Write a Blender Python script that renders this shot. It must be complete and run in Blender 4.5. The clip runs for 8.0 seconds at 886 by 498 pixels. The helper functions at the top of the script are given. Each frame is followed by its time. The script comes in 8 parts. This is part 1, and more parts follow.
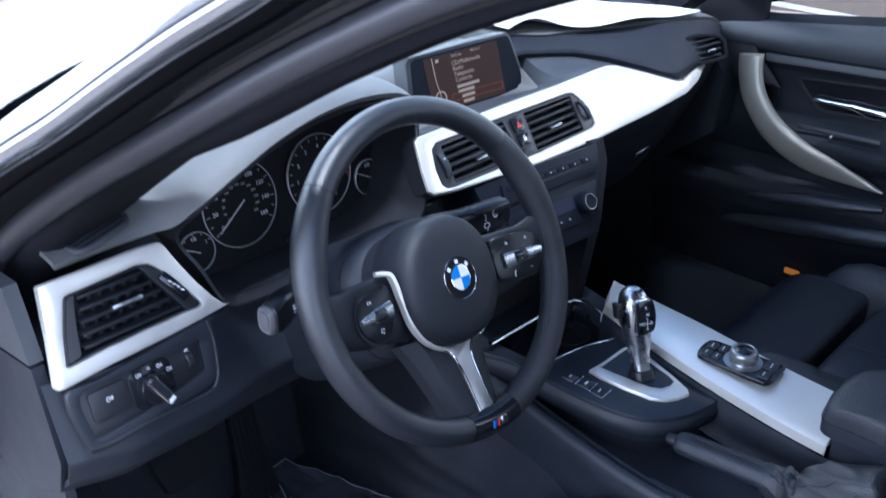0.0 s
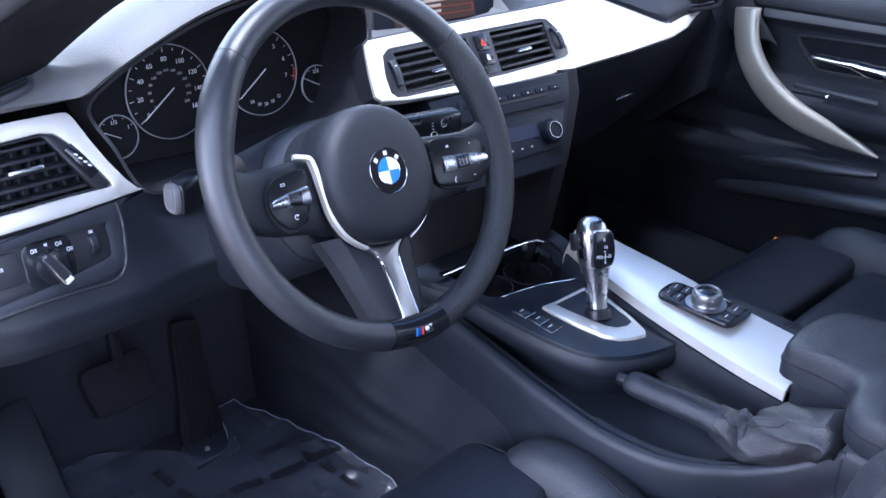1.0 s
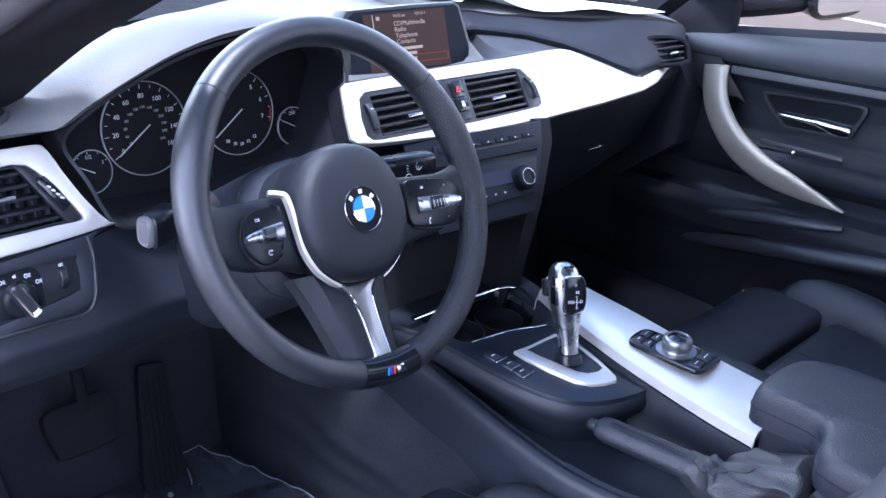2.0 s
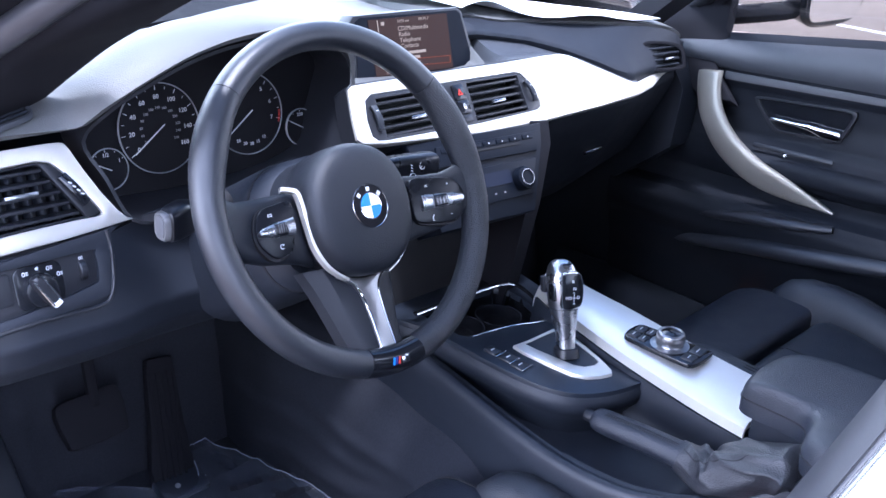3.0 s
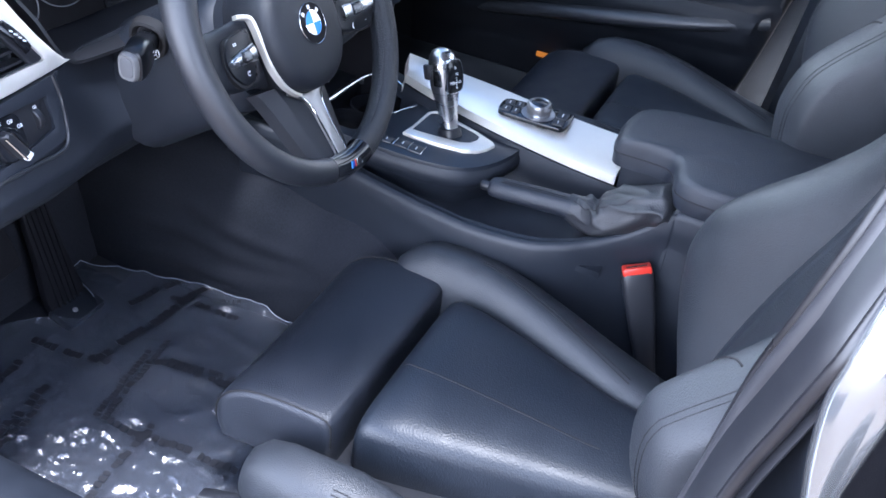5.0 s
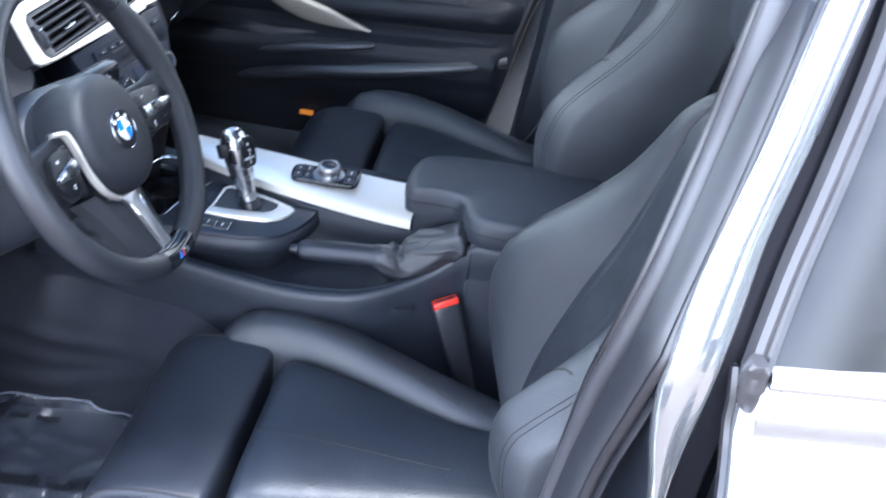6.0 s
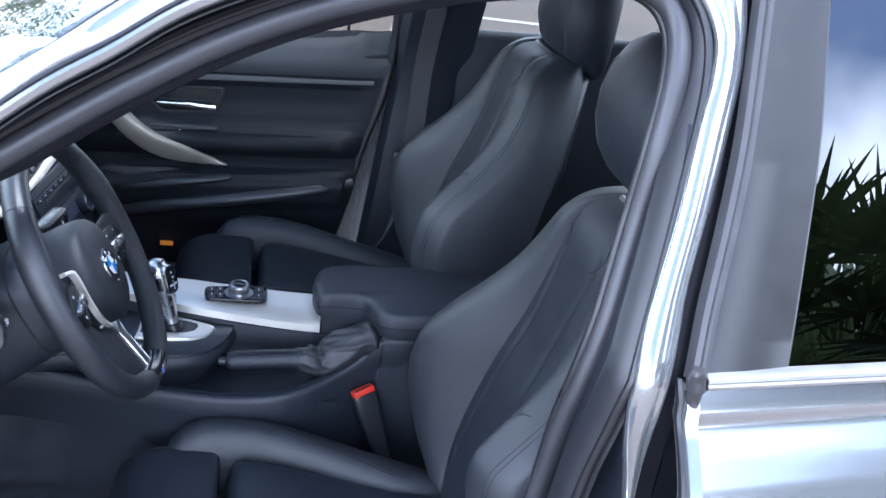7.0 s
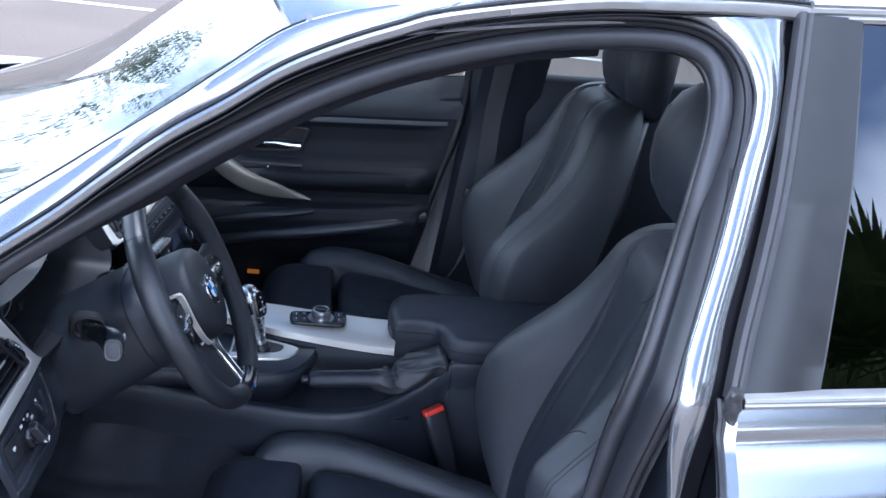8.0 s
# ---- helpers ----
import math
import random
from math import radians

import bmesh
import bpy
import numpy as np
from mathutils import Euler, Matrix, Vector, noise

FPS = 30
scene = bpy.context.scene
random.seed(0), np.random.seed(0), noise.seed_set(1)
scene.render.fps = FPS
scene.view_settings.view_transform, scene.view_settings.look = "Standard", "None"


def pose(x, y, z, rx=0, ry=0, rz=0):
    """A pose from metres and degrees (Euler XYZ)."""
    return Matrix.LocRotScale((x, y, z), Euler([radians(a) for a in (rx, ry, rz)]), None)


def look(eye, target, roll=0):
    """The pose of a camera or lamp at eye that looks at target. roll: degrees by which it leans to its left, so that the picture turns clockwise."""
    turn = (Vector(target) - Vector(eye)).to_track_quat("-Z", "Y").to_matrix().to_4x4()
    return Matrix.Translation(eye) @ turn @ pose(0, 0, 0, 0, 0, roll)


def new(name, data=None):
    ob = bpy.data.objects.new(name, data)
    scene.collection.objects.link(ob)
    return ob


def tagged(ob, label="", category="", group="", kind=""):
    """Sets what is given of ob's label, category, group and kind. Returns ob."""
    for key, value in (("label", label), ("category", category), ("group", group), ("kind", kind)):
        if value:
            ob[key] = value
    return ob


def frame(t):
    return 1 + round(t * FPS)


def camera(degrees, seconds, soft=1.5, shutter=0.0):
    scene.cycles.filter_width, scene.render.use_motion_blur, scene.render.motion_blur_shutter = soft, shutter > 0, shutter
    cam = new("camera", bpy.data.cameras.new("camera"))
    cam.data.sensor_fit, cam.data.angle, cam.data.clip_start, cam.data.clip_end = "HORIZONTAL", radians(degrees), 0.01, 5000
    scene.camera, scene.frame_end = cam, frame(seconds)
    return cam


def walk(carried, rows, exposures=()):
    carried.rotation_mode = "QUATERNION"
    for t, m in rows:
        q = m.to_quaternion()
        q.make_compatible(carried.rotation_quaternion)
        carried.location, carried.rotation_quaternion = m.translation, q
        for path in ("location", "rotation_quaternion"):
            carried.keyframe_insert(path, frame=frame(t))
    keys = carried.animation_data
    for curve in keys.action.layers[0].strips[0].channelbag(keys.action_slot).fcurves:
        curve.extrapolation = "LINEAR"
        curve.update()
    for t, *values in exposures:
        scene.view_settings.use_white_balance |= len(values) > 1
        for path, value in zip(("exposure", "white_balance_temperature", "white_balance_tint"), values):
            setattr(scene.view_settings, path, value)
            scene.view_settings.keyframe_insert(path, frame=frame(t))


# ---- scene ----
cam = camera(49.3, 8.0, shutter=0.22)
PATH = [
    (0, (-1.0841, -0.623, 1.3897), (0.2198, 0.5658, 0.4481), 0.62),
    (0.5, (-1.0063, -0.665, 1.2932), (0.2322, 0.5373, 0.2829), 1.92),
    (1, (-1.0005, -0.693, 1.2419), (0.2775, 0.5418, 0.3244), 3.08),
    (1.5, (-1.0002, -0.697, 1.2248), (0.3223, 0.545, 0.3833), 4.24),
    (2.8, (-1.0428, -0.7151, 1.2301), (0.3313, 0.5054, 0.4411), 5.02),
    (3, (-1.0489, -0.724, 1.234), (0.3127, 0.5051, 0.4368), 5.10),
    (3.5, (-1.0697, -0.731, 1.2379), (0.274, 0.4807, 0.3857), 4.78),
    (4, (-1.1264, -0.679, 1.2704), (0.2701, 0.3917, 0.3198), 5.20),
    (4.5, (-1.218, -0.595, 1.2804), (0.2857, 0.172, 0.2078), 8.39),
    (4.7, (-1.2438, -0.572, 1.2855), (0.277, 0.1039, 0.1763), 8.51),
    (5.8, (-1.3938, -0.467, 1.3812), (0.2355, -0.2581, 0.2403), 8.42),
    (6, (-1.3965, -0.459, 1.3893), (0.3034, -0.371, 0.3391), 8.15),
    (6.5, (-1.5116, -0.318, 1.4113), (0.2758, -0.5469, 0.5437), 9.45),
    (7, (-1.641, -0.186, 1.452), (0.1604, -0.5801, 0.6775), 8.77),
    (7.5, (-1.7263, -0.128, 1.4928), (0.0973, -0.488, 0.7545), 8.31),
    (8, (-1.7719, -0.171, 1.5028), (0.074, -0.412, 0.7716), 7.64),
]
from mathutils.bvhtree import BVHTree

EXPOSURES = [(0.0, 1.58, 5150, 13), (0.5, 1.97, 5250, 15), (1.5, 2.28, 5220, 21), (3.0, 2.39, 5220, 21), (4.0, 2.34, 5220, 19), (4.5, 2.36, 5330, 17), (5.8, 2.62, 5500, 11), (6.5, 2.15, 5450, 11), (7.0, 1.72, 5300, 12), (8.0, 1.18, 5180, 12)]
walk(cam, [(t, look(eye, target, roll)) for t, eye, target, roll in PATH], EXPOSURES)

# ---- world and sun ----
SUN_ELEV, SUN_TURN = radians(78), radians(218)
world = bpy.data.worlds.new("world")
scene.world = world
world.use_nodes = True
wn, wl = world.node_tree.nodes, world.node_tree.links
wn.clear()
sky = wn.new("ShaderNodeTexSky")
sky.sky_type, sky.sun_disc = "NISHITA", False
sky.sun_elevation, sky.sun_rotation = SUN_ELEV, SUN_TURN
sky.air_density, sky.dust_density, sky.ozone_density = 1.0, 1.2, 1.5
cloud_co = wn.new("ShaderNodeTexCoord")
cloud = wn.new("ShaderNodeTexNoise")
cloud.inputs["Scale"].default_value, cloud.inputs["Detail"].default_value, cloud.inputs["Roughness"].default_value = 1.7, 5.0, 0.5
cloud_sep, cloud_low, cloud_sum = wn.new("ShaderNodeSeparateXYZ"), wn.new("ShaderNodeMapRange"), wn.new("ShaderNodeMath")
# more cloud towards the horizon, open blue overhead
cloud_low.inputs["From Min"].default_value, cloud_low.inputs["From Max"].default_value = 0.0, 1.0
cloud_low.inputs["To Min"].default_value, cloud_low.inputs["To Max"].default_value = 0.14, -0.10
cloud_sum.operation = "ADD"
cloud_ramp = wn.new("ShaderNodeValToRGB")
cloud_ramp.color_ramp.elements[0].position, cloud_ramp.color_ramp.elements[1].position = 0.42, 0.62
cloud_mix = wn.new("ShaderNodeMixRGB")
cloud_mix.inputs["Color2"].default_value = (21.4, 21.4, 22.0, 1)
wbg, wout = wn.new("ShaderNodeBackground"), wn.new("ShaderNodeOutputWorld")
wbg.inputs["Strength"].default_value = 0.13
wl.new(cloud_co.outputs["Generated"], cloud.inputs["Vector"])
wl.new(cloud_co.outputs["Generated"], cloud_sep.inputs[0])
wl.new(cloud_sep.outputs["Z"], cloud_low.inputs["Value"])
wl.new(cloud.outputs["Fac"], cloud_sum.inputs[0])
wl.new(cloud_low.outputs["Result"], cloud_sum.inputs[1])
wl.new(cloud_sum.outputs[0], cloud_ramp.inputs["Fac"])
wl.new(cloud_ramp.outputs["Color"], cloud_mix.inputs["Fac"])
wl.new(sky.outputs["Color"], cloud_mix.inputs["Color1"])
wl.new(cloud_mix.outputs["Color"], wbg.inputs["Color"])
wl.new(wbg.outputs["Background"], wout.inputs["Surface"])

sun = new("sun", bpy.data.lights.new("sun", "SUN"))
sun.data.energy, sun.data.angle, sun.data.color = 1.9, radians(9), (1.0, 0.96, 0.9)
sun_dir = Vector((math.sin(SUN_TURN) * math.cos(SUN_ELEV), math.cos(SUN_TURN) * math.cos(SUN_ELEV), math.sin(SUN_ELEV)))
sun.matrix_world = look(tuple(sun_dir * 20), (0, 0, 0))


# ---- materials ----
def mat(name, base, rough=0.5, metal=0.0, var=0.12, scale=30.0, bump=0.0, bscale=500.0, coat=0.0, spec=0.5, cells=False, rvar=0.08, sheen=0.0, big=3.0):
    """A procedural surface: colour mottled at two scales, roughness mottled, fine relief."""
    m = bpy.data.materials.new(name)
    m.use_nodes = True
    n, l = m.node_tree.nodes, m.node_tree.links
    p = n["Principled BSDF"]
    p.inputs["Metallic"].default_value, p.inputs["Specular IOR Level"].default_value = metal, spec
    p.inputs["Coat Weight"].default_value, p.inputs["Coat Roughness"].default_value = coat, 0.04
    p.inputs["Sheen Weight"].default_value = sheen
    co = n.new("ShaderNodeTexCoord")
    fine, wide = n.new("ShaderNodeTexNoise"), n.new("ShaderNodeTexNoise")
    fine.inputs["Scale"].default_value, fine.inputs["Detail"].default_value = scale, 6
    wide.inputs["Scale"].default_value, wide.inputs["Detail"].default_value = big, 3
    both = n.new("ShaderNodeMath")
    both.operation = "ADD"
    ramp = n.new("ShaderNodeMapRange")
    ramp.inputs["From Min"].default_value, ramp.inputs["From Max"].default_value = 0.6, 1.4
    ramp.inputs["To Min"].default_value, ramp.inputs["To Max"].default_value = 1 - var, 1 + var
    tint = n.new("ShaderNodeVectorMath")
    tint.operation = "SCALE"
    tint.inputs[0].default_value = base
    rr = n.new("ShaderNodeMapRange")
    rr.inputs["From Min"].default_value, rr.inputs["From Max"].default_value = 0.6, 1.4
    rr.inputs["To Min"].default_value, rr.inputs["To Max"].default_value = max(rough - rvar, 0.02), min(rough + rvar, 1)
    l.new(co.outputs["Object"], fine.inputs["Vector"])
    l.new(co.outputs["Object"], wide.inputs["Vector"])
    l.new(fine.outputs["Fac"], both.inputs[0])
    l.new(wide.outputs["Fac"], both.inputs[1])
    l.new(both.outputs[0], ramp.inputs["Value"])
    l.new(both.outputs[0], rr.inputs["Value"])
    l.new(ramp.outputs["Result"], tint.inputs["Scale"])
    l.new(tint.outputs["Vector"], p.inputs["Base Color"])
    l.new(rr.outputs["Result"], p.inputs["Roughness"])
    if bump:
        tex = n.new("ShaderNodeTexVoronoi" if cells else "ShaderNodeTexNoise")
        tex.inputs["Scale"].default_value = bscale
        l.new(co.outputs["Object"], tex.inputs["Vector"])
        b = n.new("ShaderNodeBump")
        b.inputs["Strength"].default_value, b.inputs["Distance"].default_value = bump, 0.001
        l.new(tex.outputs["Distance" if cells else "Fac"], b.inputs["Height"])
        l.new(b.outputs["Normal"], p.inputs["Normal"])
    return m


def glow(name, color, strength):
    m = bpy.data.materials.new(name)
    m.use_nodes = True
    p = m.node_tree.nodes["Principled BSDF"]
    p.inputs["Base Color"].default_value = (0.01, 0.01, 0.01, 1)
    p.inputs["Roughness"].default_value, p.inputs["Specular IOR Level"].default_value = 0.4, 0.08
    p.inputs["Emission Color"].default_value, p.inputs["Emission Strength"].default_value = (*color, 1), strength
    return m


def pane(name, tint, gloss=0.05, rough=0.0, bump=0.0, bscale=20.0, haze=0.0):
    """Thin clear sheet: see-through with a mirror-like surface that grows at grazing angles."""
    m = bpy.data.materials.new(name)
    m.use_nodes = True
    n, l = m.node_tree.nodes, m.node_tree.links
    n.clear()
    out, mix, clear, gl, fr = (n.new("ShaderNode" + k) for k in ("OutputMaterial", "MixShader", "BsdfTransparent", "BsdfGlossy", "LayerWeight"))
    clear.inputs["Color"].default_value = (*tint, 1)
    gl.inputs["Roughness"].default_value, fr.inputs["Blend"].default_value = rough, 0.5
    add = n.new("ShaderNodeMath")
    add.operation, add.use_clamp = "ADD", True
    add.inputs[1].default_value = gloss + 0.04
    steep = n.new("ShaderNodeMath")
    steep.operation, steep.inputs[1].default_value = "POWER", 5.0
    l.new(fr.outputs["Facing"], steep.inputs[0])
    l.new(steep.outputs[0], add.inputs[0])
    l.new(add.outputs[0], mix.inputs["Fac"])
    l.new(clear.outputs[0], mix.inputs[1])
    l.new(gl.outputs[0], mix.inputs[2])
    if bump:
        co, tex, b = n.new("ShaderNodeTexCoord"), n.new("ShaderNodeTexNoise"), n.new("ShaderNodeBump")
        tex.inputs["Scale"].default_value, tex.inputs["Detail"].default_value = bscale, 5
        b.inputs["Strength"].default_value, b.inputs["Distance"].default_value = bump, 0.02
        l.new(co.outputs["Object"], tex.inputs["Vector"])
        l.new(tex.outputs["Fac"], b.inputs["Height"])
        l.new(b.outputs["Normal"], gl.inputs["Normal"])
        l.new(b.outputs["Normal"], fr.inputs["Normal"])
    if haze:
        milk, veil = n.new("ShaderNodeBsdfDiffuse"), n.new("ShaderNodeMixShader")
        milk.inputs["Color"].default_value, veil.inputs["Fac"].default_value = (0.50, 0.55, 0.68, 1), haze
        l.new(mix.outputs[0], veil.inputs[1])
        l.new(milk.outputs[0], veil.inputs[2])
        l.new(veil.outputs[0], out.inputs["Surface"])
    else:
        l.new(mix.outputs[0], out.inputs["Surface"])
    return m


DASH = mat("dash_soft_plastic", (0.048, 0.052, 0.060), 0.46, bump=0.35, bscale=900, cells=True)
# The dash plastic again, paler and glossier: sun glare is put into it.
HOOD = mat("sun_lightened_dash_skin", (0.084, 0.086, 0.085), 0.56, bump=0.35, bscale=800, cells=True, spec=0.9, rvar=0.06)
LOWER = mat("hard_black_plastic", (0.013, 0.016, 0.023), 0.48, bump=0.2, bscale=1100, cells=True, spec=0.45)
GLOSS = mat("gloss_black_plastic", (0.010, 0.011, 0.014), 0.16, var=0.1, rvar=0.05)
SATIN = mat("satin_black_plastic", (0.016, 0.017, 0.021), 0.36)
PANEL_BLACK = mat("dark_control_panel", (0.005, 0.007, 0.012), 0.45, var=0.1, spec=0.14)
CHAMPAGNE = mat("satin_champagne_metal", (0.40, 0.37, 0.31), 0.42, metal=0.6, var=0.04, bump=0.03, bscale=1500)
STALK_BLACK = mat("smooth_black_plastic", (0.007, 0.008, 0.011), 0.30, var=0.1, spec=0.35)
SILVER = mat("satin_silver_trim", (0.80, 0.77, 0.71), 0.38, metal=0.66, var=0.03, bump=0.03, bscale=1500)
CHROME = mat("chrome", (0.82, 0.83, 0.85), 0.09, metal=1.0, var=0.03, rvar=0.04)
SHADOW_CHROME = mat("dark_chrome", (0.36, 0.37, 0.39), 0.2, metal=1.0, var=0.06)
LEATHER = mat("black_leather", (0.016, 0.019, 0.027), 0.42, bump=0.5, bscale=650, cells=True, var=0.2, rvar=0.1)
LEATHER_BACK = mat("backrest_leather", (0.013, 0.016, 0.023), 0.50, bump=0.4, bscale=520, cells=True, var=0.2, rvar=0.1, spec=0.4)
LEATHER_SIDE = mat("worn_bolster_leather", (0.022, 0.025, 0.031), 0.46, bump=0.4, bscale=650, cells=True, var=0.2, rvar=0.1)
DOOR = mat("door_lining_plastic", (0.011, 0.013, 0.018), 0.55, bump=0.2, bscale=1000, cells=True, spec=0.25)
LEATHER_PERF = mat("insert_leather", (0.012, 0.016, 0.024), 0.48, bump=0.3, bscale=420, cells=True, var=0.2, rvar=0.1)
BOOT = mat("soft_wrinkled_leather", (0.024, 0.025, 0.029), 0.42, bump=0.5, bscale=500, cells=True, var=0.25)
RIM_SMOOTH = mat("smooth_wheel_leather", (0.013, 0.015, 0.020), 0.38, bump=0.2, bscale=1200, cells=True, spec=0.75)
RIM_GRIP = mat("perforated_wheel_leather", (0.011, 0.013, 0.018), 0.42, bump=0.8, bscale=700, cells=True, spec=0.6)
THREAD = mat("grey_thread", (0.08, 0.08, 0.085), 0.8)
# Near-black for seams; on recess backs it also puts in the shade.
SEAM = mat("seam_and_recess_black", (0.006, 0.006, 0.008), 0.8)
CARPET = mat("dark_carpet", (0.024, 0.026, 0.033), 0.95, var=0.35, scale=350, bump=1.0, bscale=900, spec=0.1)
STRIP_GREY = mat("satin_grey_strip", (0.11, 0.11, 0.115), 0.5, var=0.05, spec=0.3)
RUBBER = mat("rubber_seal", (0.012, 0.012, 0.015), 0.34, bump=0.08, bscale=700, var=0.15, spec=0.6)
PAINT = mat("grey_metallic_paint", (0.41, 0.425, 0.44), 0.17, metal=0.8, var=0.01, coat=1.0, rvar=0.0)
FRAME_BLACK = mat("satin_black_window_trim", (0.014, 0.014, 0.015), 0.42, var=0.15, bump=0.06, bscale=1500, spec=0.38)
HEADLINER = mat("grey_headliner", (0.18, 0.18, 0.19), 0.95, var=0.1, scale=200, bump=0.4, bscale=900)
BLUE = mat("emblem_blue", (0.02, 0.20, 0.60), 0.25, var=0.03)
WHITE = mat("white_enamel", (0.80, 0.80, 0.82), 0.3, var=0.03)
INK = mat("white_printing", (0.75, 0.76, 0.78), 0.5, var=0.03)
DIAL = mat("dial_face", (0.008, 0.008, 0.010), 0.85, spec=0.15)
DIAL_INK = mat("grey_dial_printing", (0.55, 0.55, 0.56), 0.8, var=0.03, spec=0.1)
DIAL_RING = mat("pale_dial_ring", (0.42, 0.43, 0.45), 0.4, metal=0.3, var=0.03)
PAD = mat("dark_smooth_pad", (0.013, 0.016, 0.023), 0.58, bump=0.12, bscale=900, cells=True, spec=0.3)
MATT_TRIM = mat("matt_dark_trim", (0.010, 0.010, 0.013), 0.85, spec=0.15, bump=0.2, bscale=800, cells=True)
AIRBAG = mat("airbag_skin", (0.010, 0.012, 0.017), 0.5, bump=0.3, bscale=1000, cells=True, spec=0.38)
KNOB_METAL = mat("knurled_satin_metal", (0.34, 0.34, 0.35), 0.36, metal=1.0, var=0.08)
SATIN_CHROME = mat("satin_chrome", (0.60, 0.61, 0.63), 0.27, metal=1.0, var=0.05)
RED = mat("red_plastic", (0.55, 0.035, 0.02), 0.35, var=0.06)
PAPER = mat("white_paper", (0.82, 0.82, 0.80), 0.7, var=0.03)
STEEL = mat("worn_steel", (0.45, 0.45, 0.46), 0.35, metal=1.0)
FILM_INK = mat("blue_black_printing", (0.008, 0.009, 0.014), 0.7)
SCREEN_GLASS = pane("windscreen_glass", (0.90, 0.94, 0.93), 0.10)
DARK_GLASS = pane("tinted_glass", (0.16, 0.18, 0.19), 0.15)
FILM = pane("plastic_film", (0.86, 0.88, 0.92), 0.08, rough=0.19, bump=0.4, bscale=30, haze=0.07)
SIDE_GLASS = pane("grey_tinted_door_glass", (0.64, 0.635, 0.62), 0.01)
TINT_GLASS = pane("tinted_side_glass", (0.66, 0.68, 0.68), 0.03)
DISPLAY = glow("lit_display", (0.012, 0.0055, 0.004), 1.0)
DISPLAY_TEXT = glow("lit_text", (0.75, 0.62, 0.50), 0.16)
DISPLAY_BAR = glow("lit_orange", (0.45, 0.10, 0.04), 0.12)
LCD = glow("lit_blue_lcd", (0.004, 0.007, 0.018), 0.6)
AMBER = glow("amber_lamp", (1.0, 0.32, 0.04), 0.10)


TRIM_GREY = mat("satin_anodised_trim", (0.42, 0.41, 0.40), 0.32, metal=0.75, var=0.06, bump=0.04, bscale=900)
SEAL_GREY = mat("grey_rubber_seal", (0.040, 0.040, 0.046), 0.40, bump=0.08, bscale=700, var=0.15, spec=0.6)
COVER_GREY = mat("satin_cover_plastic", (0.014, 0.014, 0.014), 0.36, var=0.10, spec=0.6, bump=0.05, bscale=1400)
RUBBER_GREY = mat("weathered_rubber", (0.040, 0.039, 0.042), 0.40, var=0.2, spec=0.55, bump=0.12, bscale=600)
GLOVE = mat("smooth_dark_lower_plastic", (0.008, 0.010, 0.015), 0.60, bump=0.12, bscale=1000, cells=True, spec=0.25)
# Door plastic with a doubled base colour: the ridges' highlight is painted in.
DOOR_SHEEN = mat("door_ridge_sheen", (0.022, 0.024, 0.029), 0.38, bump=0.12, bscale=1000, cells=True, spec=0.7)
GREY_PLASTIC = mat("worn_grey_plastic", (0.10, 0.10, 0.102), 0.42, var=0.15)
PLATE = mat("blue_black_console_plastic", (0.014, 0.018, 0.026), 0.34, bump=0.12, bscale=1100, cells=True)


# ---- mesh helpers ----
def tree_of(bm):
    return BVHTree.FromBMesh(bm)


def drape(path, trees, way):
    """A line laid onto the first surface met along a direction."""
    way = Vector(way).normalized()
    out = []
    for p in path:
        hits = [h for h in (t.ray_cast(p - way * 0.12, way, 0.24) for t in trees) if h[0] is not None]
        out.append(min(hits, key=lambda h: h[3])[0] if hits else p)
    return out


def V3(*a):
    return Vector(a)


def bm_of(verts, faces):
    bm = bmesh.new()
    vs = [bm.verts.new(v) for v in verts]
    for f in faces:
        try:
            bm.faces.new([vs[i] for i in f])
        except ValueError:
            pass
    return bm


def loft(rings, close=True, cap=True):
    """Skin through rings of equally many points."""
    k = len(rings[0])
    verts = [p for r in rings for p in r]
    faces = []
    for a in range(len(rings) - 1):
        for b in range(k if close else k - 1):
            c = (b + 1) % k
            faces.append((a * k + b, a * k + c, (a + 1) * k + c, (a + 1) * k + b))
    if cap:
        faces.append(tuple(range(k))[::-1])
        faces.append(tuple((len(rings) - 1) * k + b for b in range(k)))
    return bm_of(verts, faces)


def ring(c, a, b, p=2.5, k=20):
    """A closed super-ellipse round c with half axes a and b; p over 2 makes it squarer."""
    c, a, b = Vector(c), Vector(a), Vector(b)
    out = []
    for i in range(k):
        t = 2 * math.pi * i / k
        u, v = math.cos(t), math.sin(t)
        out.append(c + a * math.copysign(abs(u) ** (2 / p), u) + b * math.copysign(abs(v) ** (2 / p), v))
    return out


def spline(pts, n=8, closed=False):
    """Points on a smooth curve through pts."""
    pts = [Vector(p) for p in pts]
    out, m = [], len(pts)
    for i in range(m if closed else m - 1):
        p = [pts[(i + j) % m] if closed else pts[min(max(i + j, 0), m - 1)] for j in (-1, 0, 1, 2)]
        for s in range(n):
            t = s / n
            out.append(0.5 * (2 * p[1] + (p[2] - p[0]) * t + (2 * p[0] - 5 * p[1] + 4 * p[2] - p[3]) * t * t + (3 * p[1] - p[0] - 3 * p[2] + p[3]) * t ** 3))
    if not closed:
        out.append(pts[-1])
    return out


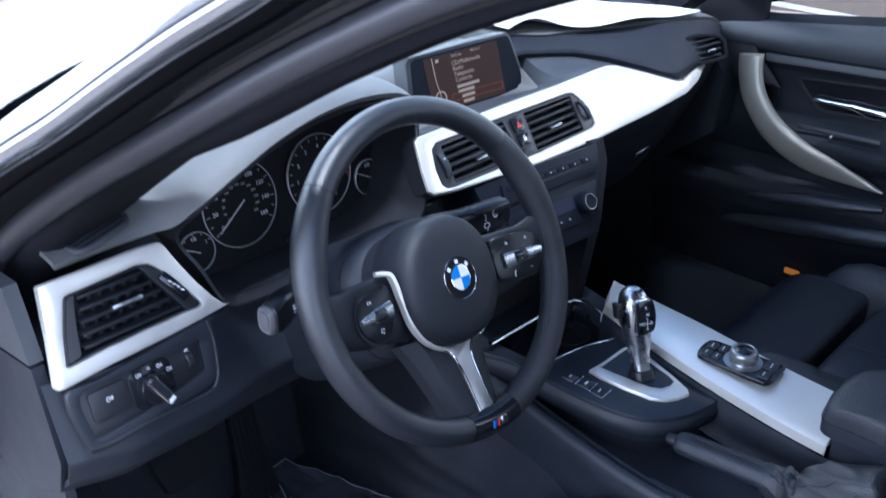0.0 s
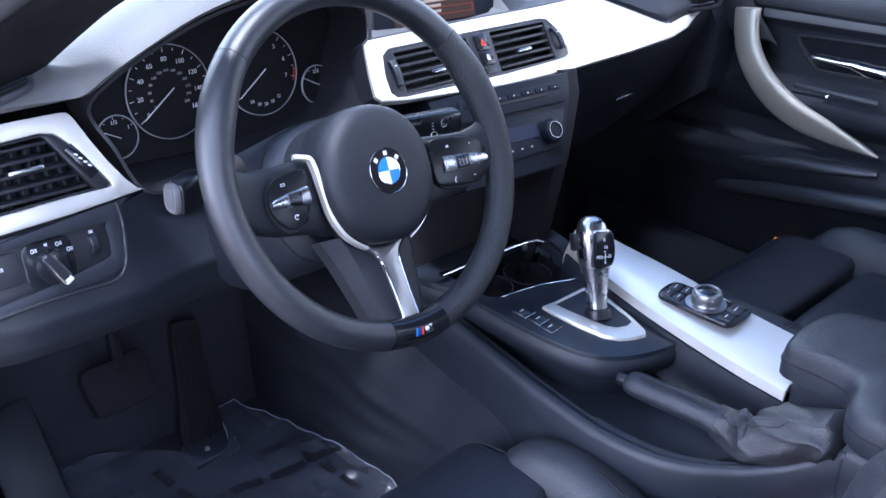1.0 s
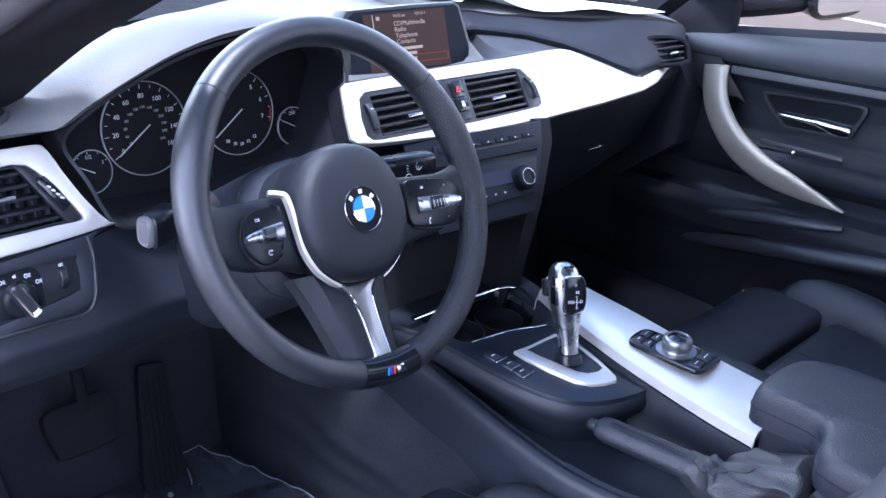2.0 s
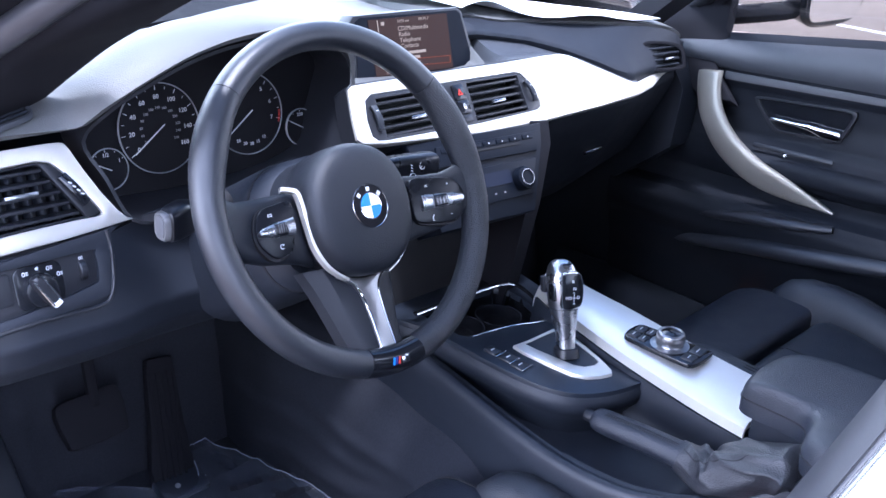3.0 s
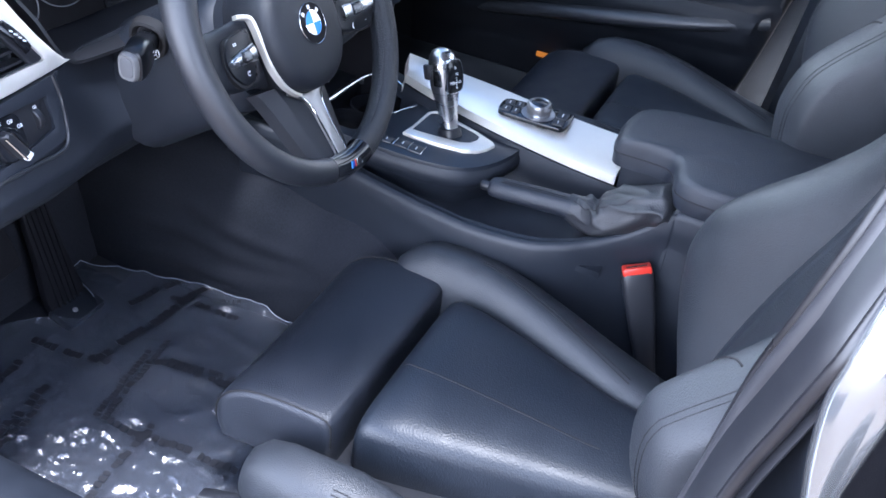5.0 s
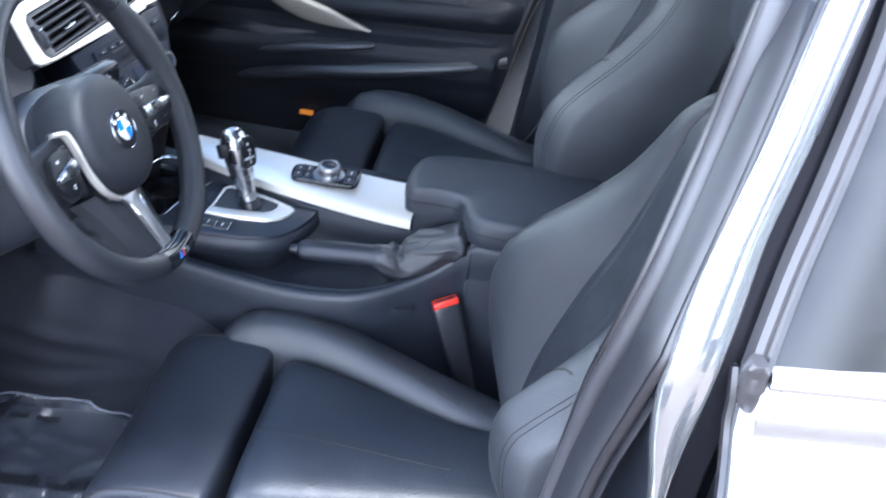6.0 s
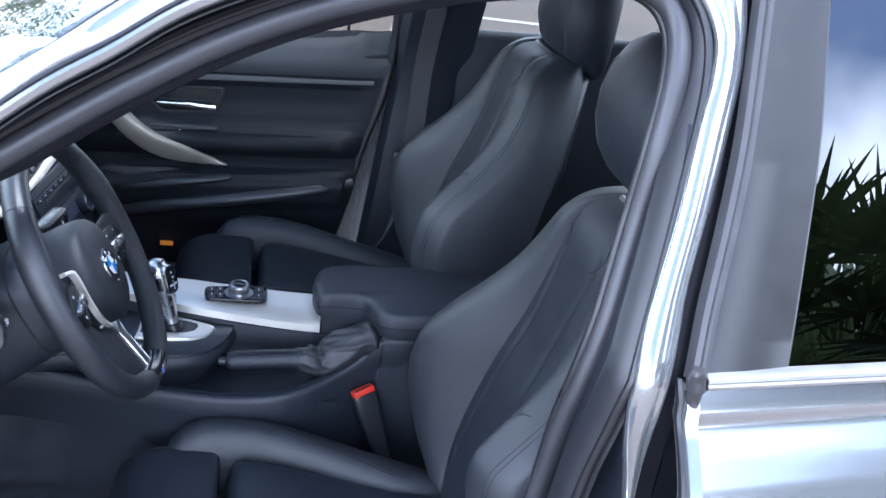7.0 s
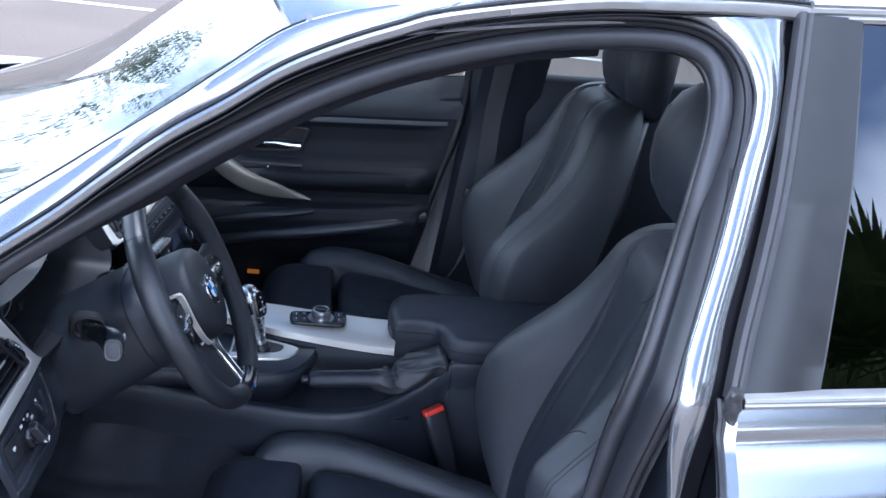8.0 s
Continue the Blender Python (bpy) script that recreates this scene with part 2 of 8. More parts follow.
def sweep(path, prof, up=(0, 0, 1), closed=False, scale=None, cap=True):
    """A profile of (side, up) pairs carried along a path."""
    path = [Vector(p) for p in path]
    m, rings = len(path), []
    for i, p in enumerate(path):
        t = (path[(i + 1) % m] if closed or i < m - 1 else p) - (path[i - 1] if closed or i else p)
        t.normalize()
        side = t.cross(Vector(up)).normalized()
        top = side.cross(t)
        s = scale(i / (m - 1)) if scale else 1.0
        rings.append([p + side * (a * s) + top * (b * s) for a, b in prof])
    if closed:
        rings.append(rings[0])
        bm = loft(rings, cap=False)
        bmesh.ops.remove_doubles(bm, verts=bm.verts, dist=1e-6)
        return bm
    return loft(rings, cap=cap)


def disc(r, k=12, flat=1.0):
    return [(r * math.cos(2 * math.pi * i / k), flat * r * math.sin(2 * math.pi * i / k)) for i in range(k)]


def tube(path, r, k=10, up=(0.02, 0.03, 1), closed=False, flat=1.0, scale=None):
    return sweep(path, disc(r, k, flat), up, closed, scale)


def lathe(prof, k=32, m=None):
    """A turned body: (radius, height) pairs round local z."""
    rings = [[Vector((r * math.cos(2 * math.pi * i / k), r * math.sin(2 * math.pi * i / k), h)) for i in range(k)] for r, h in prof]
    bm = loft(rings)
    if m is not None:
        bmesh.ops.transform(bm, matrix=m, verts=bm.verts)
    return bm


def hoop(prof, k=40, m=None):
    """A closed turned ring, open in its middle."""
    rings = [[Vector((r * math.cos(2 * math.pi * i / k), r * math.sin(2 * math.pi * i / k), h)) for i in range(k)] for r, h in (*prof, prof[0])]
    bm = loft(rings, cap=False)
    bmesh.ops.remove_doubles(bm, verts=bm.verts, dist=1e-7)
    if m is not None:
        bmesh.ops.transform(bm, matrix=m, verts=bm.verts)
    return bm


def slab(outline, depth, m=None, holes=(), bevel=0.0):
    """A plate of an (x, y) outline with holes, its face at local z = 0, its back at -depth."""
    bm = bmesh.new()
    edges = []
    for loop in (outline, *holes):
        vs = [bm.verts.new((x, y, 0)) for x, y in loop]
        edges += [bm.edges.new((vs[i], vs[(i + 1) % len(vs)])) for i in range(len(vs))]
    if holes:
        bmesh.ops.triangle_fill(bm, edges=edges, use_beauty=True)
    else:
        bm.faces.new(list(bm.verts))
    top = list(bm.faces)
    ext = bmesh.ops.extrude_face_region(bm, geom=top)
    moved = [v for v in ext["geom"] if isinstance(v, bmesh.types.BMVert)]
    bmesh.ops.translate(bm, vec=(0, 0, -depth), verts=moved)
    bmesh.ops.recalc_face_normals(bm, faces=bm.faces)
    if bevel:
        rim = [e for e in bm.edges if all(abs(v.co.z) < 1e-6 for v in e.verts) and len(e.link_faces) == 2 and any(abs(f.normal.z) < 0.5 for f in e.link_faces)]
        bmesh.ops.bevel(bm, geom=rim, offset=bevel, segments=2, affect="EDGES", profile=0.5, clamp_overlap=True)
    if m is not None:
        bmesh.ops.transform(bm, matrix=m, verts=bm.verts)
    return bm


def rounded(w, h, r, k=4, cx=0.0, cy=0.0):
    """The outline of a rounded rectangle."""
    out = []
    for sx, sy, a0 in ((1, 1, 0), (-1, 1, 90), (-1, -1, 180), (1, -1, 270)):
        for i in range(k + 1):
            a = radians(a0 + 90 * i / k)
            out.append((cx + sx * (w / 2 - r) + r * math.cos(a), cy + sy * (h / 2 - r) + r * math.sin(a)))
    return out


def smooth_outline(pts, n=5):
    return [(p.x, p.y) for p in spline([(x, y, 0) for x, y in pts], n, True)]


def box(sx, sy, sz, m, bevel=0.002, segs=2):
    bm = bmesh.new()
    bmesh.ops.create_cube(bm, size=1, matrix=Matrix.Diagonal((sx, sy, sz, 1)))
    if bevel:
        bmesh.ops.bevel(bm, geom=list(bm.edges), offset=min(bevel, 0.45 * min(sx, sy, sz)), segments=segs, affect="EDGES", profile=0.5)
    bmesh.ops.transform(bm, matrix=m, verts=bm.verts)
    return bm


def grid(f, nu, nv):
    """An open sheet of f(u, v) for u, v from 0 to 1."""
    verts = [f(i / nu, j / nv) for i in range(nu + 1) for j in range(nv + 1)]
    w = nv + 1
    return bm_of(verts, [(i * w + j, i * w + j + 1, (i + 1) * w + j + 1, (i + 1) * w + j) for i in range(nu) for j in range(nv)])


def join(*bms):
    out = bmesh.new()
    for b in bms:
        me = bpy.data.meshes.new("tmp")
        b.to_mesh(me)
        out.from_mesh(me)
        bpy.data.meshes.remove(me)
        b.free()
    return out


def axes(o, x, z):
    """A frame at o with local x and z as given (z exact)."""
    z = Vector(z).normalized()
    y = z.cross(Vector(x)).normalized()
    x = y.cross(z)
    return Matrix(((x.x, y.x, z.x, o[0]), (x.y, y.y, z.y, o[1]), (x.z, y.z, z.z, o[2]), (0, 0, 0, 1)))


def thing(name, at, label, category, kind="", group=""):
    ob = new(name)
    ob.location = at
    ob.empty_display_size = 0.05
    return tagged(ob, label, category, group, kind)


def part(name, bm, material, parent=None, label="", thick=0.0, sub=0, sharp=40, shadow=True):
    """One mesh under a thing or part; thick: solidify, sub: subdivision."""
    if not thick:
        bmesh.ops.recalc_face_normals(bm, faces=bm.faces)
    me = bpy.data.meshes.new(name)
    bm.edges.index_update()
    rim = [e.index for e in bm.edges if e.is_boundary] if thick else []
    bm.to_mesh(me)
    bm.free()
    me.materials.append(material)
    for f in me.polygons:
        f.use_smooth = True
    ob = new(name, me)
    if not sub:
        me.set_sharp_from_angle(angle=radians(sharp))
        for i in rim:
            me.edges[i].use_edge_sharp = True
    if thick:
        s = ob.modifiers.new("thickness", "SOLIDIFY")
        s.thickness, s.offset = thick, -1
    if sub:
        s = ob.modifiers.new("round", "SUBSURF")
        s.levels = s.render_levels = sub
    if parent:
        ob.parent = parent
        ob.matrix_parent_inverse = world_of(parent).inverted()
    if label:
        ob["label"] = label
    ob.visible_shadow = shadow
    return ob


def world_of(ob):
    """The pose of ob in the world, from its own and its parents' values."""
    m = ob.matrix_basis
    return world_of(ob.parent) @ ob.matrix_parent_inverse @ m if ob.parent else m


def letters(text, size, m, depth=0.0003, align="CENTER"):
    """Raised letters in the built-in font, lying in the local xy plane of m."""
    cu = bpy.data.curves.new("text", "FONT")
    cu.body, cu.size, cu.align_x, cu.align_y, cu.extrude, cu.resolution_u = text, size, align, "CENTER", depth, 2
    ob = bpy.data.objects.new("text", cu)
    me = bpy.data.meshes.new_from_object(ob)
    bm = bmesh.new()
    bm.from_mesh(me)
    bpy.data.objects.remove(ob)
    bpy.data.curves.remove(cu)
    bpy.data.meshes.remove(me)
    bmesh.ops.transform(bm, matrix=m, verts=bm.verts)
    return bm


def at(m, x, y, z=0.0, turn=0.0):
    return m @ pose(x, y, z, 0, 0, turn)


def bar(w, h, m, depth=0.0006):
    """A small printed or raised bar in the local xy plane."""
    return box(w, h, depth, m, 0)


def along(table, x):
    """Values of a table of (x, ...) rows at x, by straight lines."""
    for a, b in zip(table, table[1:]):
        if x <= b[0] or b is table[-1]:
            s = min(max((x - a[0]) / (b[0] - a[0]), 0), 1)
            return [p + (q - p) * s for p, q in zip(a[1:], b[1:])]


# ---- ground and surroundings ----
ASPHALT = mat("sunlit_asphalt", (0.145, 0.112, 0.085), 0.9, var=0.35, scale=60, bump=1.0, bscale=180, big=0.6)
LINE = mat("worn_white_line", (0.62, 0.61, 0.58), 0.85, var=0.3, scale=25)
ground = part("ground", grid(lambda u, v: V3(-400 + 800 * u, -400 + 800 * v, 0), 8, 8), ASPHALT)
tagged(ground, "sunlit grey asphalt of a car park", "ground", kind="structure")
for i, gx in enumerate((4.4, 7.1)):
    ln = part("parking_line", grid(lambda u, v: V3(gx + 0.12 * u, -3 + 7.0 * v, 0.004), 1, 8), LINE)
    tagged(ln, "worn white painted parking line on the asphalt", "road marking", "parking lines", "structure")


def ease(s):
    s = min(max(s, 0), 1)
    return s * s * (3 - 2 * s)


# ---- body shell ----
def side_x(z):
    """Where the side of the cabin lies at a height: upright below the belt, leaning in above it."""
    return -0.772 + max(z - 0.93, 0) * 0.55


shell = thing("car_body", (0, 0, 0), "grey metallic saloon body with the driver's door open", "car body", "structure")

# edge of the door opening: up the windscreen pillar, along the roof, down the middle pillar
OPENING = [(0.40, 0.84), (0.335, 0.898), (0.265, 0.957), (0.193, 1.012), (0.126, 1.056), (0.060, 1.099), (0.0, 1.138), (-0.06, 1.174), (-0.145, 1.220), (-0.24, 1.26),
           (-0.345, 1.292), (-0.456, 1.316), (-0.57, 1.328), (-0.638, 1.320), (-0.668, 1.288), (-0.669, 1.235), (-0.650, 1.155), (-0.624, 1.056),
           (-0.594, 0.953), (-0.574, 0.866), (-0.560, 0.80), (-0.548, 0.70), (-0.53, 0.55), (-0.50, 0.40)]


def on_side(y, z, inward=0.0, dy=0.0):
    return V3(side_x(z) + inward, y + dy, z)


def low_pillar(y, z):
    # one below the belt on the middle pillar, fading to nothing above it
    return min(max((1.20 - z) / 0.20, 0), 1) if y < -0.45 else 0


def front_pillar(y):
    # one along the windscreen pillar, fading to nothing towards the middle pillar
    return ease((y + 0.85) / 0.55)


seal_path = spline([on_side(y, z, 0.035 + 0.080 * low_pillar(y, z), -0.029 * low_pillar(y, z)) for y, z in OPENING], 5)
part("door_seal", sweep(seal_path, [(a * 1.15, b) for a, b in disc(0.0125, 14)], up=(1, 0, 0.3)), SEAL_GREY, shell, "grey rubber door seal tube")
part("seal_lip", tube([p + V3(0.010, 0, 0) for p in [q + (V3(0, -0.385, 1.02) - V3(0, q.y, q.z)).normalized() * 0.0135 for q in seal_path]], 0.0058, 10, up=(1, 0, 0.3)), RUBBER, shell, "thin inner lip of the door seal")
lip_path = spline([on_side(y, z, 0.022) for y, z in OPENING], 5)


def offset_path(path, d, dx):
    """The path moved outward in its own plane by d, and sideways by dx."""
    out = []
    for i, p in enumerate(path):
        t = (path[min(i + 1, len(path) - 1)] - path[max(i - 1, 0)]).normalized()
        n = Vector((0.0, t.z, -t.y))
        q = p + n.normalized() * d
        out.append(V3(side_x(q.z) + dx, q.y, q.z))
    return out


def ribbon(rows, thick=0.0):
    """A sheet through paths laid side by side."""
    return bm_of([p for r in rows for p in r], [(a * len(rows[0]) + b, a * len(rows[0]) + b + 1, (a + 1) * len(rows[0]) + b + 1, (a + 1) * len(rows[0]) + b) for a in range(len(rows) - 1) for b in range(len(rows[0]) - 1)])


channel = ribbon([offset_path(lip_path, 0.008, 0.045), offset_path(lip_path, 0.016, 0.020), offset_path(lip_path, 0.024, 0.012), offset_path(lip_path, 0.031, 0.014),
                  offset_path(lip_path, 0.038, 0.006)])
part("door_channel", channel, SATIN, shell, "dark channel behind the door seal", thick=0.002)
ridge = offset_path(lip_path, 0.027, 0.011)
part("second_seal", tube(ridge, 0.0055, 10, up=(1, 0, 0.3)), RUBBER, shell, "thin rubber lip along the door frame")

WS_EDGE = [(0.76, 0.868), (0.62, 0.90), (0.45, 0.945), (0.33, 1.005), (0.233, 1.067), (0.189, 1.098), (0.132, 1.136), (0.075, 1.176), (0.017, 1.215), (-0.039, 1.258), (-0.112, 1.309), (-0.20, 1.337), (-0.35, 1.362), (-0.55, 1.385), (-0.80, 1.395), (-1.3, 1.38)]
ws_edge = spline([on_side(y, z, 0.03 - 0.08 * ease((y + 0.9) / 0.8)) for y, z in WS_EDGE], 6)
OUTER_LOW = [(0.62, 0.84), (0.45, 0.892), (0.33, 0.968), (0.25, 1.021), (0.175, 1.074), (0.122, 1.111), (0.072, 1.151), (0.016, 1.193), (-0.044, 1.230), (-0.104, 1.270), (-0.166, 1.300), (-0.230, 1.325),
             (-0.296, 1.347), (-0.446, 1.3755), (-0.57, 1.387), (-0.80, 1.396), (-1.3, 1.375)]
outer_low = spline([on_side(y, z, -0.004 - 0.056 * front_pillar(y) - 0.02 * min(max((y - 0.02) / 0.15, 0), 1)) for y, z in OUTER_LOW], 6)
ws_line = ws_edge[::-1]
def ws_at(y):
    ys = [p.y for p in ws_line]
    return V3(float(np.interp(y, ys, [p.x for p in ws_line])), y, float(np.interp(y, ys, [p.z for p in ws_line])))
rail_top = [ws_at(p.y + 0.012 * front_pillar(p.y)) for p in outer_low]
mid_row = [(a + b) / 2 + V3(-0.008, 0, 0.009) for a, b in zip(outer_low, rail_top)]
part("roof_rail", ribbon([outer_low, [a * 0.75 + b * 0.25 + V3(-0.006, 0, 0.006) for a, b in zip(outer_low, rail_top)], mid_row, [a * 0.25 + b * 0.75 + V3(-0.005, 0, 0.008) for a, b in zip(outer_low, rail_top)], rail_top]), PAINT, shell, "grey metallic windscreen pillar and roof rail", thick=0.003)

# windscreen: a bowed sheet between the two pillars, its base on the cowl
ws_side = [p for p in ws_edge if p.y > -0.13]
ws_fit = [np.polyfit([i / (len(ws_side) - 1) for i in range(len(ws_side))], [p[k] for p in ws_side], 3) for k in range(3)]
def windscreen(u, v):
    a = V3(*[float(np.polyval(f, v)) for f in ws_fit])
    x = a.x + (-2 * a.x) * u
    bow = 1 - (2 * u - 1) ** 2
    return V3(x, a.y + 0.13 * bow * (0.4 + 0.6 * (1 - v)), a.z + 0.035 * bow)
part("windscreen", grid(windscreen, 40, 28), SCREEN_GLASS, shell, "bright reflecting windscreen", thick=0.005, shadow=False)
top_row = [windscreen(i / 24, 1.0) + V3(0, -0.004, 0.002) for i in range(25)]
part("windscreen_strip", tube(top_row, 0.006, 8, up=(0, 0, 1)), RUBBER, shell, "black rubber strip at the top of the windscreen")
part("pillar_strip", tube([p + V3(0.002, 0, 0.001) for p in ws_side], 0.0013, 8, up=(1, 0, 0)), RUBBER, shell, "thin black strip along the windscreen edge")

roof_edge = [p for p in ws_edge if p.y <= -0.11]
def roof(u, v):
    i = v * (len(roof_edge) - 1)
    a = roof_edge[int(i)].lerp(roof_edge[min(int(i) + 1, len(roof_edge) - 1)], i - int(i))
    bow = 1 - (2 * u - 1) ** 2
    return V3(a.x - 2 * a.x * u, a.y + 0.10 * bow * (1 - v), a.z + 0.05 * bow)
part("roof", grid(roof, 16, 14), PAINT, shell, "grey metallic roof panel", thick=0.003)
lining = part("ceiling", grid(lambda u, v: roof(u, v) * 1.0 + V3(0, 0, -0.035), 16, 14), HEADLINER, None, thick=0.004)
tagged(lining, "pale grey fabric headliner under the roof", "headliner", kind="structure")

# satin trim and dark gutter under the roof rail, running straight back over the middle pillar
trim_line = [p for p in outer_low if p.y < 0.42]
STRIP = ((0.004, -0.001), (0.004, -0.0045), (-0.005, -0.0055), (-0.0065, -0.009), (-0.006, -0.018), (-0.002, -0.0215), (0.004, -0.0225))
cut = min(range(len(outer_low)), key=lambda i: abs(outer_low[i].y + 0.36))
for length, surface, words in (([p for p in outer_low[:cut + 1] if p.y < 0.42], PAINT, "painted outer edge of the windscreen pillar"), (outer_low[cut:], TRIM_GREY, "satin grey drip strip along the roof rail")):
    part("roof_rail_trim", ribbon([[p + V3(dx, 0, dz * (1 - 0.25 * front_pillar(p.y))) for p in length] for dx, dz in STRIP]), surface, shell, words, thick=0.0015, sharp=30)
# dark rebate of the windscreen pillar, from the strip in to the seal
rebate_out = [p + V3(0.006, 0, -0.018) for p in trim_line if p.y > -0.31]
rebate_in = [min(seal_path[:70], key=lambda q: (V3(0, q.y, q.z) - V3(0, p.y + 0.045, p.z - 0.065)).length) + V3(0.004, 0, 0.006) for p in rebate_out]
part("pillar_rebate", ribbon([[a.lerp(b, k) + V3(dx, 0, dz) for a, b in zip(rebate_out, rebate_in)] for k, dx, dz in ((0, 0, 0), (0.05, 0.012, 0.002), (0.3, 0.020, 0.003), (0.36, 0.006, 0.001), (0.44, 0.006, 0.001), (0.5, 0.020, 0.004), (0.85, 0.012, 0.003), (1, 0, 0))]), MATT_TRIM, shell, "dark stepped rebate of the windscreen pillar", thick=0.002)
part("trim_gap", tube([p + V3(-0.001, 0, 0.0008) for p in trim_line], 0.0024, 8, up=(1, 0, 0)), RUBBER, shell, "dark joint between paint and strip")
part("trim_edge", tube([p + V3(-0.001, 0, -0.0235) for p in trim_line], 0.0012, 6, up=(1, 0, 0)), RUBBER, shell, "thin rubber edge under the strip")
gutter = [p for p in outer_low if p.y < -0.30]
part("roof_gutter", ribbon([[p + V3(0.006, 0, -0.020) for p in gutter]] + [[on_side(p.y, p.z + dz, dx) for p in gutter] for dx, dz in ((0.022, -0.026), (0.030, -0.045), (0.036, -0.075))]), MATT_TRIM, shell, "dark gutter above the doors", thick=0.002)

# middle pillar: painted face between the door opening and the rear door
rear_half = [p for p in lip_path if p.y < -0.50 and p.z < 1.335 and p.z > 0.5]
rear_half = [p for p in rear_half if not (p.y > -0.6 and p.z > 1.1)]
B_IN = [(-0.600, 1.362), (-0.634, 1.355), (-0.665, 1.339), (-0.687, 1.318), (-0.701, 1.292), (-0.704, 1.27), (-0.698, 1.233), (-0.686, 1.193), (-0.663, 1.102), (-0.640, 1.027), (-0.628, 0.988), (-0.618, 0.940), (-0.615, 0.90), (-0.621, 0.85), (-0.632, 0.797), (-0.642, 0.72), (-0.645, 0.5), (-0.645, 0.32)]
B_OUT = [(-0.745, 1.378), (-0.744, 1.370), (-0.742, 1.352), (-0.742, 1.330), (-0.742, 1.300), (-0.740, 1.280), (-0.735, 1.243), (-0.722, 1.190), (-0.700, 1.105), (-0.677, 1.028), (-0.668, 0.978), (-0.660, 0.940), (-0.656, 0.90), (-0.652, 0.85), (-0.650, 0.80), (-0.652, 0.72), (-0.655, 0.5), (-0.655, 0.32)]
b_out, b_in = (spline([V3(side_x(z) + dx, y, z) for y, z in c], 4) for c, dx in ((B_OUT, 0.004), (B_IN, 0.002)))
pillar_rows = [[p + V3(0.016, -0.002, 0) for p in b_in], [p + V3(0.006, 0.0, 0) for p in b_in]] + [[a.lerp(b, k) + V3(dx, 0, 0) for a, b in zip(b_in, b_out)] for k, dx in ((0.03, 0.0), (0.12, -0.004), (0.28, -0.0085), (0.45, -0.0095), (0.60, -0.008), (0.70, -0.0055), (0.76, -0.0050), (0.86, -0.0055), (0.95, -0.003))] + [b_out, [p + V3(0.010, -0.003, 0) for p in b_out], [p + V3(0.05, -0.012, 0) for p in b_out]]
part("middle_pillar", ribbon(pillar_rows), PAINT, shell, "grey metallic middle pillar, polished", thick=0.002, sharp=60)
part("pillar_top_edge", tube([b_in[0].lerp(b_out[0], k / 12) + V3(-0.002, 0, 0.001) for k in range(13)], 0.0022, 8, up=(1, 0, 0)), PAINT, shell, "rolled upper edge of the pillar")
part("pillar_seam", ribbon([[p + V3(0.012, dy, 0) for p in b_out] for dy in (-0.003, -0.014, -0.028)]), MATT_TRIM, shell, "dark gap before the rear door", thick=0.002)
slit = [p + V3(-0.0045, 0.004, 0) for p in b_out if 1.10 < p.z < 1.345]
part("sealant_strip", sweep(slit, [(-0.0012, -0.003), (0.0012, -0.003), (0.0012, 0.003), (-0.0012, 0.003)], up=(1, 0, 0)), RUBBER, shell, "dark rubber strip at the pillar edge")
low_seal = [p for p in seal_path if p.y < -0.48 and 0.45 < p.z < 1.20]
edge_z = sorted((p.z, p.x, p.y) for p in b_in)
def pillar_edge(z):
    return V3(float(np.interp(z, [e[0] for e in edge_z], [e[1] for e in edge_z])) + 0.004, float(np.interp(z, [e[0] for e in edge_z], [e[2] for e in edge_z])) + 0.0005, z)
part("pillar_panel", ribbon([[a.lerp(pillar_edge(a.z), k) + V3(dx, 0, 0) for a in low_seal] for k, dx in ((0, 0.006), (0.25, 0.004), (0.5, 0.002), (0.75, 0.0), (1, 0))]), LOWER, shell, "dark panel between door seal and middle pillar", thick=0.002)
striker = part("door_striker", tube([on_side(-0.615, 0.72, 0.0), on_side(-0.615, 0.72, -0.028), on_side(-0.575, 0.715, -0.028), on_side(-0.575, 0.715, 0.0)], 0.005, 8), STEEL, shell, "steel door striker loop")
# inner lining of the middle pillar, behind the seat
part("pillar_lining", ribbon([[p + V3(0.025, -0.012, 0) for p in rear_half], [p + V3(0.05, -0.06, 0) for p in rear_half], [p + V3(0.05, -0.18, 0) for p in rear_half]]), LOWER, shell, "dark plastic pillar lining", thick=0.003)

# sill and wheel-side structure under the door
sill_prof = [(-0.74, 0.17), (-0.74, 0.30), (-0.76, 0.345), (-0.80, 0.35), (-0.85, 0.32), (-0.87, 0.24), (-0.85, 0.19)]
part("door_sill", loft([[V3(x, y, z) for x, z in sill_prof] for y in (0.75, 0.3, -0.2, -0.7)]), PAINT, shell, "grey painted door sill")
part("sill_cover", loft([[V3(x, y, z) for x, z in ((-0.735, 0.18), (-0.73, 0.335), (-0.75, 0.352), (-0.79, 0.354), (-0.79, 0.345), (-0.745, 0.18))] for y in (0.5, 0.0, -0.6)]), LOWER, shell, "black plastic sill cover")

part("door_sill", loft([[V3(-x, y, z) for x, z in sill_prof] for y in (0.75, 0.3, -0.2, -0.7, -1.5)]), PAINT, shell, "grey painted door sill")
part("sill_cover", loft([[V3(-x, y, z) for x, z in ((-0.70, 0.17), (-0.70, 0.31), (-0.72, 0.345), (-0.76, 0.348), (-0.76, 0.17))] for y in (0.5, 0.0, -0.6)]), LOWER, shell, "black plastic sill cover")

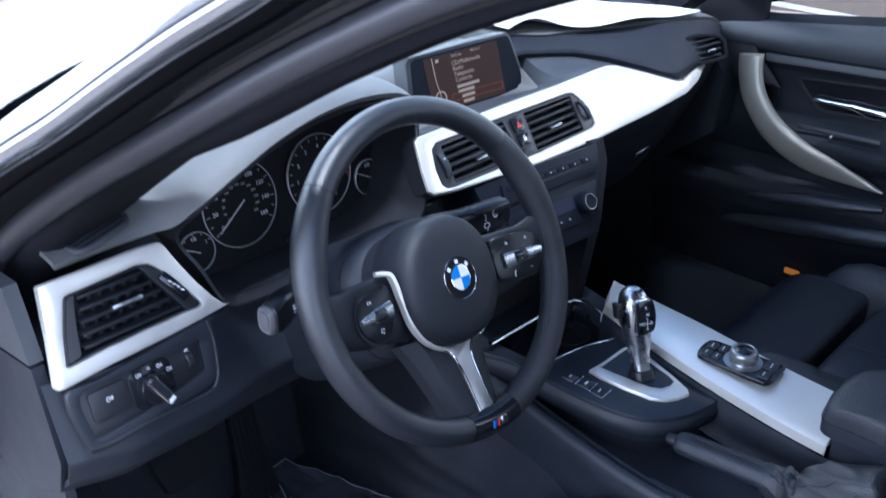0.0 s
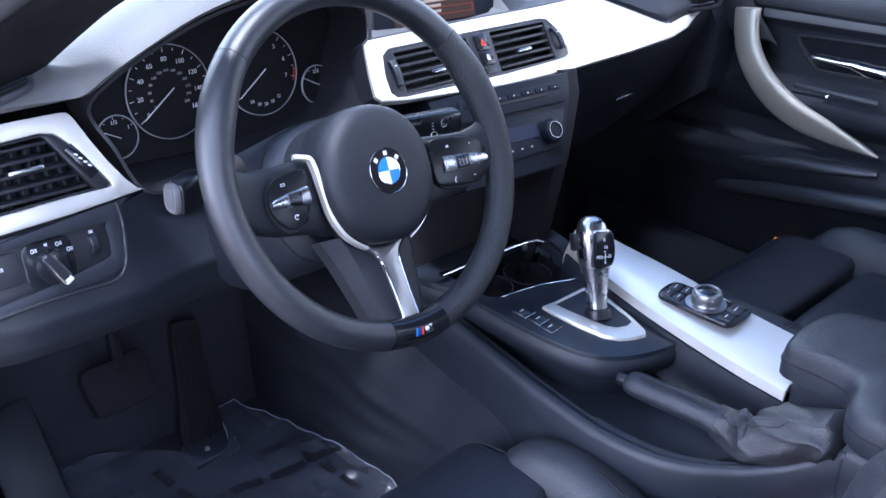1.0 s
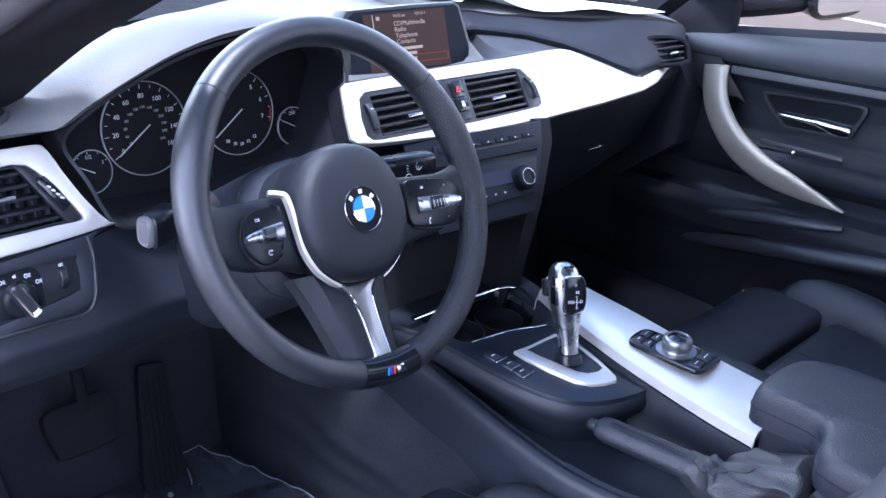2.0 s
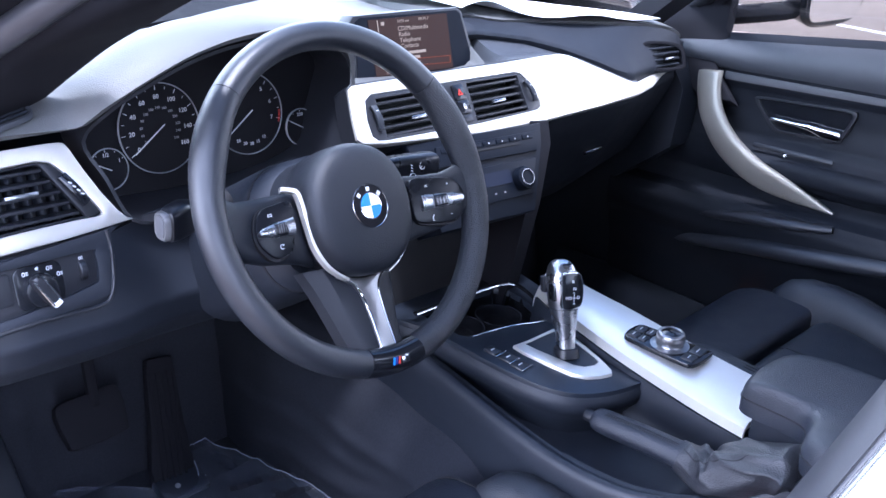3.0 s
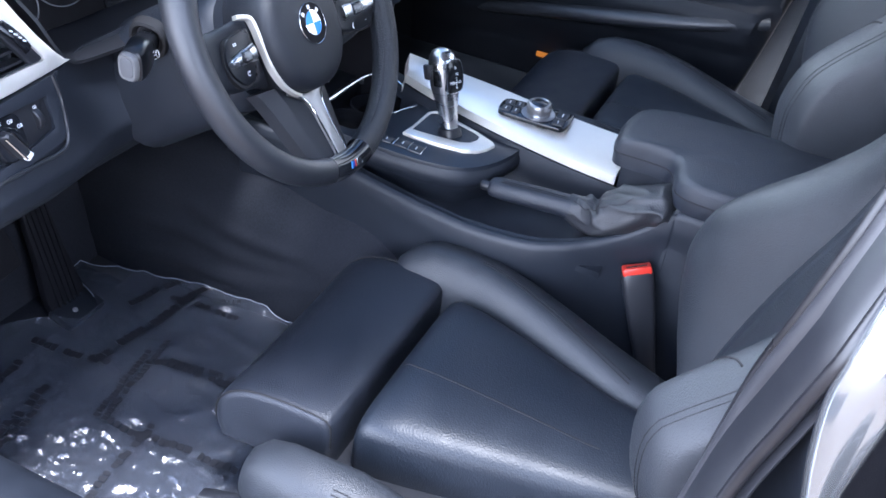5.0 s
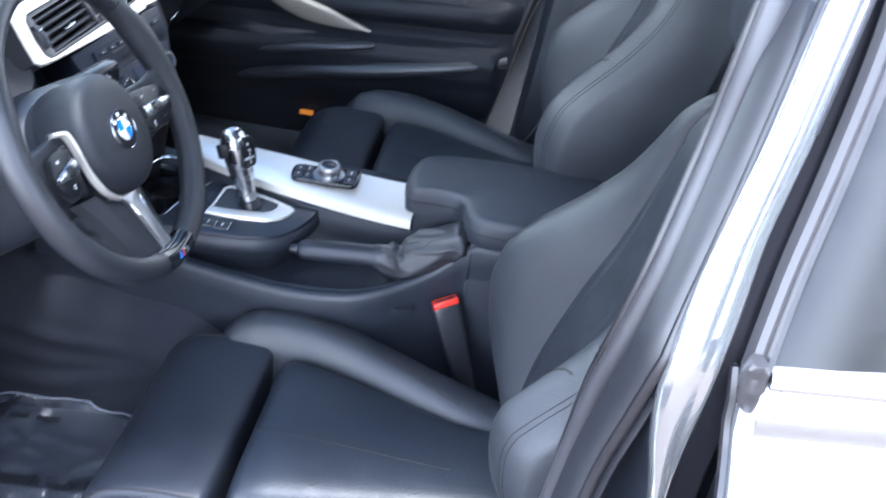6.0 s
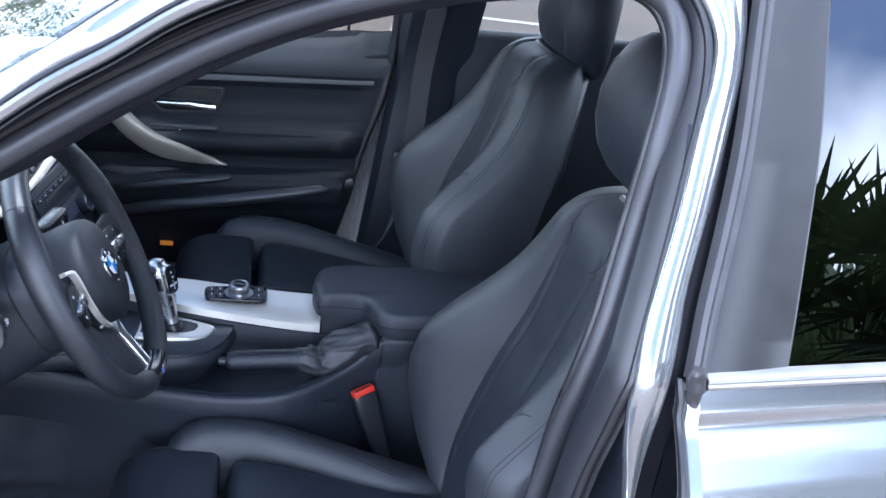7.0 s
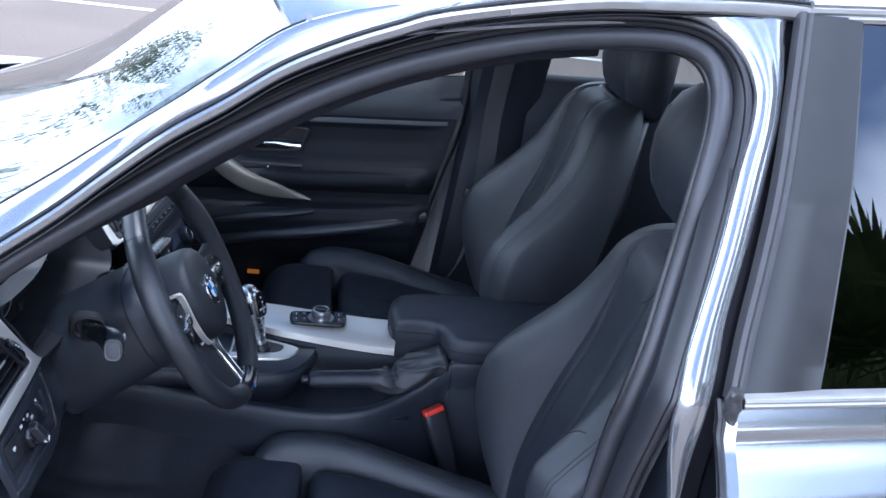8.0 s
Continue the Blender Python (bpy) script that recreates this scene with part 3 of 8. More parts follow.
# cowl and bonnet seen past the windscreen
def bonnet(u, v):
    w = 0.74 - 0.05 * v ** 3
    x, bow = -w + 2 * w * u, 1 - (2 * u - 1) ** 2
    y0 = 0.53 + 0.29 * bow
    return V3(x, y0 + (1.72 + 0.10 * bow - y0) * v, 0.955 - 0.20 * v ** 2.2 - 0.03 * (1 - bow) ** 1.5)
part("bonnet", grid(bonnet, 16, 12), PAINT, shell, "grey metallic bonnet", thick=0.003)
part("cowl", grid(lambda u, v: V3(-0.74 + 1.48 * u, 0.56 + 0.27 * v + 0.10 * (1 - (2 * u - 1) ** 2), 0.870 + 0.05 * (1 - (2 * u - 1) ** 2) + 0.02 * v), 16, 4), MATT_TRIM, shell, "black plastic cowl below the windscreen", thick=0.004)
for side in (-1, 1):
    part("wing", grid(lambda u, v: V3(side * (0.74 + 0.14 * u ** 0.6), 0.45 + 1.25 * v, 0.93 - 0.16 * v ** 2 - 0.42 * u ** 2), 8, 8), PAINT, shell, "grey metallic front wing", thick=0.003)


# floor pan, tunnel and bulkhead
floor = part("floor", grid(lambda u, v: V3(-0.75 + 1.5 * u, -1.5 + 2.05 * v, 0.165 + 0.008 * math.sin(9 * u) * math.sin(7 * v)), 30, 30), CARPET, None, thick=0.01)
tagged(floor, "dark grey carpeted floor of the car", "floor", kind="structure")
def toe(u, v):
    return V3(-0.75 + 1.5 * u, 0.55 + 0.17 * v, 0.165 + 0.62 * v ** 0.9)
part("toe_board", grid(toe, 10, 8), CARPET, shell, "dark carpeted toe board", thick=0.01)
part("bulkhead", grid(lambda u, v: V3(-0.75 + 1.5 * u, 0.70, 0.5 + 0.36 * v), 4, 4), LOWER, shell, thick=0.01)
def tunnel(u, v):
    u = 0.5 * (2 * u) ** 2.4 if u < 0.5 else 1 - 0.5 * (2 - 2 * u) ** 2.4
    a = math.pi * u
    y = -0.7 + 1.35 * v
    fold = 0.006 * math.sin(7 * u + 3 * v) * math.sin(22 * u - 9 * v) + 0.003 * math.sin(41 * v + 9 * u)
    h = 0.165 + 0.30 * abs(math.sin(a)) ** 0.45
    # soft creases that run along the tunnel and draw together towards the seat
    for h0, slope, y0, size in ((0.300, 0.02, 0.36, 0.007), (0.236, -0.05, 0.34, 0.006), (0.345, 0.10, 0.25, 0.006), (0.265, -0.16, 0.16, 0.004)):
        mid = h0 + slope * (y - y0) + 0.006 * math.sin(23 * y)
        fold -= size * math.exp(-((h - mid) / 0.012) ** 2) * math.exp(-((y - y0) / 0.17) ** 2) * (1 if u < 0.5 else 0)
    return V3(-0.175 * math.copysign(abs(math.cos(a)) ** 0.5, math.cos(a)) * (1 + 0.1 * max(0, y)) + fold, y, 0.165 + (0.30 - 0.20 * min(max((-0.12 - y) / 0.12, 0), 1)) * abs(math.sin(a)) ** 0.45)
part("tunnel", grid(tunnel, 90, 90), CARPET, shell, "dark carpet over the tunnel, loosely creased", thick=0.006)
for side, n in ((-1, "kick_panel"), (1, "kick_panel")):
    part(n, grid(lambda u, v: V3(side * (0.745 - 0.02 * math.sin(3 * u)), 0.28 + 0.40 * u, 0.17 + 0.46 * v), 8, 8), LOWER, shell, "dark plastic footwell side panel", thick=0.012)
part("rear_bulkhead", grid(lambda u, v: V3(-0.72 + 1.44 * u, -1.45 - 0.25 * v, 0.2 + 0.85 * v), 4, 4), CARPET, shell, thick=0.02)
def rear_shelf(u, v):
    return V3(-0.72 + 1.44 * u, -1.45 - 0.25 + -0.4 * v, 1.0 + 0.02 * v)
part("rear_shelf", grid(rear_shelf, 4, 4), CARPET, shell, thick=0.02)
def rear_screen(u, v):
    w = 0.62 - 0.08 * v
    return V3(-w + 2 * w * u, -1.95 + 0.55 * v, 1.03 + 0.34 * v)
part("rear_window", grid(rear_screen, 6, 4), TINT_GLASS, shell, "tinted rear window", thick=0.004)

# the inner face of the driver-side windscreen pillar
inner_lip = [p for p in lip_path[1:58]]
part("pillar_trim", ribbon([[p.lerp(q, float(np.interp(p.y, (0.06, 0.16, 0.20, 0.25, 0.34), (1.0, 0.6, 0.5, 0.85, 1.6)))) for p, q in zip(offset_path(inner_lip, 0.0, dx), offset_path(inner_lip, d, dx))] for d, dx in ((0.002, 0.040), (-0.014, 0.050), (-0.024, 0.062), (-0.027, 0.075), (-0.022, 0.115), (-0.010, 0.165))]), MATT_TRIM, shell, "dark inner pillar trim along the seal", thick=0.003)
inner_front = lip_path[2:52]
part("pillar_trim", ribbon([[p + V3(0.028, 0, 0.004) for p in inner_front], [p + V3(0.065, 0.012, 0.004) for p in inner_front], [p + V3(0.085, 0.03, 0.035) for p in inner_front]]), SATIN, shell, "dark inner windscreen pillar trim", thick=0.003)
right_front = [V3(-p.x, p.y, p.z) for p in inner_front]
part("pillar_trim", ribbon([[p + V3(-0.02, 0, 0.0) for p in right_front], [p + V3(-0.075, 0.012, 0.004) for p in right_front], [p + V3(-0.085, 0.03, 0.035) for p in right_front]]), SATIN, shell, "dark inner windscreen pillar trim", thick=0.003)
part("roof_rail", ribbon([[V3(-p.x, p.y, p.z) for p in r] for r in (outer_low, mid_row, rail_top)]), PAINT, shell, "grey metallic windscreen pillar and roof rail", thick=0.003)


# tail, nose and wheels that carry the body
for side in (-1, 1):
    part("quarter_panel", grid(lambda u, v: V3(side * (0.80 + 0.06 * math.sin(math.pi * v) - 0.10 * u ** 3), -1.63 - 0.85 * u, 0.30 + (0.68 + 0.03 * (1 - u)) * v), 10, 10), PAINT, shell, "grey metallic rear quarter panel", thick=0.003)
    part("rear_pillar", grid(lambda u, v: V3(side * (0.79 - 0.24 * v), -1.40 - 0.62 * u * (1 - 0.75 * v) - 0.05 * v, 0.98 + 0.38 * v), 6, 6), PAINT, shell, "grey metallic rear pillar", thick=0.004)
part("boot_lid", grid(lambda u, v: V3(-0.78 + 1.56 * u, -1.93 - 0.53 * v, 1.025 + 0.02 * math.sin(math.pi * u) - 0.03 * v * v), 12, 8), PAINT, shell, "grey metallic boot lid", thick=0.003)
part("rear_panel", grid(lambda u, v: V3(-0.70 + 1.40 * u, -2.46 - 0.05 * math.sin(math.pi * v) - 0.04 * math.sin(math.pi * u), 0.30 + 0.70 * v), 10, 8), PAINT, shell, "grey metallic tail panel", thick=0.003)
part("nose_panel", grid(lambda u, v: V3(-0.78 + 1.56 * u, 1.70 + 0.14 * math.sin(math.pi * u) ** 0.6, 0.24 + 0.52 * v), 12, 6), PAINT, shell, "grey metallic nose", thick=0.003)
part("underbody", grid(lambda u, v: V3(-0.72 + 1.44 * u, -2.40 + 4.10 * v, 0.155), 4, 8), SATIN, shell, "dark underbody", thick=0.02)
for side, ya in ((-1, 1.08), (1, 1.08), (-1, -1.75), (1, -1.75)):
    wx = axes((side * 0.76, ya, 0.318), (0, 1, 0), (side, 0, 0))
    rim_ = part("wheel", lathe([(0.02, -0.02), (0.20, -0.03), (0.205, 0.055), (0.19, 0.06), (0.06, 0.035), (0.0, 0.045)], 32, wx), SHADOW_CHROME, shell, "grey alloy wheel")
    part("tyre", hoop([(0.205, -0.10), (0.29, -0.105), (0.318, -0.085), (0.318, 0.055), (0.29, 0.078), (0.205, 0.07)], 40, wx), RUBBER, rim_, "black tyre")


# ---- rear door on the camera's side ----
rdoor = thing("rear_door", (-0.78, -0.9, 0.35), "closed grey metallic rear door with black window trim", "car door")
SKIN = [(0.0, -0.776), (0.018, -0.783), (0.034, -0.789), (0.046, -0.792), (0.056, -0.7905), (0.070, -0.7900), (0.080, -0.795), (0.11, -0.812), (0.16, -0.836), (0.22, -0.857), (0.30, -0.874), (0.42, -0.886), (0.55, -0.889), (0.70, -0.884), (0.85, -0.868), (1.0, -0.845)]
def rear_skin(u, v):
    """Door skin: a bright shoulder, a narrow feature line under the window, then a broad convex flank."""
    x = along(SKIN, v)[0]
    z = 0.934 - 0.63 * v
    y = -0.688 - 0.95 * u - 0.006 * math.sin(math.pi * min(v * 3, 1))
    return V3(x, y, z + (0.098 + 0.12 * v if v < 0.12 else 0.1124) * u * (1 - 0.8 * max(v - 0.3, 0)))
part("door_skin", grid(rear_skin, 16, 120), PAINT, rdoor, "grey metallic door skin reflecting bright sky", thick=0.003)
edge_rows = [[rear_skin(0, v / 30) for v in range(31)], [rear_skin(0, v / 30) + V3(0.004, 0.012, 0) for v in range(31)], [rear_skin(0, v / 30) + V3(0.03, 0.016, 0) for v in range(31)]]
part("door_edge", ribbon(edge_rows), PAINT, rdoor, "folded grey door edge", thick=0.002)
part("edge_seal", tube([p + V3(0.012, 0.004, 0) for p in edge_rows[1]], 0.006, 8, up=(1, 0, 0)), RUBBER, rdoor)
belt = [V3(-0.780, -0.692 - 0.1 * k, 0.9435 + 0.0100 * k) for k in range(10)]
part("belt_strip", sweep(belt, [(-0.010, -0.0085), (0.006, -0.0085), (0.010, -0.006), (0.0105, -0.002), (0.0085, 0.0005), (0.0098, 0.003), (0.0085, 0.0065), (0.003, 0.0085), (-0.010, 0.0085)], up=(0, 0, 1)), TRIM_GREY, rdoor, "satin grey strip under the window", sharp=30)
WIN_FRONT = [(-0.682, 0.945), (-0.6965, 1.016), (-0.716, 1.092), (-0.736, 1.182), (-0.7515, 1.290), (-0.763, 1.384)]
wf = spline([V3(side_x(z) - 0.014, y, z) for y, z in WIN_FRONT], 6)
part("front_frame", sweep(wf, [(-0.0095, -0.012), (-0.0085, 0.004), (-0.004, 0.0085), (0.0005, 0.0055), (0.003, 0.008), (0.0075, 0.0085), (0.0095, 0.004), (0.0095, -0.012)], up=(-1, 0, 0.0)), RUBBER_GREY, rdoor, "grooved rubber strip up the front of the window", sharp=35)
part("corner_seal", loft([ring((side_x(0.93) - 0.014 + 0.002 * math.sin(z * 300), -0.679 - 0.05 * (0.93 - z), z), (0.009, 0, 0), (0, r, 0), 2.6, 16) for z, r in ((0.918, 0.005), (0.922, 0.008), (0.929, 0.0095), (0.934, 0.0080), (0.938, 0.0105), (0.948, 0.0108), (0.957, 0.0095), (0.962, 0.006))]), RUBBER_GREY, rdoor, "worn rubber corner piece where strip and frame meet")
COVER_IN = [(-0.6875, 0.950), (-0.706, 1.011), (-0.725, 1.093), (-0.746, 1.183), (-0.761, 1.288), (-0.773, 1.384)]
COVER_OUT = [(-0.7915, 0.952), (-0.801, 1.003), (-0.814, 1.079), (-0.831, 1.189), (-0.8395, 1.31), (-0.843, 1.386)]
c_in, c_out = (spline([V3(side_x(z) - 0.012, y, z) for y, z in c], 6) for c in (COVER_IN, COVER_OUT))
part("pillar_cover", ribbon([[p + V3(0.006, 0.001, 0) for p in c_in]] + [[a.lerp(b, k) + V3(dx, 0, 0) for a, b in zip(c_in, c_out)] for k, dx in ((0.0, 0.0), (0.03, -0.002), (0.5, -0.004), (0.97, -0.002), (1.0, 0.0))] + [[p + V3(0.006, -0.001, 0) for p in c_out]]), COVER_GREY, rdoor, "satin grey-black pillar cover panel", thick=0.002, sharp=30)
part("cover_line", tube([a.lerp(b, 0.975) + V3(-0.0022, 0, 0) for a, b in zip(c_in, c_out)], 0.0009, 6, up=(1, 0, 0)), SEAM, rdoor)
gfront = [V3(side_x(p.z) - 0.007, p.y - 0.002, p.z) for p in c_out]
part("glass_guide", tube(gfront, 0.0028, 8, up=(1, 0, 0)), RUBBER_GREY, rdoor)
part("door_glass", ribbon([gfront, [p + V3(0.0, -0.35, 0.012) for p in gfront], [p + V3(0.0, -0.75, 0.01) for p in gfront]]), DARK_GLASS, rdoor, "tinted rear door glass reflecting sky and palms", thick=0.004)
top_frame = [V3(side_x(1.388) - 0.010, -0.772 - 0.1 * k, 1.3885 + 0.009 * k - 0.0008 * k * k) for k in range(8)]
part("top_frame", sweep(top_frame, [(-0.010, -0.0135), (0.008, -0.0135), (0.0095, -0.008), (0.0070, -0.0045), (0.0095, -0.001), (0.0085, 0.004), (0.0055, 0.0060), (0.0075, 0.009), (0.004, 0.0135), (-0.010, 0.0135)], up=(0, 0, 1)), TRIM_GREY, rdoor, "grooved satin grey strip over the window", sharp=30)
part("inner_panel", grid(lambda u, v: V3(-0.70, -0.70 - 0.9 * u, 0.3 + 0.66 * v), 4, 4), LOWER, rdoor, thick=0.02)


# ---- open driver's door, swung out beside the dashboard ----
ddoor = thing("driver_door", (-0.83, 0.45, 0.30), "driver's door standing wide open, black lining", "car door")
dd = axes((-0.83, 0.46, 0.30), (-0.95, -0.20, 0), (0.20, -0.95, 0))
part("door_lining", grid(lambda u, v: dd @ V3(1.02 * u, 0.02 + 0.62 * v, 0.010 + 0.05 * math.sin(math.pi * v) ** 2 * (1 - u ** 6)), 12, 14), LOWER, ddoor, "black door lining", thick=0.004)
part("door_skin", grid(lambda u, v: dd @ V3(-0.02 + 1.07 * u, 0.66 * v, -0.06 - 0.05 * math.sin(math.pi * v)), 8, 10), PAINT, ddoor, "grey metallic outer skin", thick=0.003)
part("door_edge", tube([dd @ V3(1.04, 0.02 + 0.06 * i, -0.03) for i in range(11)], 0.028, 10, up=(0, 1, 0)), PAINT, ddoor, "folded rear edge")
part("window_frame", tube(spline([dd @ V3(*p) for p in ((-0.05, 0.64, -0.02), (0.25, 0.80, 0.06), (0.55, 0.96, 0.16), (0.85, 1.02, 0.20), (1.03, 1.0, 0.19), (1.04, 0.66, 0.0))], 6), 0.016, 10, up=(0, 1, 0)), FRAME_BLACK, ddoor, "black window frame")


# ---- passenger door ----
pdoor = thing("passenger_door", (0.76, 0.0, 0.30), "closed black front passenger door lining with a silver pull", "car door")
PROF = [(0.30, 0.735), (0.42, 0.715), (0.50, 0.695), (0.545, 0.676), (0.575, 0.672), (0.600, 0.682), (0.615, 0.705), (0.640, 0.722), (0.655, 0.700), (0.672, 0.690),
        (0.690, 0.690), (0.700, 0.700), (0.708, 0.722), (0.730, 0.737), (0.78, 0.744), (0.815, 0.742), (0.826, 0.732), (0.845, 0.730), (0.865, 0.724), (0.885, 0.727), (0.902, 0.740), (0.912, 0.762)]
def door_x(y, z):
    for (z0, x0), (z1, x1) in zip(PROF, PROF[1:]):
        if z <= z1 or z1 == PROF[-1][0]:
            s = min(max((z - z0) / (z1 - z0), 0), 1)
            s = s * s * (3 - 2 * s)
            x = x0 + (x1 - x0) * s
            break
    flat = 0.735 + 0.02 * (z > 0.88)
    k = min(max((y + 0.46) / 0.06, 0), 1)
    f = min(max((0.22 - y) / 0.14, 0), 1) if 0.60 < z < 0.83 else 1.0
    return flat + (x - flat) * k * k * (3 - 2 * k) * (0.25 + 0.75 * f)
def rise(y):
    return 0.060 * (0.30 - y) - 0.012
def top_up(y, z):
    return 0.075 * (0.18 - y) * max(0, z - 0.85) / 0.06
def door_point(u, v):
    z0 = 0.30 + 0.612 * v
    y_rear = -0.375 - 0.125 * min(max((z0 - 0.35) / 0.5, 0), 1) ** 0.8
    y = 0.36 + (y_rear - 0.36) * u
    return V3(door_x(y, z0), y, z0 + rise(y) + top_up(y, z0))
part("door_lining", grid(door_point, 44, 110), DOOR, pdoor, "black grained door lining", thick=0.004)
belt_pad = [[V3(door_x(y, z) - 0.004 + 0.0, y, z + rise(y) + top_up(y, z)) for y in [0.36 - 0.86 * i / 20 for i in range(21)]] for z in (0.850, 0.857, 0.870, 0.885, 0.900, 0.911)]
part("upper_pad", ribbon([[p + V3(-0.003 - 0.006 * math.sin(math.pi * k / 5), 0, 0) for p in r] for k, r in enumerate(belt_pad)]), DASH, pdoor, "soft black upper door pad", thick=0.004)
strip_line = [V3(door_x(y, 0.836) - 0.006, y, 0.836 + rise(y)) for y in [0.165 - 0.63 * i / 20 for i in range(21)]]
part("trim_strip", sweep(strip_line, [(-0.005, -0.007), (0.003, -0.007), (0.005, 0), (0.003, 0.008), (-0.005, 0.008)], up=(0, 0, 1), scale=lambda s: 1.0 - 0.35 * s), STRIP_GREY, pdoor, "slim satin grey trim strip")
PULL_L = [(0.205, 0.838), (0.193, 0.80), (0.174, 0.762), (0.146, 0.726), (0.116, 0.696), (0.075, 0.668), (0.026, 0.647), (-0.045, 0.637), (-0.119, 0.636)]
PULL_R = [(0.154, 0.846), (0.146, 0.815), (0.130, 0.785), (0.103, 0.754), (0.068, 0.727), (0.026, 0.703), (-0.024, 0.683), (-0.075, 0.660), (-0.121, 0.640)]
pl, pr = (spline([V3(0.0, y, z) for y, z in c], 4) for c in (PULL_L, PULL_R))
prings = []
for i, (a, b) in enumerate(zip(pl, pr)):
    s = i / (len(pl) - 1)
    x = 0.700 - 0.030 * math.sin(math.pi * min(s * 1.1, 1)) - 0.012
    c, half = (a + b) / 2, (b - a) / 2
    prings.append(ring((x, c.y, c.z), half, (0.011 * (1 - 0.6 * s ** 3), 0, 0), 2.6, 16))
part("pull_handle", loft(prings), CHAMPAGNE, pdoor, "bowed satin silver pull handle")
hm = axes((0.738, 0.0, 0.785), (0, -1, 0.04), (-1, 0, 0))
cup = [(-0.096, 0.016), (-0.088, 0.024), (0.0, 0.029), (0.090, 0.033), (0.103, 0.026), (0.100, 0.012), (0.084, -0.026), (0.070, -0.033), (0.0, -0.036), (-0.040, -0.037), (-0.056, -0.030), (-0.084, 0.000)]
part("handle_bezel", slab(smooth_outline(cup), 0.012, at(hm, 0, 0, 0.008), [smooth_outline([(x * 0.92, y * 0.86) for x, y in cup])], 0.003), SATIN, pdoor, "raised rim round the handle cup")
part("handle_cup", slab(smooth_outline(cup), 0.004, at(hm, 0, 0, 0.003)), GLOSS, pdoor, "dark handle cup")
part("door_handle", loft([ring(hm @ V3(x, -0.012 - 0.02 * x - 0.005 * (x > 0.03), 0.014), hm.to_3x3() @ V3(0, h, 0), hm.to_3x3() @ V3(0, 0, 0.004), 3, 12) for x, h in ((-0.056, 0.003), (-0.04, 0.0035), (0.0, 0.004), (0.02, 0.0055), (0.05, 0.009), (0.080, 0.0095), (0.083, 0.006))]), CHROME, pdoor, "chrome inner door handle")
part("lock_switch", slab(rounded(0.16, 0.009, 0.004), 0.004, at(axes((0.704, -0.012, 0.722), (0, -1, 0.05), (-1, 0, 0.35)), 0, 0, 0.006), (), 0.001), SATIN, pdoor, "slim switch panel")
part("lock_button", lathe([(0.0, 0), (0.004, 0.0), (0.004, 0.004), (0.002, 0.006)], 14, axes((0.694, -0.003, 0.717), (0, 1, 0), (-1, 0, 0.3))), CHROME, pdoor, "small chrome button")
part("armrest_pad", loft([ring((0.700 + 0.010 * abs(s), -0.175 - 0.24 * s, 0.682 + rise(-0.175 - 0.24 * s)), (0.030 * (1 - 0.5 * abs(s) ** 4), 0, 0), (0, 0, 0.022 * (1 - 0.3 * abs(s) ** 4)), 3, 18) for s in (-1, -0.92, -0.6, 0, 0.6, 0.92, 1)]), DOOR, pdoor, "black padded armrest")
door_tree = tree_of(grid(door_point, 44, 110))
# lip, ridge and edge carry their highlights in the paler DOOR_SHEEN
part("pocket_lip", sweep(spline([V3(0.700, 0.22, 0.543), V3(0.676, 0.12, 0.566), V3(0.664, 0.02, 0.588), V3(0.662, -0.06, 0.602), V3(0.672, -0.132, 0.613)], 6), [(-0.008, -0.013), (0.003, -0.012), (0.011, -0.005), (0.009, 0.004), (0.002, 0.009), (-0.010, 0.011)], up=(0, 0, 1), scale=lambda s: 0.25 + 0.75 * math.sin(math.pi * (0.08 + 0.86 * s)) ** 0.6), DOOR_SHEEN, pdoor, "moulded lip over the door pocket", sharp=80)
part("lower_ridge", sweep(spline([V3(0.702, 0.20, 0.483), V3(0.684, 0.12, 0.504), V3(0.668, 0.02, 0.530), V3(0.662, -0.16, 0.563), V3(0.668, -0.32, 0.594), V3(0.692, -0.435, 0.617)], 6), [(-0.012, -0.018), (0.004, -0.017), (0.011, -0.010), (0.0095, 0.001), (0.003, 0.011), (-0.010, 0.014)], up=(0, 0, 1), scale=lambda s: 0.45 + 0.6 * math.sin(math.pi * (0.05 + 0.85 * s)) ** 0.7), DOOR_SHEEN, pdoor, "long moulded ridge of the door pocket", sharp=80)
part("pocket_edge", tube(drape(spline([V3(0.6, -0.14, 0.622), V3(0.6, -0.28, 0.632), V3(0.6, -0.43, 0.648)], 8), [door_tree], (1, 0, 0)), 0.0028, 8), DOOR_SHEEN, pdoor, "fine edge above the pocket ridge, its highlight put into the colour")
# dark tube draws the shadow line along the panel's rear edge
part("panel_edge_shade", tube(drape(spline([V3(0.66, -0.456, 0.842), V3(0.66, -0.452, 0.80), V3(0.66, -0.443, 0.75), V3(0.66, -0.434, 0.705)], 8), [door_tree], (1, 0, 0)), 0.0022, 8), SEAM, pdoor, "dark line painted as the shadow at the rear edge of the panel")
part("speaker_rim", tube([V3(0.722, 0.20 + 0.055 * math.cos(a), 0.715 + 0.055 * math.sin(a)) for a in [math.pi + math.pi * i / 16 for i in range(17)]], 0.003, 8, up=(1, 0, 0)), LOWER, pdoor, "round loudspeaker rim")
part("amber_reflector", box(0.006, 0.032, 0.012, pose(0.695, 0.02, 0.412), 0.002), AMBER, pdoor, "small glowing amber door lamp")
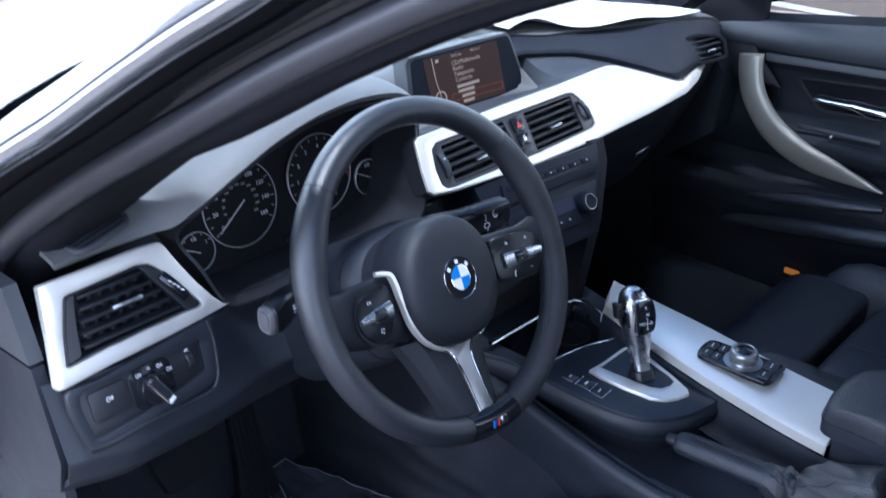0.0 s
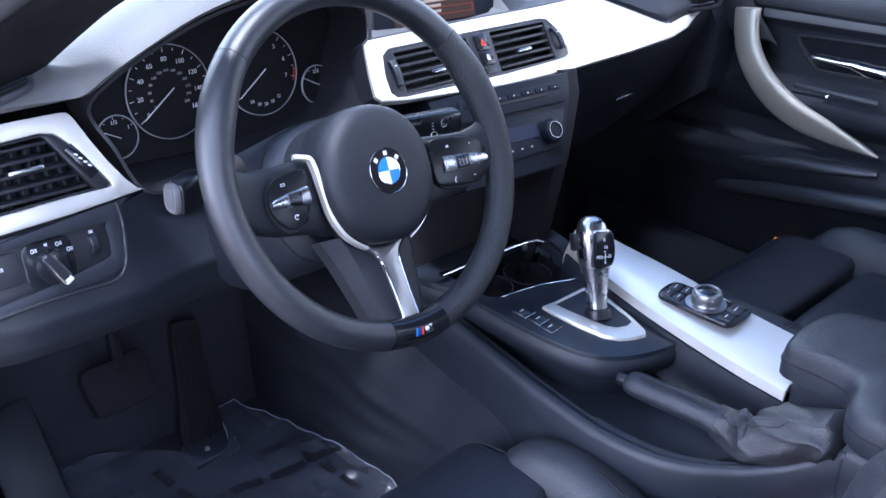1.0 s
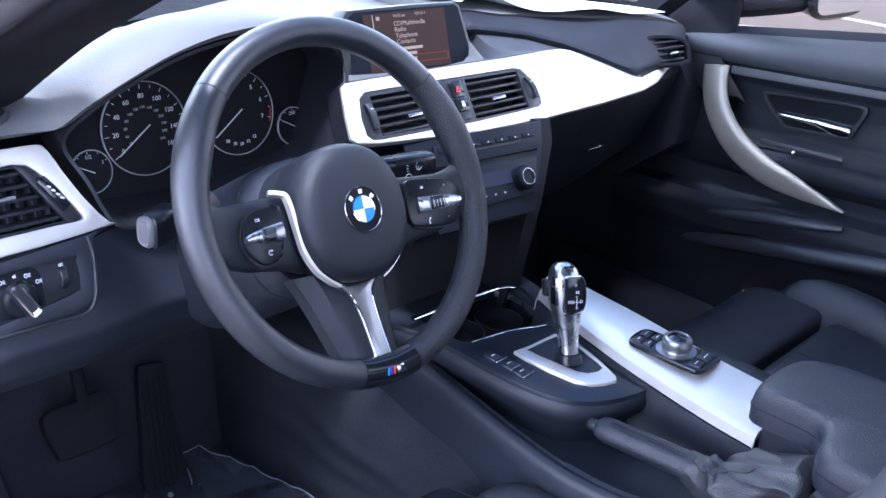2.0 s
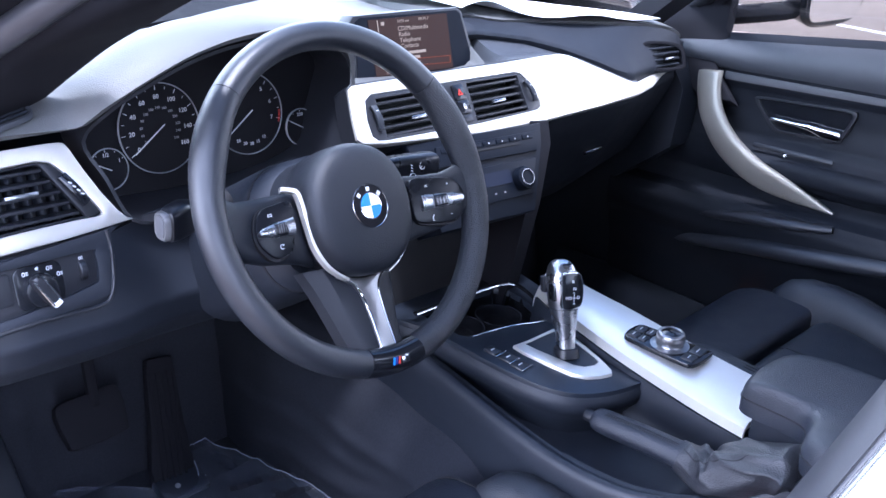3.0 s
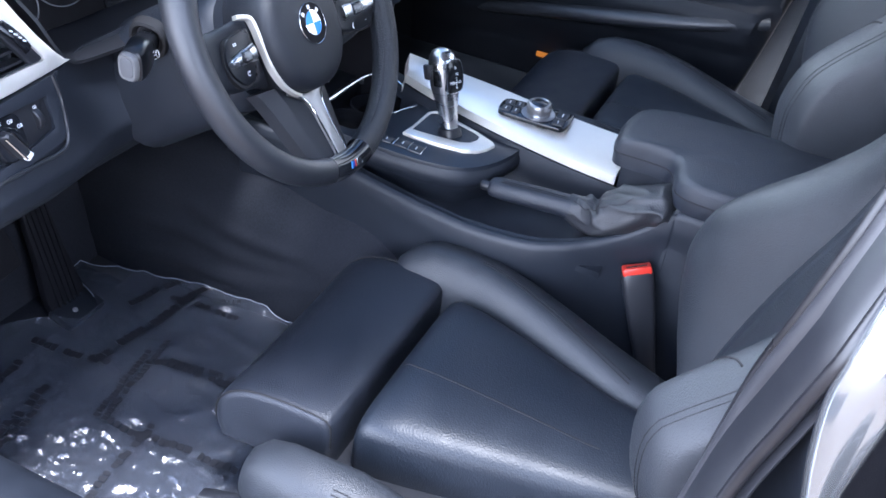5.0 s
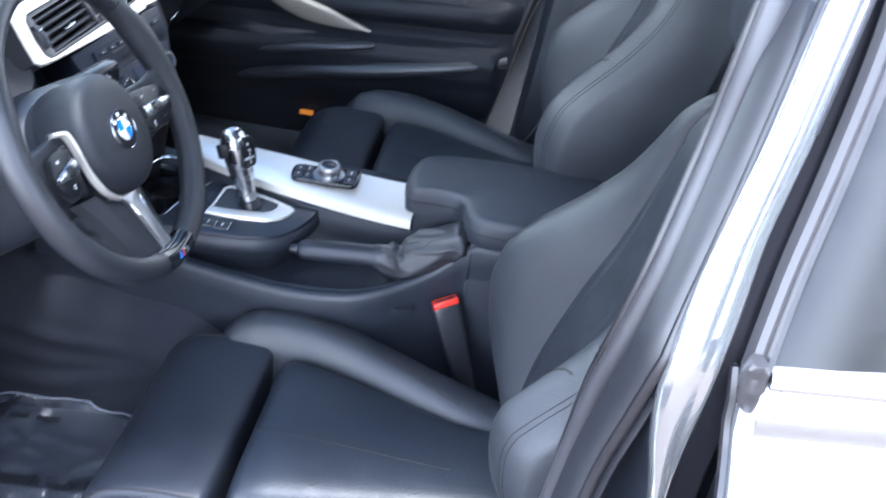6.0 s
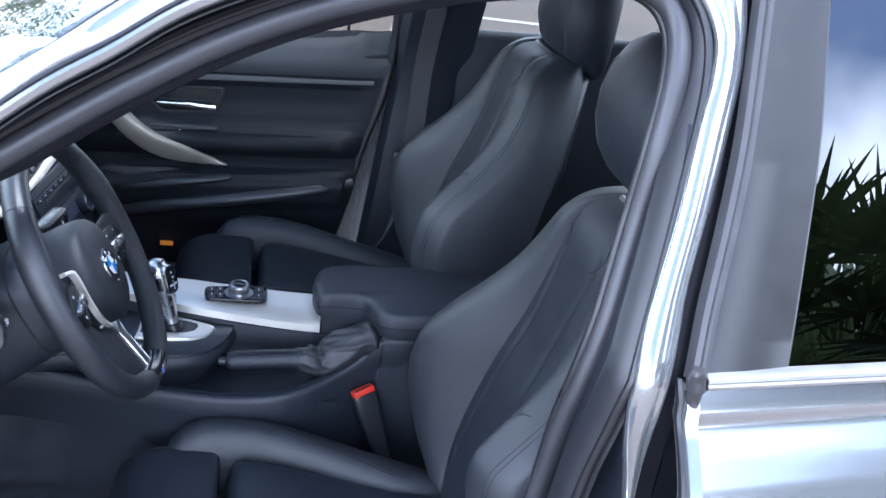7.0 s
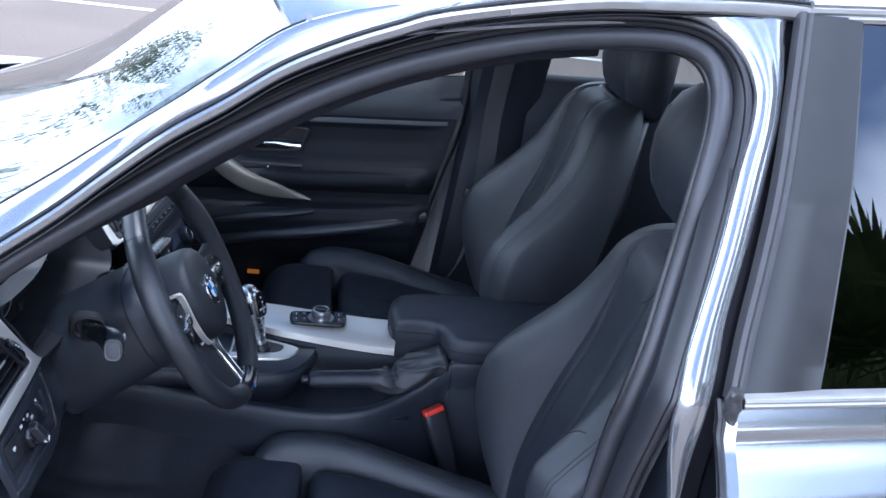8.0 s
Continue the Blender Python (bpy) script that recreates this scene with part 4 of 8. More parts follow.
part("lock_pin", lathe([(0.0035, 0), (0.0035, 0.016), (0.0045, 0.018), (0.004, 0.026), (0.001, 0.028)], 12, pose(0.765, -0.392, 0.975)), SATIN, pdoor, "black lock pin on the window sill")
rear_edge = spline([V3(0.72, -0.505, 1.09), V3(0.735, -0.503, 0.93), V3(0.735, -0.487, 0.82), V3(0.735, -0.455, 0.70), V3(0.73, -0.425, 0.56), V3(0.72, -0.398, 0.45), V3(0.71, -0.37, 0.36)], 6)
part("rear_seal", tube(rear_edge, 0.012, 10, up=(1, 0, 0)), RUBBER, pdoor, "black rubber seal at the door's rear edge")
def pside(y, z):
    return 0.79 - max(z - 0.93, 0) * 0.55
WIN = [(0.30, 0.895), (0.17, 0.910), (-0.13, 0.938), (-0.49, 0.972)]
top_line = [(0.10, 1.06), (0.0, 1.135), (-0.2, 1.24), (-0.52, 1.31)]
part("door_window", ribbon([[V3(pside(y, z), y, z) for y, z in c] for c in (WIN, top_line)]), SIDE_GLASS, pdoor, "lightly tinted door glass", thick=0.004)
part("window_frame", tube(spline([V3(pside(y, z), y, z) for y, z in [(0.36, 0.90), (0.10, 1.07), (-0.2, 1.25), (-0.52, 1.32), (-0.51, 0.975)]], 6), 0.016, 10, up=(1, 0, 0)), SATIN, pdoor, "black window frame")
part("sail_panel", slab([(0.05, -0.005), (-0.02, -0.052), (-0.088, -0.098), (-0.098, -0.05), (-0.106, -0.005), (-0.118, 0.01), (-0.10, 0.045), (-0.125, 0.085), (-0.18, 0.135), (-0.10, 0.14), (0.0, 0.06)], 0.03, axes((0.742, 0.30, 0.915), (0, 1, 0), (-1, 0, 0.45)), (), 0.006), MATT_TRIM, pdoor, "black triangular mirror base")
part("door_skin", grid(lambda u, v: V3(0.80 + 0.07 * math.sin(math.pi * v), 0.42 - 0.95 * u, 0.28 + (0.61 + 0.05 * u) * v), 4, 8), PAINT, pdoor, "grey metallic outer door skin", thick=0.003)

mirror = thing("wing_mirror", (0.97, 0.18, 0.95), "black wing mirror outside the passenger window", "mirror")
mm = axes((0.990, 0.090, 0.982), (1, 0.25, 0), (-0.12, -1, 0.05))
part("housing", loft([ring(mm @ V3(0, 0, d), mm.to_3x3() @ V3(w, 0, 0), mm.to_3x3() @ V3(0, h, 0), 3, 24) for d, w, h in ((0.0, 0.110, 0.056), (-0.01, 0.117, 0.062), (-0.05, 0.10, 0.053), (-0.08, 0.06, 0.031))]), GLOSS, mirror, "gloss black mirror housing")
part("mirror_glass", slab(rounded(0.20, 0.094, 0.028), 0.003, at(mm, 0, 0, 0.003)), mat("mirror_silver", (0.9, 0.9, 0.9), 0.03, metal=1.0, var=0.0, rvar=0.01), mirror, "mirror glass")
part("mirror_foot", tube([V3(0.775, 0.25, 0.930), V3(0.83, 0.205, 0.937), V3(0.89, 0.155, 0.948), V3(0.95, 0.125, 0.960)], 0.034, 14, flat=0.55), MATT_TRIM, mirror)

# ---- right middle pillar and rear door lining ----
rp = thing("right_pillar", (0.72, -0.58, 0.2), "dark plastic middle pillar lining with belt", "pillar", "structure")
part("pillar_lining", ribbon([[V3(pside(0, z) - 0.035 - ins, y0 + 0.09 * min(max(0.9 - z, 0), 0.5), z) for z in [0.30 + 0.1 * i for i in range(11)]] for y0, ins in ((-0.515, 0.0), (-0.53, 0.03), (-0.59, 0.045), (-0.66, 0.03), (-0.70, 0.0))]), LOWER, rp, "dark grey pillar lining", thick=0.004)
belt_web = [[V3(pside(0, z) - 0.088, y, z) for z in [0.62 + 0.07 * i for i in range(11)]] for y in (-0.555, -0.602)]
part("seat_belt", ribbon(belt_web), mat("belt_webbing", (0.05, 0.05, 0.055), 0.8, bump=0.8, bscale=1500), rp, "grey seat belt webbing", thick=0.0015)
part("belt_buckle", box(0.012, 0.045, 0.03, pose(0.655, -0.545, 0.705, 10, 0, 0), 0.004), SATIN, rp, "belt tongue")
part("belt_loop", tube(spline([V3(0.66, -0.50, 0.44), V3(0.65, -0.53, 0.50), V3(0.655, -0.55, 0.58), V3(0.66, -0.56, 0.70)], 5), 0.010, 8, flat=0.3), mat("belt_guide", (0.06, 0.06, 0.065), 0.7), rp, "pale belt end by the seat")
rrd = thing("rear_passenger_door", (0.76, -1.0, 0.3), "black rear passenger door lining with window", "car door")
part("door_lining", grid(lambda u, v: V3(0.74 - 0.03 * math.sin(math.pi * v), -0.67 - 0.75 * u, 0.3 + 0.715 * v + 0.03 * u), 10, 20), LOWER, rrd, "black rear door lining", thick=0.01)
part("door_sill", tube([V3(0.742, -0.68 - 0.075 * i, 1.015 + 0.003 * i) for i in range(11)], 0.014, 10), DASH, rrd, "bluish reflecting black window ledge")
part("door_window", ribbon([[V3(pside(0, z), -0.67, z) for z in (1.02, 1.15, 1.30)], [V3(pside(0, z), -1.45, z + 0.02) for z in (1.02, 1.15, 1.30)]]), TINT_GLASS, rrd, "rear door glass", thick=0.004)
part("window_frame", tube(spline([V3(pside(0, z), y, z) for y, z in [(-0.67, 1.02), (-0.68, 1.31), (-1.0, 1.335), (-1.4, 1.30), (-1.5, 1.1)]], 6), 0.016, 8, up=(1, 0, 0)), SATIN, rrd, "black window frame")
part("door_skin", grid(lambda u, v: V3(0.80 + 0.07 * math.sin(math.pi * v), -0.67 - 0.95 * u, 0.28 + 0.67 * v), 4, 8), PAINT, rrd, "grey metallic outer door skin", thick=0.003)


# ---- dashboard ----
dash = thing("dashboard", (0, 0.45, 0.75), "black soft-touch dashboard with satin silver trim", "dashboard")


# front edge of the upper pad: left flat, instrument hood, low middle, lip on the passenger side
FRONT = [(-0.750, 0.253, 0.899), (-0.66, 0.250, 0.902), (-0.60, 0.244, 0.904), (-0.578, 0.232, 0.910), (-0.560, 0.210, 0.933), (-0.520, 0.203, 0.956), (-0.470, 0.203, 0.976), (-0.420, 0.204, 0.988), (-0.369, 0.206, 0.993),
         (-0.320, 0.208, 0.992), (-0.268, 0.213, 0.983), (-0.228, 0.222, 0.966), (-0.205, 0.232, 0.940), (-0.197, 0.240, 0.912), (-0.190, 0.242, 0.888), (0.085, 0.242, 0.886), (0.100, 0.345, 0.950), (0.20, 0.322, 0.944),
         (0.30, 0.296, 0.939), (0.40, 0.268, 0.934), (0.53, 0.236, 0.927), (0.60, 0.232, 0.914), (0.64, 0.238, 0.898), (0.668, 0.255, 0.885)]


CREST = [(-0.750, 0.905), (-0.66, 0.914), (-0.60, 0.932), (-0.548, 0.963), (-0.50, 0.986), (-0.439, 1.001), (-0.35, 1.003), (-0.262, 0.990), (-0.225, 0.972), (-0.205, 0.946), (-0.196, 0.915), (-0.19, 0.89), (0.09, 0.89), (0.10, 0.955), (0.30, 0.944), (0.53, 0.932), (0.60, 0.919), (0.668, 0.889)]
BACK = [(-0.750, 0.880), (-0.50, 0.897), (-0.42, 0.900), (-0.32, 0.906), (-0.22, 0.912), (-0.12, 0.925), (0.0, 0.938), (0.30, 0.934), (0.668, 0.885)]


FRONT = [tuple(p) for p in spline(FRONT, 5)]
CREST = [(p.x, p.y) for p in spline([(x, z, 0) for x, z in CREST], 5)]


def dash_point(u, v):
    x = -0.716 + 1.384 * u
    y0, z0 = along(FRONT, x)
    back = along(BACK, x)[0]
    y1 = 0.545 + 0.09 * (1 - (x / 0.74) ** 2)
    y = y0 + (y1 - y0) * v
    if -0.192 < x < 0.09:
        return V3(x, y, z0 + (back + 0.004 - z0) * ease((y - 0.335) / 0.06))
    up = along(CREST, x)[0]
    d = y - y0
    if d < 0.05:
        return V3(x, y, z0 + (up - z0) * math.sin(0.5 * math.pi * d / 0.05) ** 0.6)
    return V3(x, y, up + (back - up) * ease((d - 0.05) / (0.17 if x < -0.19 else 0.25)))
# The paler HOOD copy carries the sun glare in its colour.
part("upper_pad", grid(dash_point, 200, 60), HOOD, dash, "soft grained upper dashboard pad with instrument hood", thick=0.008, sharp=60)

# binnacle: tunnel from the hood's lip back to the instruments
lipc = [(-0.540, 0.212, 0.797), (-0.560, 0.232, 0.845), (-0.577, 0.246, 0.888), (-0.560, 0.214, 0.929), (-0.520, 0.207, 0.952), (-0.470, 0.207, 0.972), (-0.420, 0.208, 0.984), (-0.369, 0.210, 0.989),
        (-0.320, 0.212, 0.988), (-0.268, 0.217, 0.979), (-0.228, 0.226, 0.962), (-0.200, 0.236, 0.935), (-0.205, 0.225, 0.900), (-0.228, 0.190, 0.850), (-0.245, 0.182, 0.815), (-0.30, 0.190, 0.795), (-0.40, 0.200, 0.785), (-0.49, 0.206, 0.788)]
front_ring = spline(lipc, 4, True)
mid_c = V3(-0.385, 0.296, 0.870)
back_ring = [V3(mid_c.x + (p.x - mid_c.x) * 0.985, 0.304 - 0.02 * (0.87 - p.z), mid_c.z + (p.z - mid_c.z) * 0.92) for p in front_ring]
part("binnacle", loft([front_ring, [a.lerp(b, 0.5) for a, b in zip(front_ring, back_ring)], back_ring], cap=False), SATIN, dash, "dark instrument binnacle", thick=0.004)

cm = axes((-0.384, 0.296, 0.861), (1, 0, 0), (0, -0.98, 0.2))
face_o = [(q.x, q.y) for q in (cm.inverted() @ p for p in back_ring[::2])]
part("cluster_face", slab(face_o, 0.004, at(cm, 0, 0, -0.001)), DIAL, dash, "flat black instrument panel")


FAINT_INK = mat("faint_dial_printing", (0.26, 0.26, 0.27), 0.8, var=0.03, spec=0.1)


def gauge(cx, cy, r, marks, labels, a0, a1, needle, sub=None, red=0):
    """A dial: chrome ring, ticks, figures and a needle; angles in degrees, clockwise from the top."""
    g = part("gauge", slab([(r * math.cos(math.pi * i / 24), r * math.sin(math.pi * i / 24)) for i in range(48)], 0.003, at(cm, cx, cy, 0.003)), DIAL, dash, "round black dial")
    part("dial_ring", hoop([(r * 1.0, 0.0), (r * 1.0 + 0.0009, 0.002), (r * 1.0 + 0.0009, 0.004), (r * 1.0, 0.0048), (r * 1.0 - 0.0004, 0.003)], 56, at(cm, cx, cy, 0.0)), DIAL_RING, g, "thin pale dial ring")
    ticks = []
    for i in range(marks):
        a = radians(a0 + (a1 - a0) * i / (marks - 1))
        long = i % 2 == 0
        ticks.append(bar(0.0007, r * (0.10 if long else 0.06), cm @ pose(cx + r * 0.90 * math.sin(a), cy + r * 0.90 * math.cos(a), 0.0036, 0, 0, -math.degrees(a)), 0.0004))
    part("tick_marks", join(*ticks), DIAL_INK, g, "pale tick marks")
    figs = []
    for i, s in enumerate(labels):
        if s:
            a = radians(a0 + (a1 - a0) * i / (len(labels) - 1))
            figs.append(letters(s, r * (0.145 if r > 0.04 else 0.27), at(cm, cx + r * 0.70 * math.sin(a), cy + r * 0.70 * math.cos(a), 0.0036)))
    for f in figs:
        part("figure", f, DIAL_INK, g)
    if sub:
        for i, s in enumerate(sub):
            part("inner_figure", letters(s, r * 0.085, at(cm, cx + r * 0.46 * math.sin(radians(a0 + (a1 - a0) * i / (len(sub) - 1))), cy + r * 0.46 * math.cos(radians(a0 + (a1 - a0) * i / (len(sub) - 1))), 0.0036)), FAINT_INK, g)
    if red:
        part("red_zone", join(*[bar(0.0011, r * 0.05, cm @ pose(cx + r * 0.93 * math.sin(radians(a)), cy + r * 0.93 * math.cos(radians(a)), 0.0038, 0, 0, -a), 0.0004) for a in range(red, red + 20, 2)]), RED, g, "red zone marks")
    a = radians(needle)
    tip, tail = V3(math.sin(a), math.cos(a), 0) * r * 0.86, V3(math.sin(a), math.cos(a), 0) * -r * 0.12
    part("needle", tube([at(cm, cx, cy, 0.006) @ p for p in (tail, tip)], 0.0008 if r > 0.04 else 0.0006, 6, up=(0.3, 1, 0.2)), DIAL_INK, g, "pale needle")
    return g


gauge(-0.0685, 0.010, 0.0545, 17, ["0", "20", "40", "60", "80", "100", "120", "140", "160"], -125, 125, -125, ["20", "40", "60", "80", "100", "120", "140", "160", "180", "200", "220", "240", "260"])
tach = gauge(0.061, 0.010, 0.0530, 15, ["", "1", "2", "3", "4", "5", "6", "7"], -125, 105, -125, None, 92)
gauge(-0.142, -0.028, 0.0245, 5, ["", "1/2", "1"], -70, 60, -62)
gauge(0.144, -0.020, 0.0245, 5, ["", "250", "340"], -60, 60, -62)
for i, s in enumerate(["50", "30", "20", "15", "12"]):
    part("economy_figure", letters(s, 0.006, at(cm, 0.041 + 0.010 * i, -0.030 + 0.0016 * (i - 2) ** 2, 0.0036)), DIAL_INK, tach)
part("trip_display", slab(rounded(0.03, 0.014, 0.002), 0.002, at(cm, 0.002, -0.060, 0.001)), GLOSS, dash, "small dark trip display")

# left silver trim with air vent
lt = axes((-0.64, 0.222, 0.842), (1, 0, 0), (0, -0.9135, 0.4067))
lt_out = [(-0.0995, 0.0550), (-0.0970, 0.0565), (-0.078, 0.0563), (-0.047, 0.0562), (-0.014, 0.0565), (0.020, 0.0564), (0.036, 0.0556), (0.0417, 0.0540), (0.0461, 0.0475), (0.0561, 0.0225), (0.0685, -0.0043), (0.0817, -0.0270), (0.0910, -0.0385), (0.0985, -0.0418),
          (0.060, -0.0448), (0.0139, -0.0475), (-0.0559, -0.0492), (-0.110, -0.0522), (-0.1165, -0.0515), (-0.1190, -0.0470), (-0.1085, 0.0033)]
lt_hole = [(-0.0800, 0.0335), (-0.0770, 0.0362), (-0.0720, 0.0370), (-0.0546, 0.0375), (-0.0214, 0.0385), (0.0062, 0.0393), (0.0203, 0.0362), (0.0272, 0.0303), (0.0393, 0.0156), (0.0572, -0.0135), (0.0640, -0.0260), (0.0640, -0.0290), (0.0600, -0.0305),
           (0.0361, -0.0298), (-0.0141, -0.0300), (-0.0617, -0.0310), (-0.0980, -0.0335), (-0.1015, -0.0320), (-0.0938, -0.0031)]
part("left_silver_trim", slab(lt_out, 0.012, lt, [lt_hole], 0.0028), SILVER, dash, "satin silver frame round the left vent")


def vent(name, m, outline, slats, x0, x1, wheel_x, tabs=True, vanes=()):
    """An air vent: dark box, leaning slats, vertical vanes behind, a bright slider and a thumb wheel."""
    v = part(name, slab(outline, 0.028, at(m, 0, 0, -0.003), [[(x * 0.95 + 0.05 * sum(p[0] for p in outline) / len(outline), y * 0.93 + 0.07 * sum(p[1] for p in outline) / len(outline)) for x, y in outline]], 0.001), SATIN, dash, "black air vent")
    # near-black back sheet: the shade of the duct is in its colour
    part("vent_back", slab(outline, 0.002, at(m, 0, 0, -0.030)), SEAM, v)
    for y, xa, xb in slats:
        part("slat", box(xb - xa, 0.0035, 0.014, at(m, (xa + xb) / 2, y, -0.010) @ pose(0, 0, 0, 18), 0.001), SATIN, v)
    for x, ya, yb in vanes:
        part("vane", box(0.0025, yb - ya, 0.012, at(m, x, (ya + yb) / 2, -0.021) @ pose(0, 0, 0, 0, 25), 0.0005), LOWER, v)
    if tabs:
        y, xa, xb = slats[len(slats) // 2]
        c = xa + (xb - xa) * 0.55
        part("slider", box(0.036, 0.0045, 0.010, at(m, c, y + 0.001, -0.002), 0.0015), SATIN_CHROME, v, "bright metal slider")
    return v


lv = vent("left_vent", lt, [(x * 0.99, 0.003 + (y - 0.003) * 0.98) for x, y in lt_hole], [(-0.0205 + 0.0130 * i, -0.0755 + 0.0028 * i, 0.0405 - 0.0072 * i) for i in range(5)], 0, 0, 0, True, [(-0.066 + 0.0145 * i, -0.026, 0.036) for i in range(8)])
part("vent_wall", ribbon([[at(lt, 0, 0, h) @ V3(x, y, 0) for x, y in c] for h, c in ((-0.002, ((-0.0790, 0.0345), (-0.0930, -0.0031), (-0.1005, -0.0320))), (-0.012, ((-0.0640, 0.0345), (-0.0735, -0.0010), (-0.0795, -0.0335))), (-0.022, ((-0.0630, 0.0345), (-0.0725, -0.0010), (-0.0785, -0.0335))))]), GREY_PLASTIC, lv, "grey slanting side wall of the vent", thick=0.001, sharp=40)
part("thumb_panel", slab([(0.006, 0.0382), (0.0200, 0.0352), (0.0268, 0.0295), (0.0388, 0.0150), (0.0564, -0.0140), (0.0628, -0.0265), (0.0620, -0.0285), (0.0575, -0.0298), (0.0465, -0.0296), (0.0285, 0.0020), (0.0110, 0.0330)], 0.006, at(lt, 0, 0, -0.001), (), 0.002), SATIN, lv, "black side panel of the vent")
part("thumb_wheel", loft([ring(at(lt, 0.039 + 0.010 * s, 0.003 - 0.017 * s, 0.001 + 0.004 * (1 - s * s)) @ V3(0, 0, 0), lt.to_3x3() @ V3(0.005, 0.003, 0), lt.to_3x3() @ V3(0, 0, 0.003), 3, 12) for s in (-1, -0.5, 0, 0.5, 1)]), GLOSS, lv, "ribbed thumb wheel")
for i in range(4):
    part("wheel_mark", bar(0.0040, 0.0018, at(lt, 0.0335 + 0.0036 * i, 0.0105 - 0.0046 * i, 0.0078, -30)), INK, lv, "white mark")

# lower left: switch panel and knee panel
def knee(u, v):
    x = -0.765 + 0.615 * u
    f = min(max((x + 0.58) / 0.08, 0), 1)
    prof = [(0.2035, 0.792), (0.1975, 0.77), (0.184, 0.725), (0.176, 0.700), (0.186, 0.672), (0.225, 0.635), (0.29, 0.605), (0.40, 0.590), (0.60, 0.585)]
    i = v * (len(prof) - 1)
    a, b = prof[int(i)], prof[min(int(i) + 1, len(prof) - 1)]
    s = i - int(i)
    y, z = a[0] + (b[0] - a[0]) * s, a[1] + (b[1] - a[1]) * s
    side = max(0, (-0.70 - x)) * 0.6
    return V3(x, y + f * 0.028 * (1 - v) + side * 0.6, z - 0.004 * f + 0.008 * f * (1 - v) - 0.03 * u * v)
part("knee_panel", grid(knee, 34, 40), LOWER, dash, "black grained lower dashboard", thick=0.006)
sm = axes((-0.655, 0.1950, 0.7640), (1, 0, 0), (0, -0.955, 0.297))
frame_o = [(-0.098, 0.023), (-0.06, 0.026), (0.076, 0.036), (0.081, 0.032), (0.078, -0.022), (0.066, -0.034), (-0.02, -0.044), (-0.085, -0.048), (-0.094, -0.036)]
frame_i = [(-0.086, 0.017), (-0.05, 0.019), (0.052, 0.0185), (0.059, 0.014), (0.058, -0.012), (0.048, -0.020), (-0.02, -0.030), (-0.078, -0.034), (-0.084, -0.026)]
part("switch_surround", slab(smooth_outline(frame_o, 3), 0.010, at(sm, 0, 0, 0.006), [smooth_outline(frame_i, 3)], 0.004), LOWER, dash, "raised surround of the light switch panel")
lsw = part("light_switch_panel", slab(smooth_outline(frame_i, 3), 0.004, at(sm, 0, 0, 0.001), (), 0.001), SATIN, dash, "black light switch panel")
part("fog_button", slab(rounded(0.044, 0.034, 0.005), 0.004, at(sm, -0.0560, -0.002, 0.0035), (), 0.0012), SATIN, lsw, "square fog lamp button")
KX, KY = -0.0055, -0.0105
part("switch_plate", slab(rounded(0.052, 0.046, 0.010, 5, KX, KY + 0.005), 0.002, at(sm, 0, 0, 0.0025), (), 0.0008), GLOSS, lsw, "gloss plate behind the knob")
part("knob", lathe([(0.0185, 0.0), (0.0185, 0.006), (0.0168, 0.0085), (0.014, 0.009)], 36, at(sm, KX, KY, 0.0022)), GLOSS, lsw, "round light switch knob")
km_ = at(sm, KX, KY, 0.010, -62)
kr = km_.to_3x3()
part("knob_grip", loft([ring(km_ @ V3(0, 0, h), kr @ V3(w, 0, 0), kr @ V3(0, d, 0), 3.5, 18) for h, w, d in ((0, 0.0195, 0.0075), (0.009, 0.0190, 0.0052), (0.0115, 0.0165, 0.0038))]), SATIN, lsw, "raised knob grip")
for q in (-1, 1):
    part("knob_edge", tube([km_ @ V3(x, q * 0.0046, 0.0104) for x in (-0.0165, 0.0165)], 0.0015, 6), CHROME, lsw, "bright grip edge")
part("knob_tip", box(0.0075, 0.0105, 0.0080, km_ @ pose(0.0165, 0, 0.0078), 0.0022), WHITE, lsw, "bright knob tip")
part("dimmer_wheel", lathe([(0.011, -0.004), (0.012, -0.003), (0.012, 0.003), (0.011, 0.004)], 24, at(sm, 0.043, -0.001, -0.003) @ pose(0, 0, 0, 0, 90, 0)), SATIN, lsw, "ribbed dimmer wheel")
for x, y, w in ((-0.0560, 0.001, 0.008), (-0.0185, 0.0098, 0.0065), (-0.0055, 0.0128, 0.003), (0.0075, 0.0105, 0.0065), (0.0175, 0.0020, 0.0065), (0.0429, 0.0125, 0.0045)):
    sy = at(sm, x, y, 0.0042 if x < -0.03 else 0.0032)
    rim_ = [at(sy, -0.25 * w, 0) @ V3(0.24 * w * math.cos(b), 0.30 * w * math.sin(b), 0) for b in [2 * math.pi * k / 10 for k in range(11)]]
    part("switch_symbol", join(tube(rim_, 0.0004, 6), *[bar(w * 0.34, 0.0006, at(sy, 0.3 * w, q * 0.0014)) for q in (-1, 0, 1)]), INK, lsw, "white lamp symbol")
frame_line = [(0.0765, 0.036), (0.0775, 0.020), (0.0765, 0.0), (0.072, -0.024), (0.064, -0.040), (0.050, -0.0445), (0.02, -0.0435), (-0.02, -0.0425), (-0.07, -0.0440), (-0.094, -0.0400)]
part("surround_ridge", tube([at(sm, p.x, p.y, 0.0065) @ V3(0, 0, 0) for p in spline([(x, y, 0) for x, y in frame_line], 5)], 0.0022, 8), SATIN, lsw, "raised line round the switch panel")
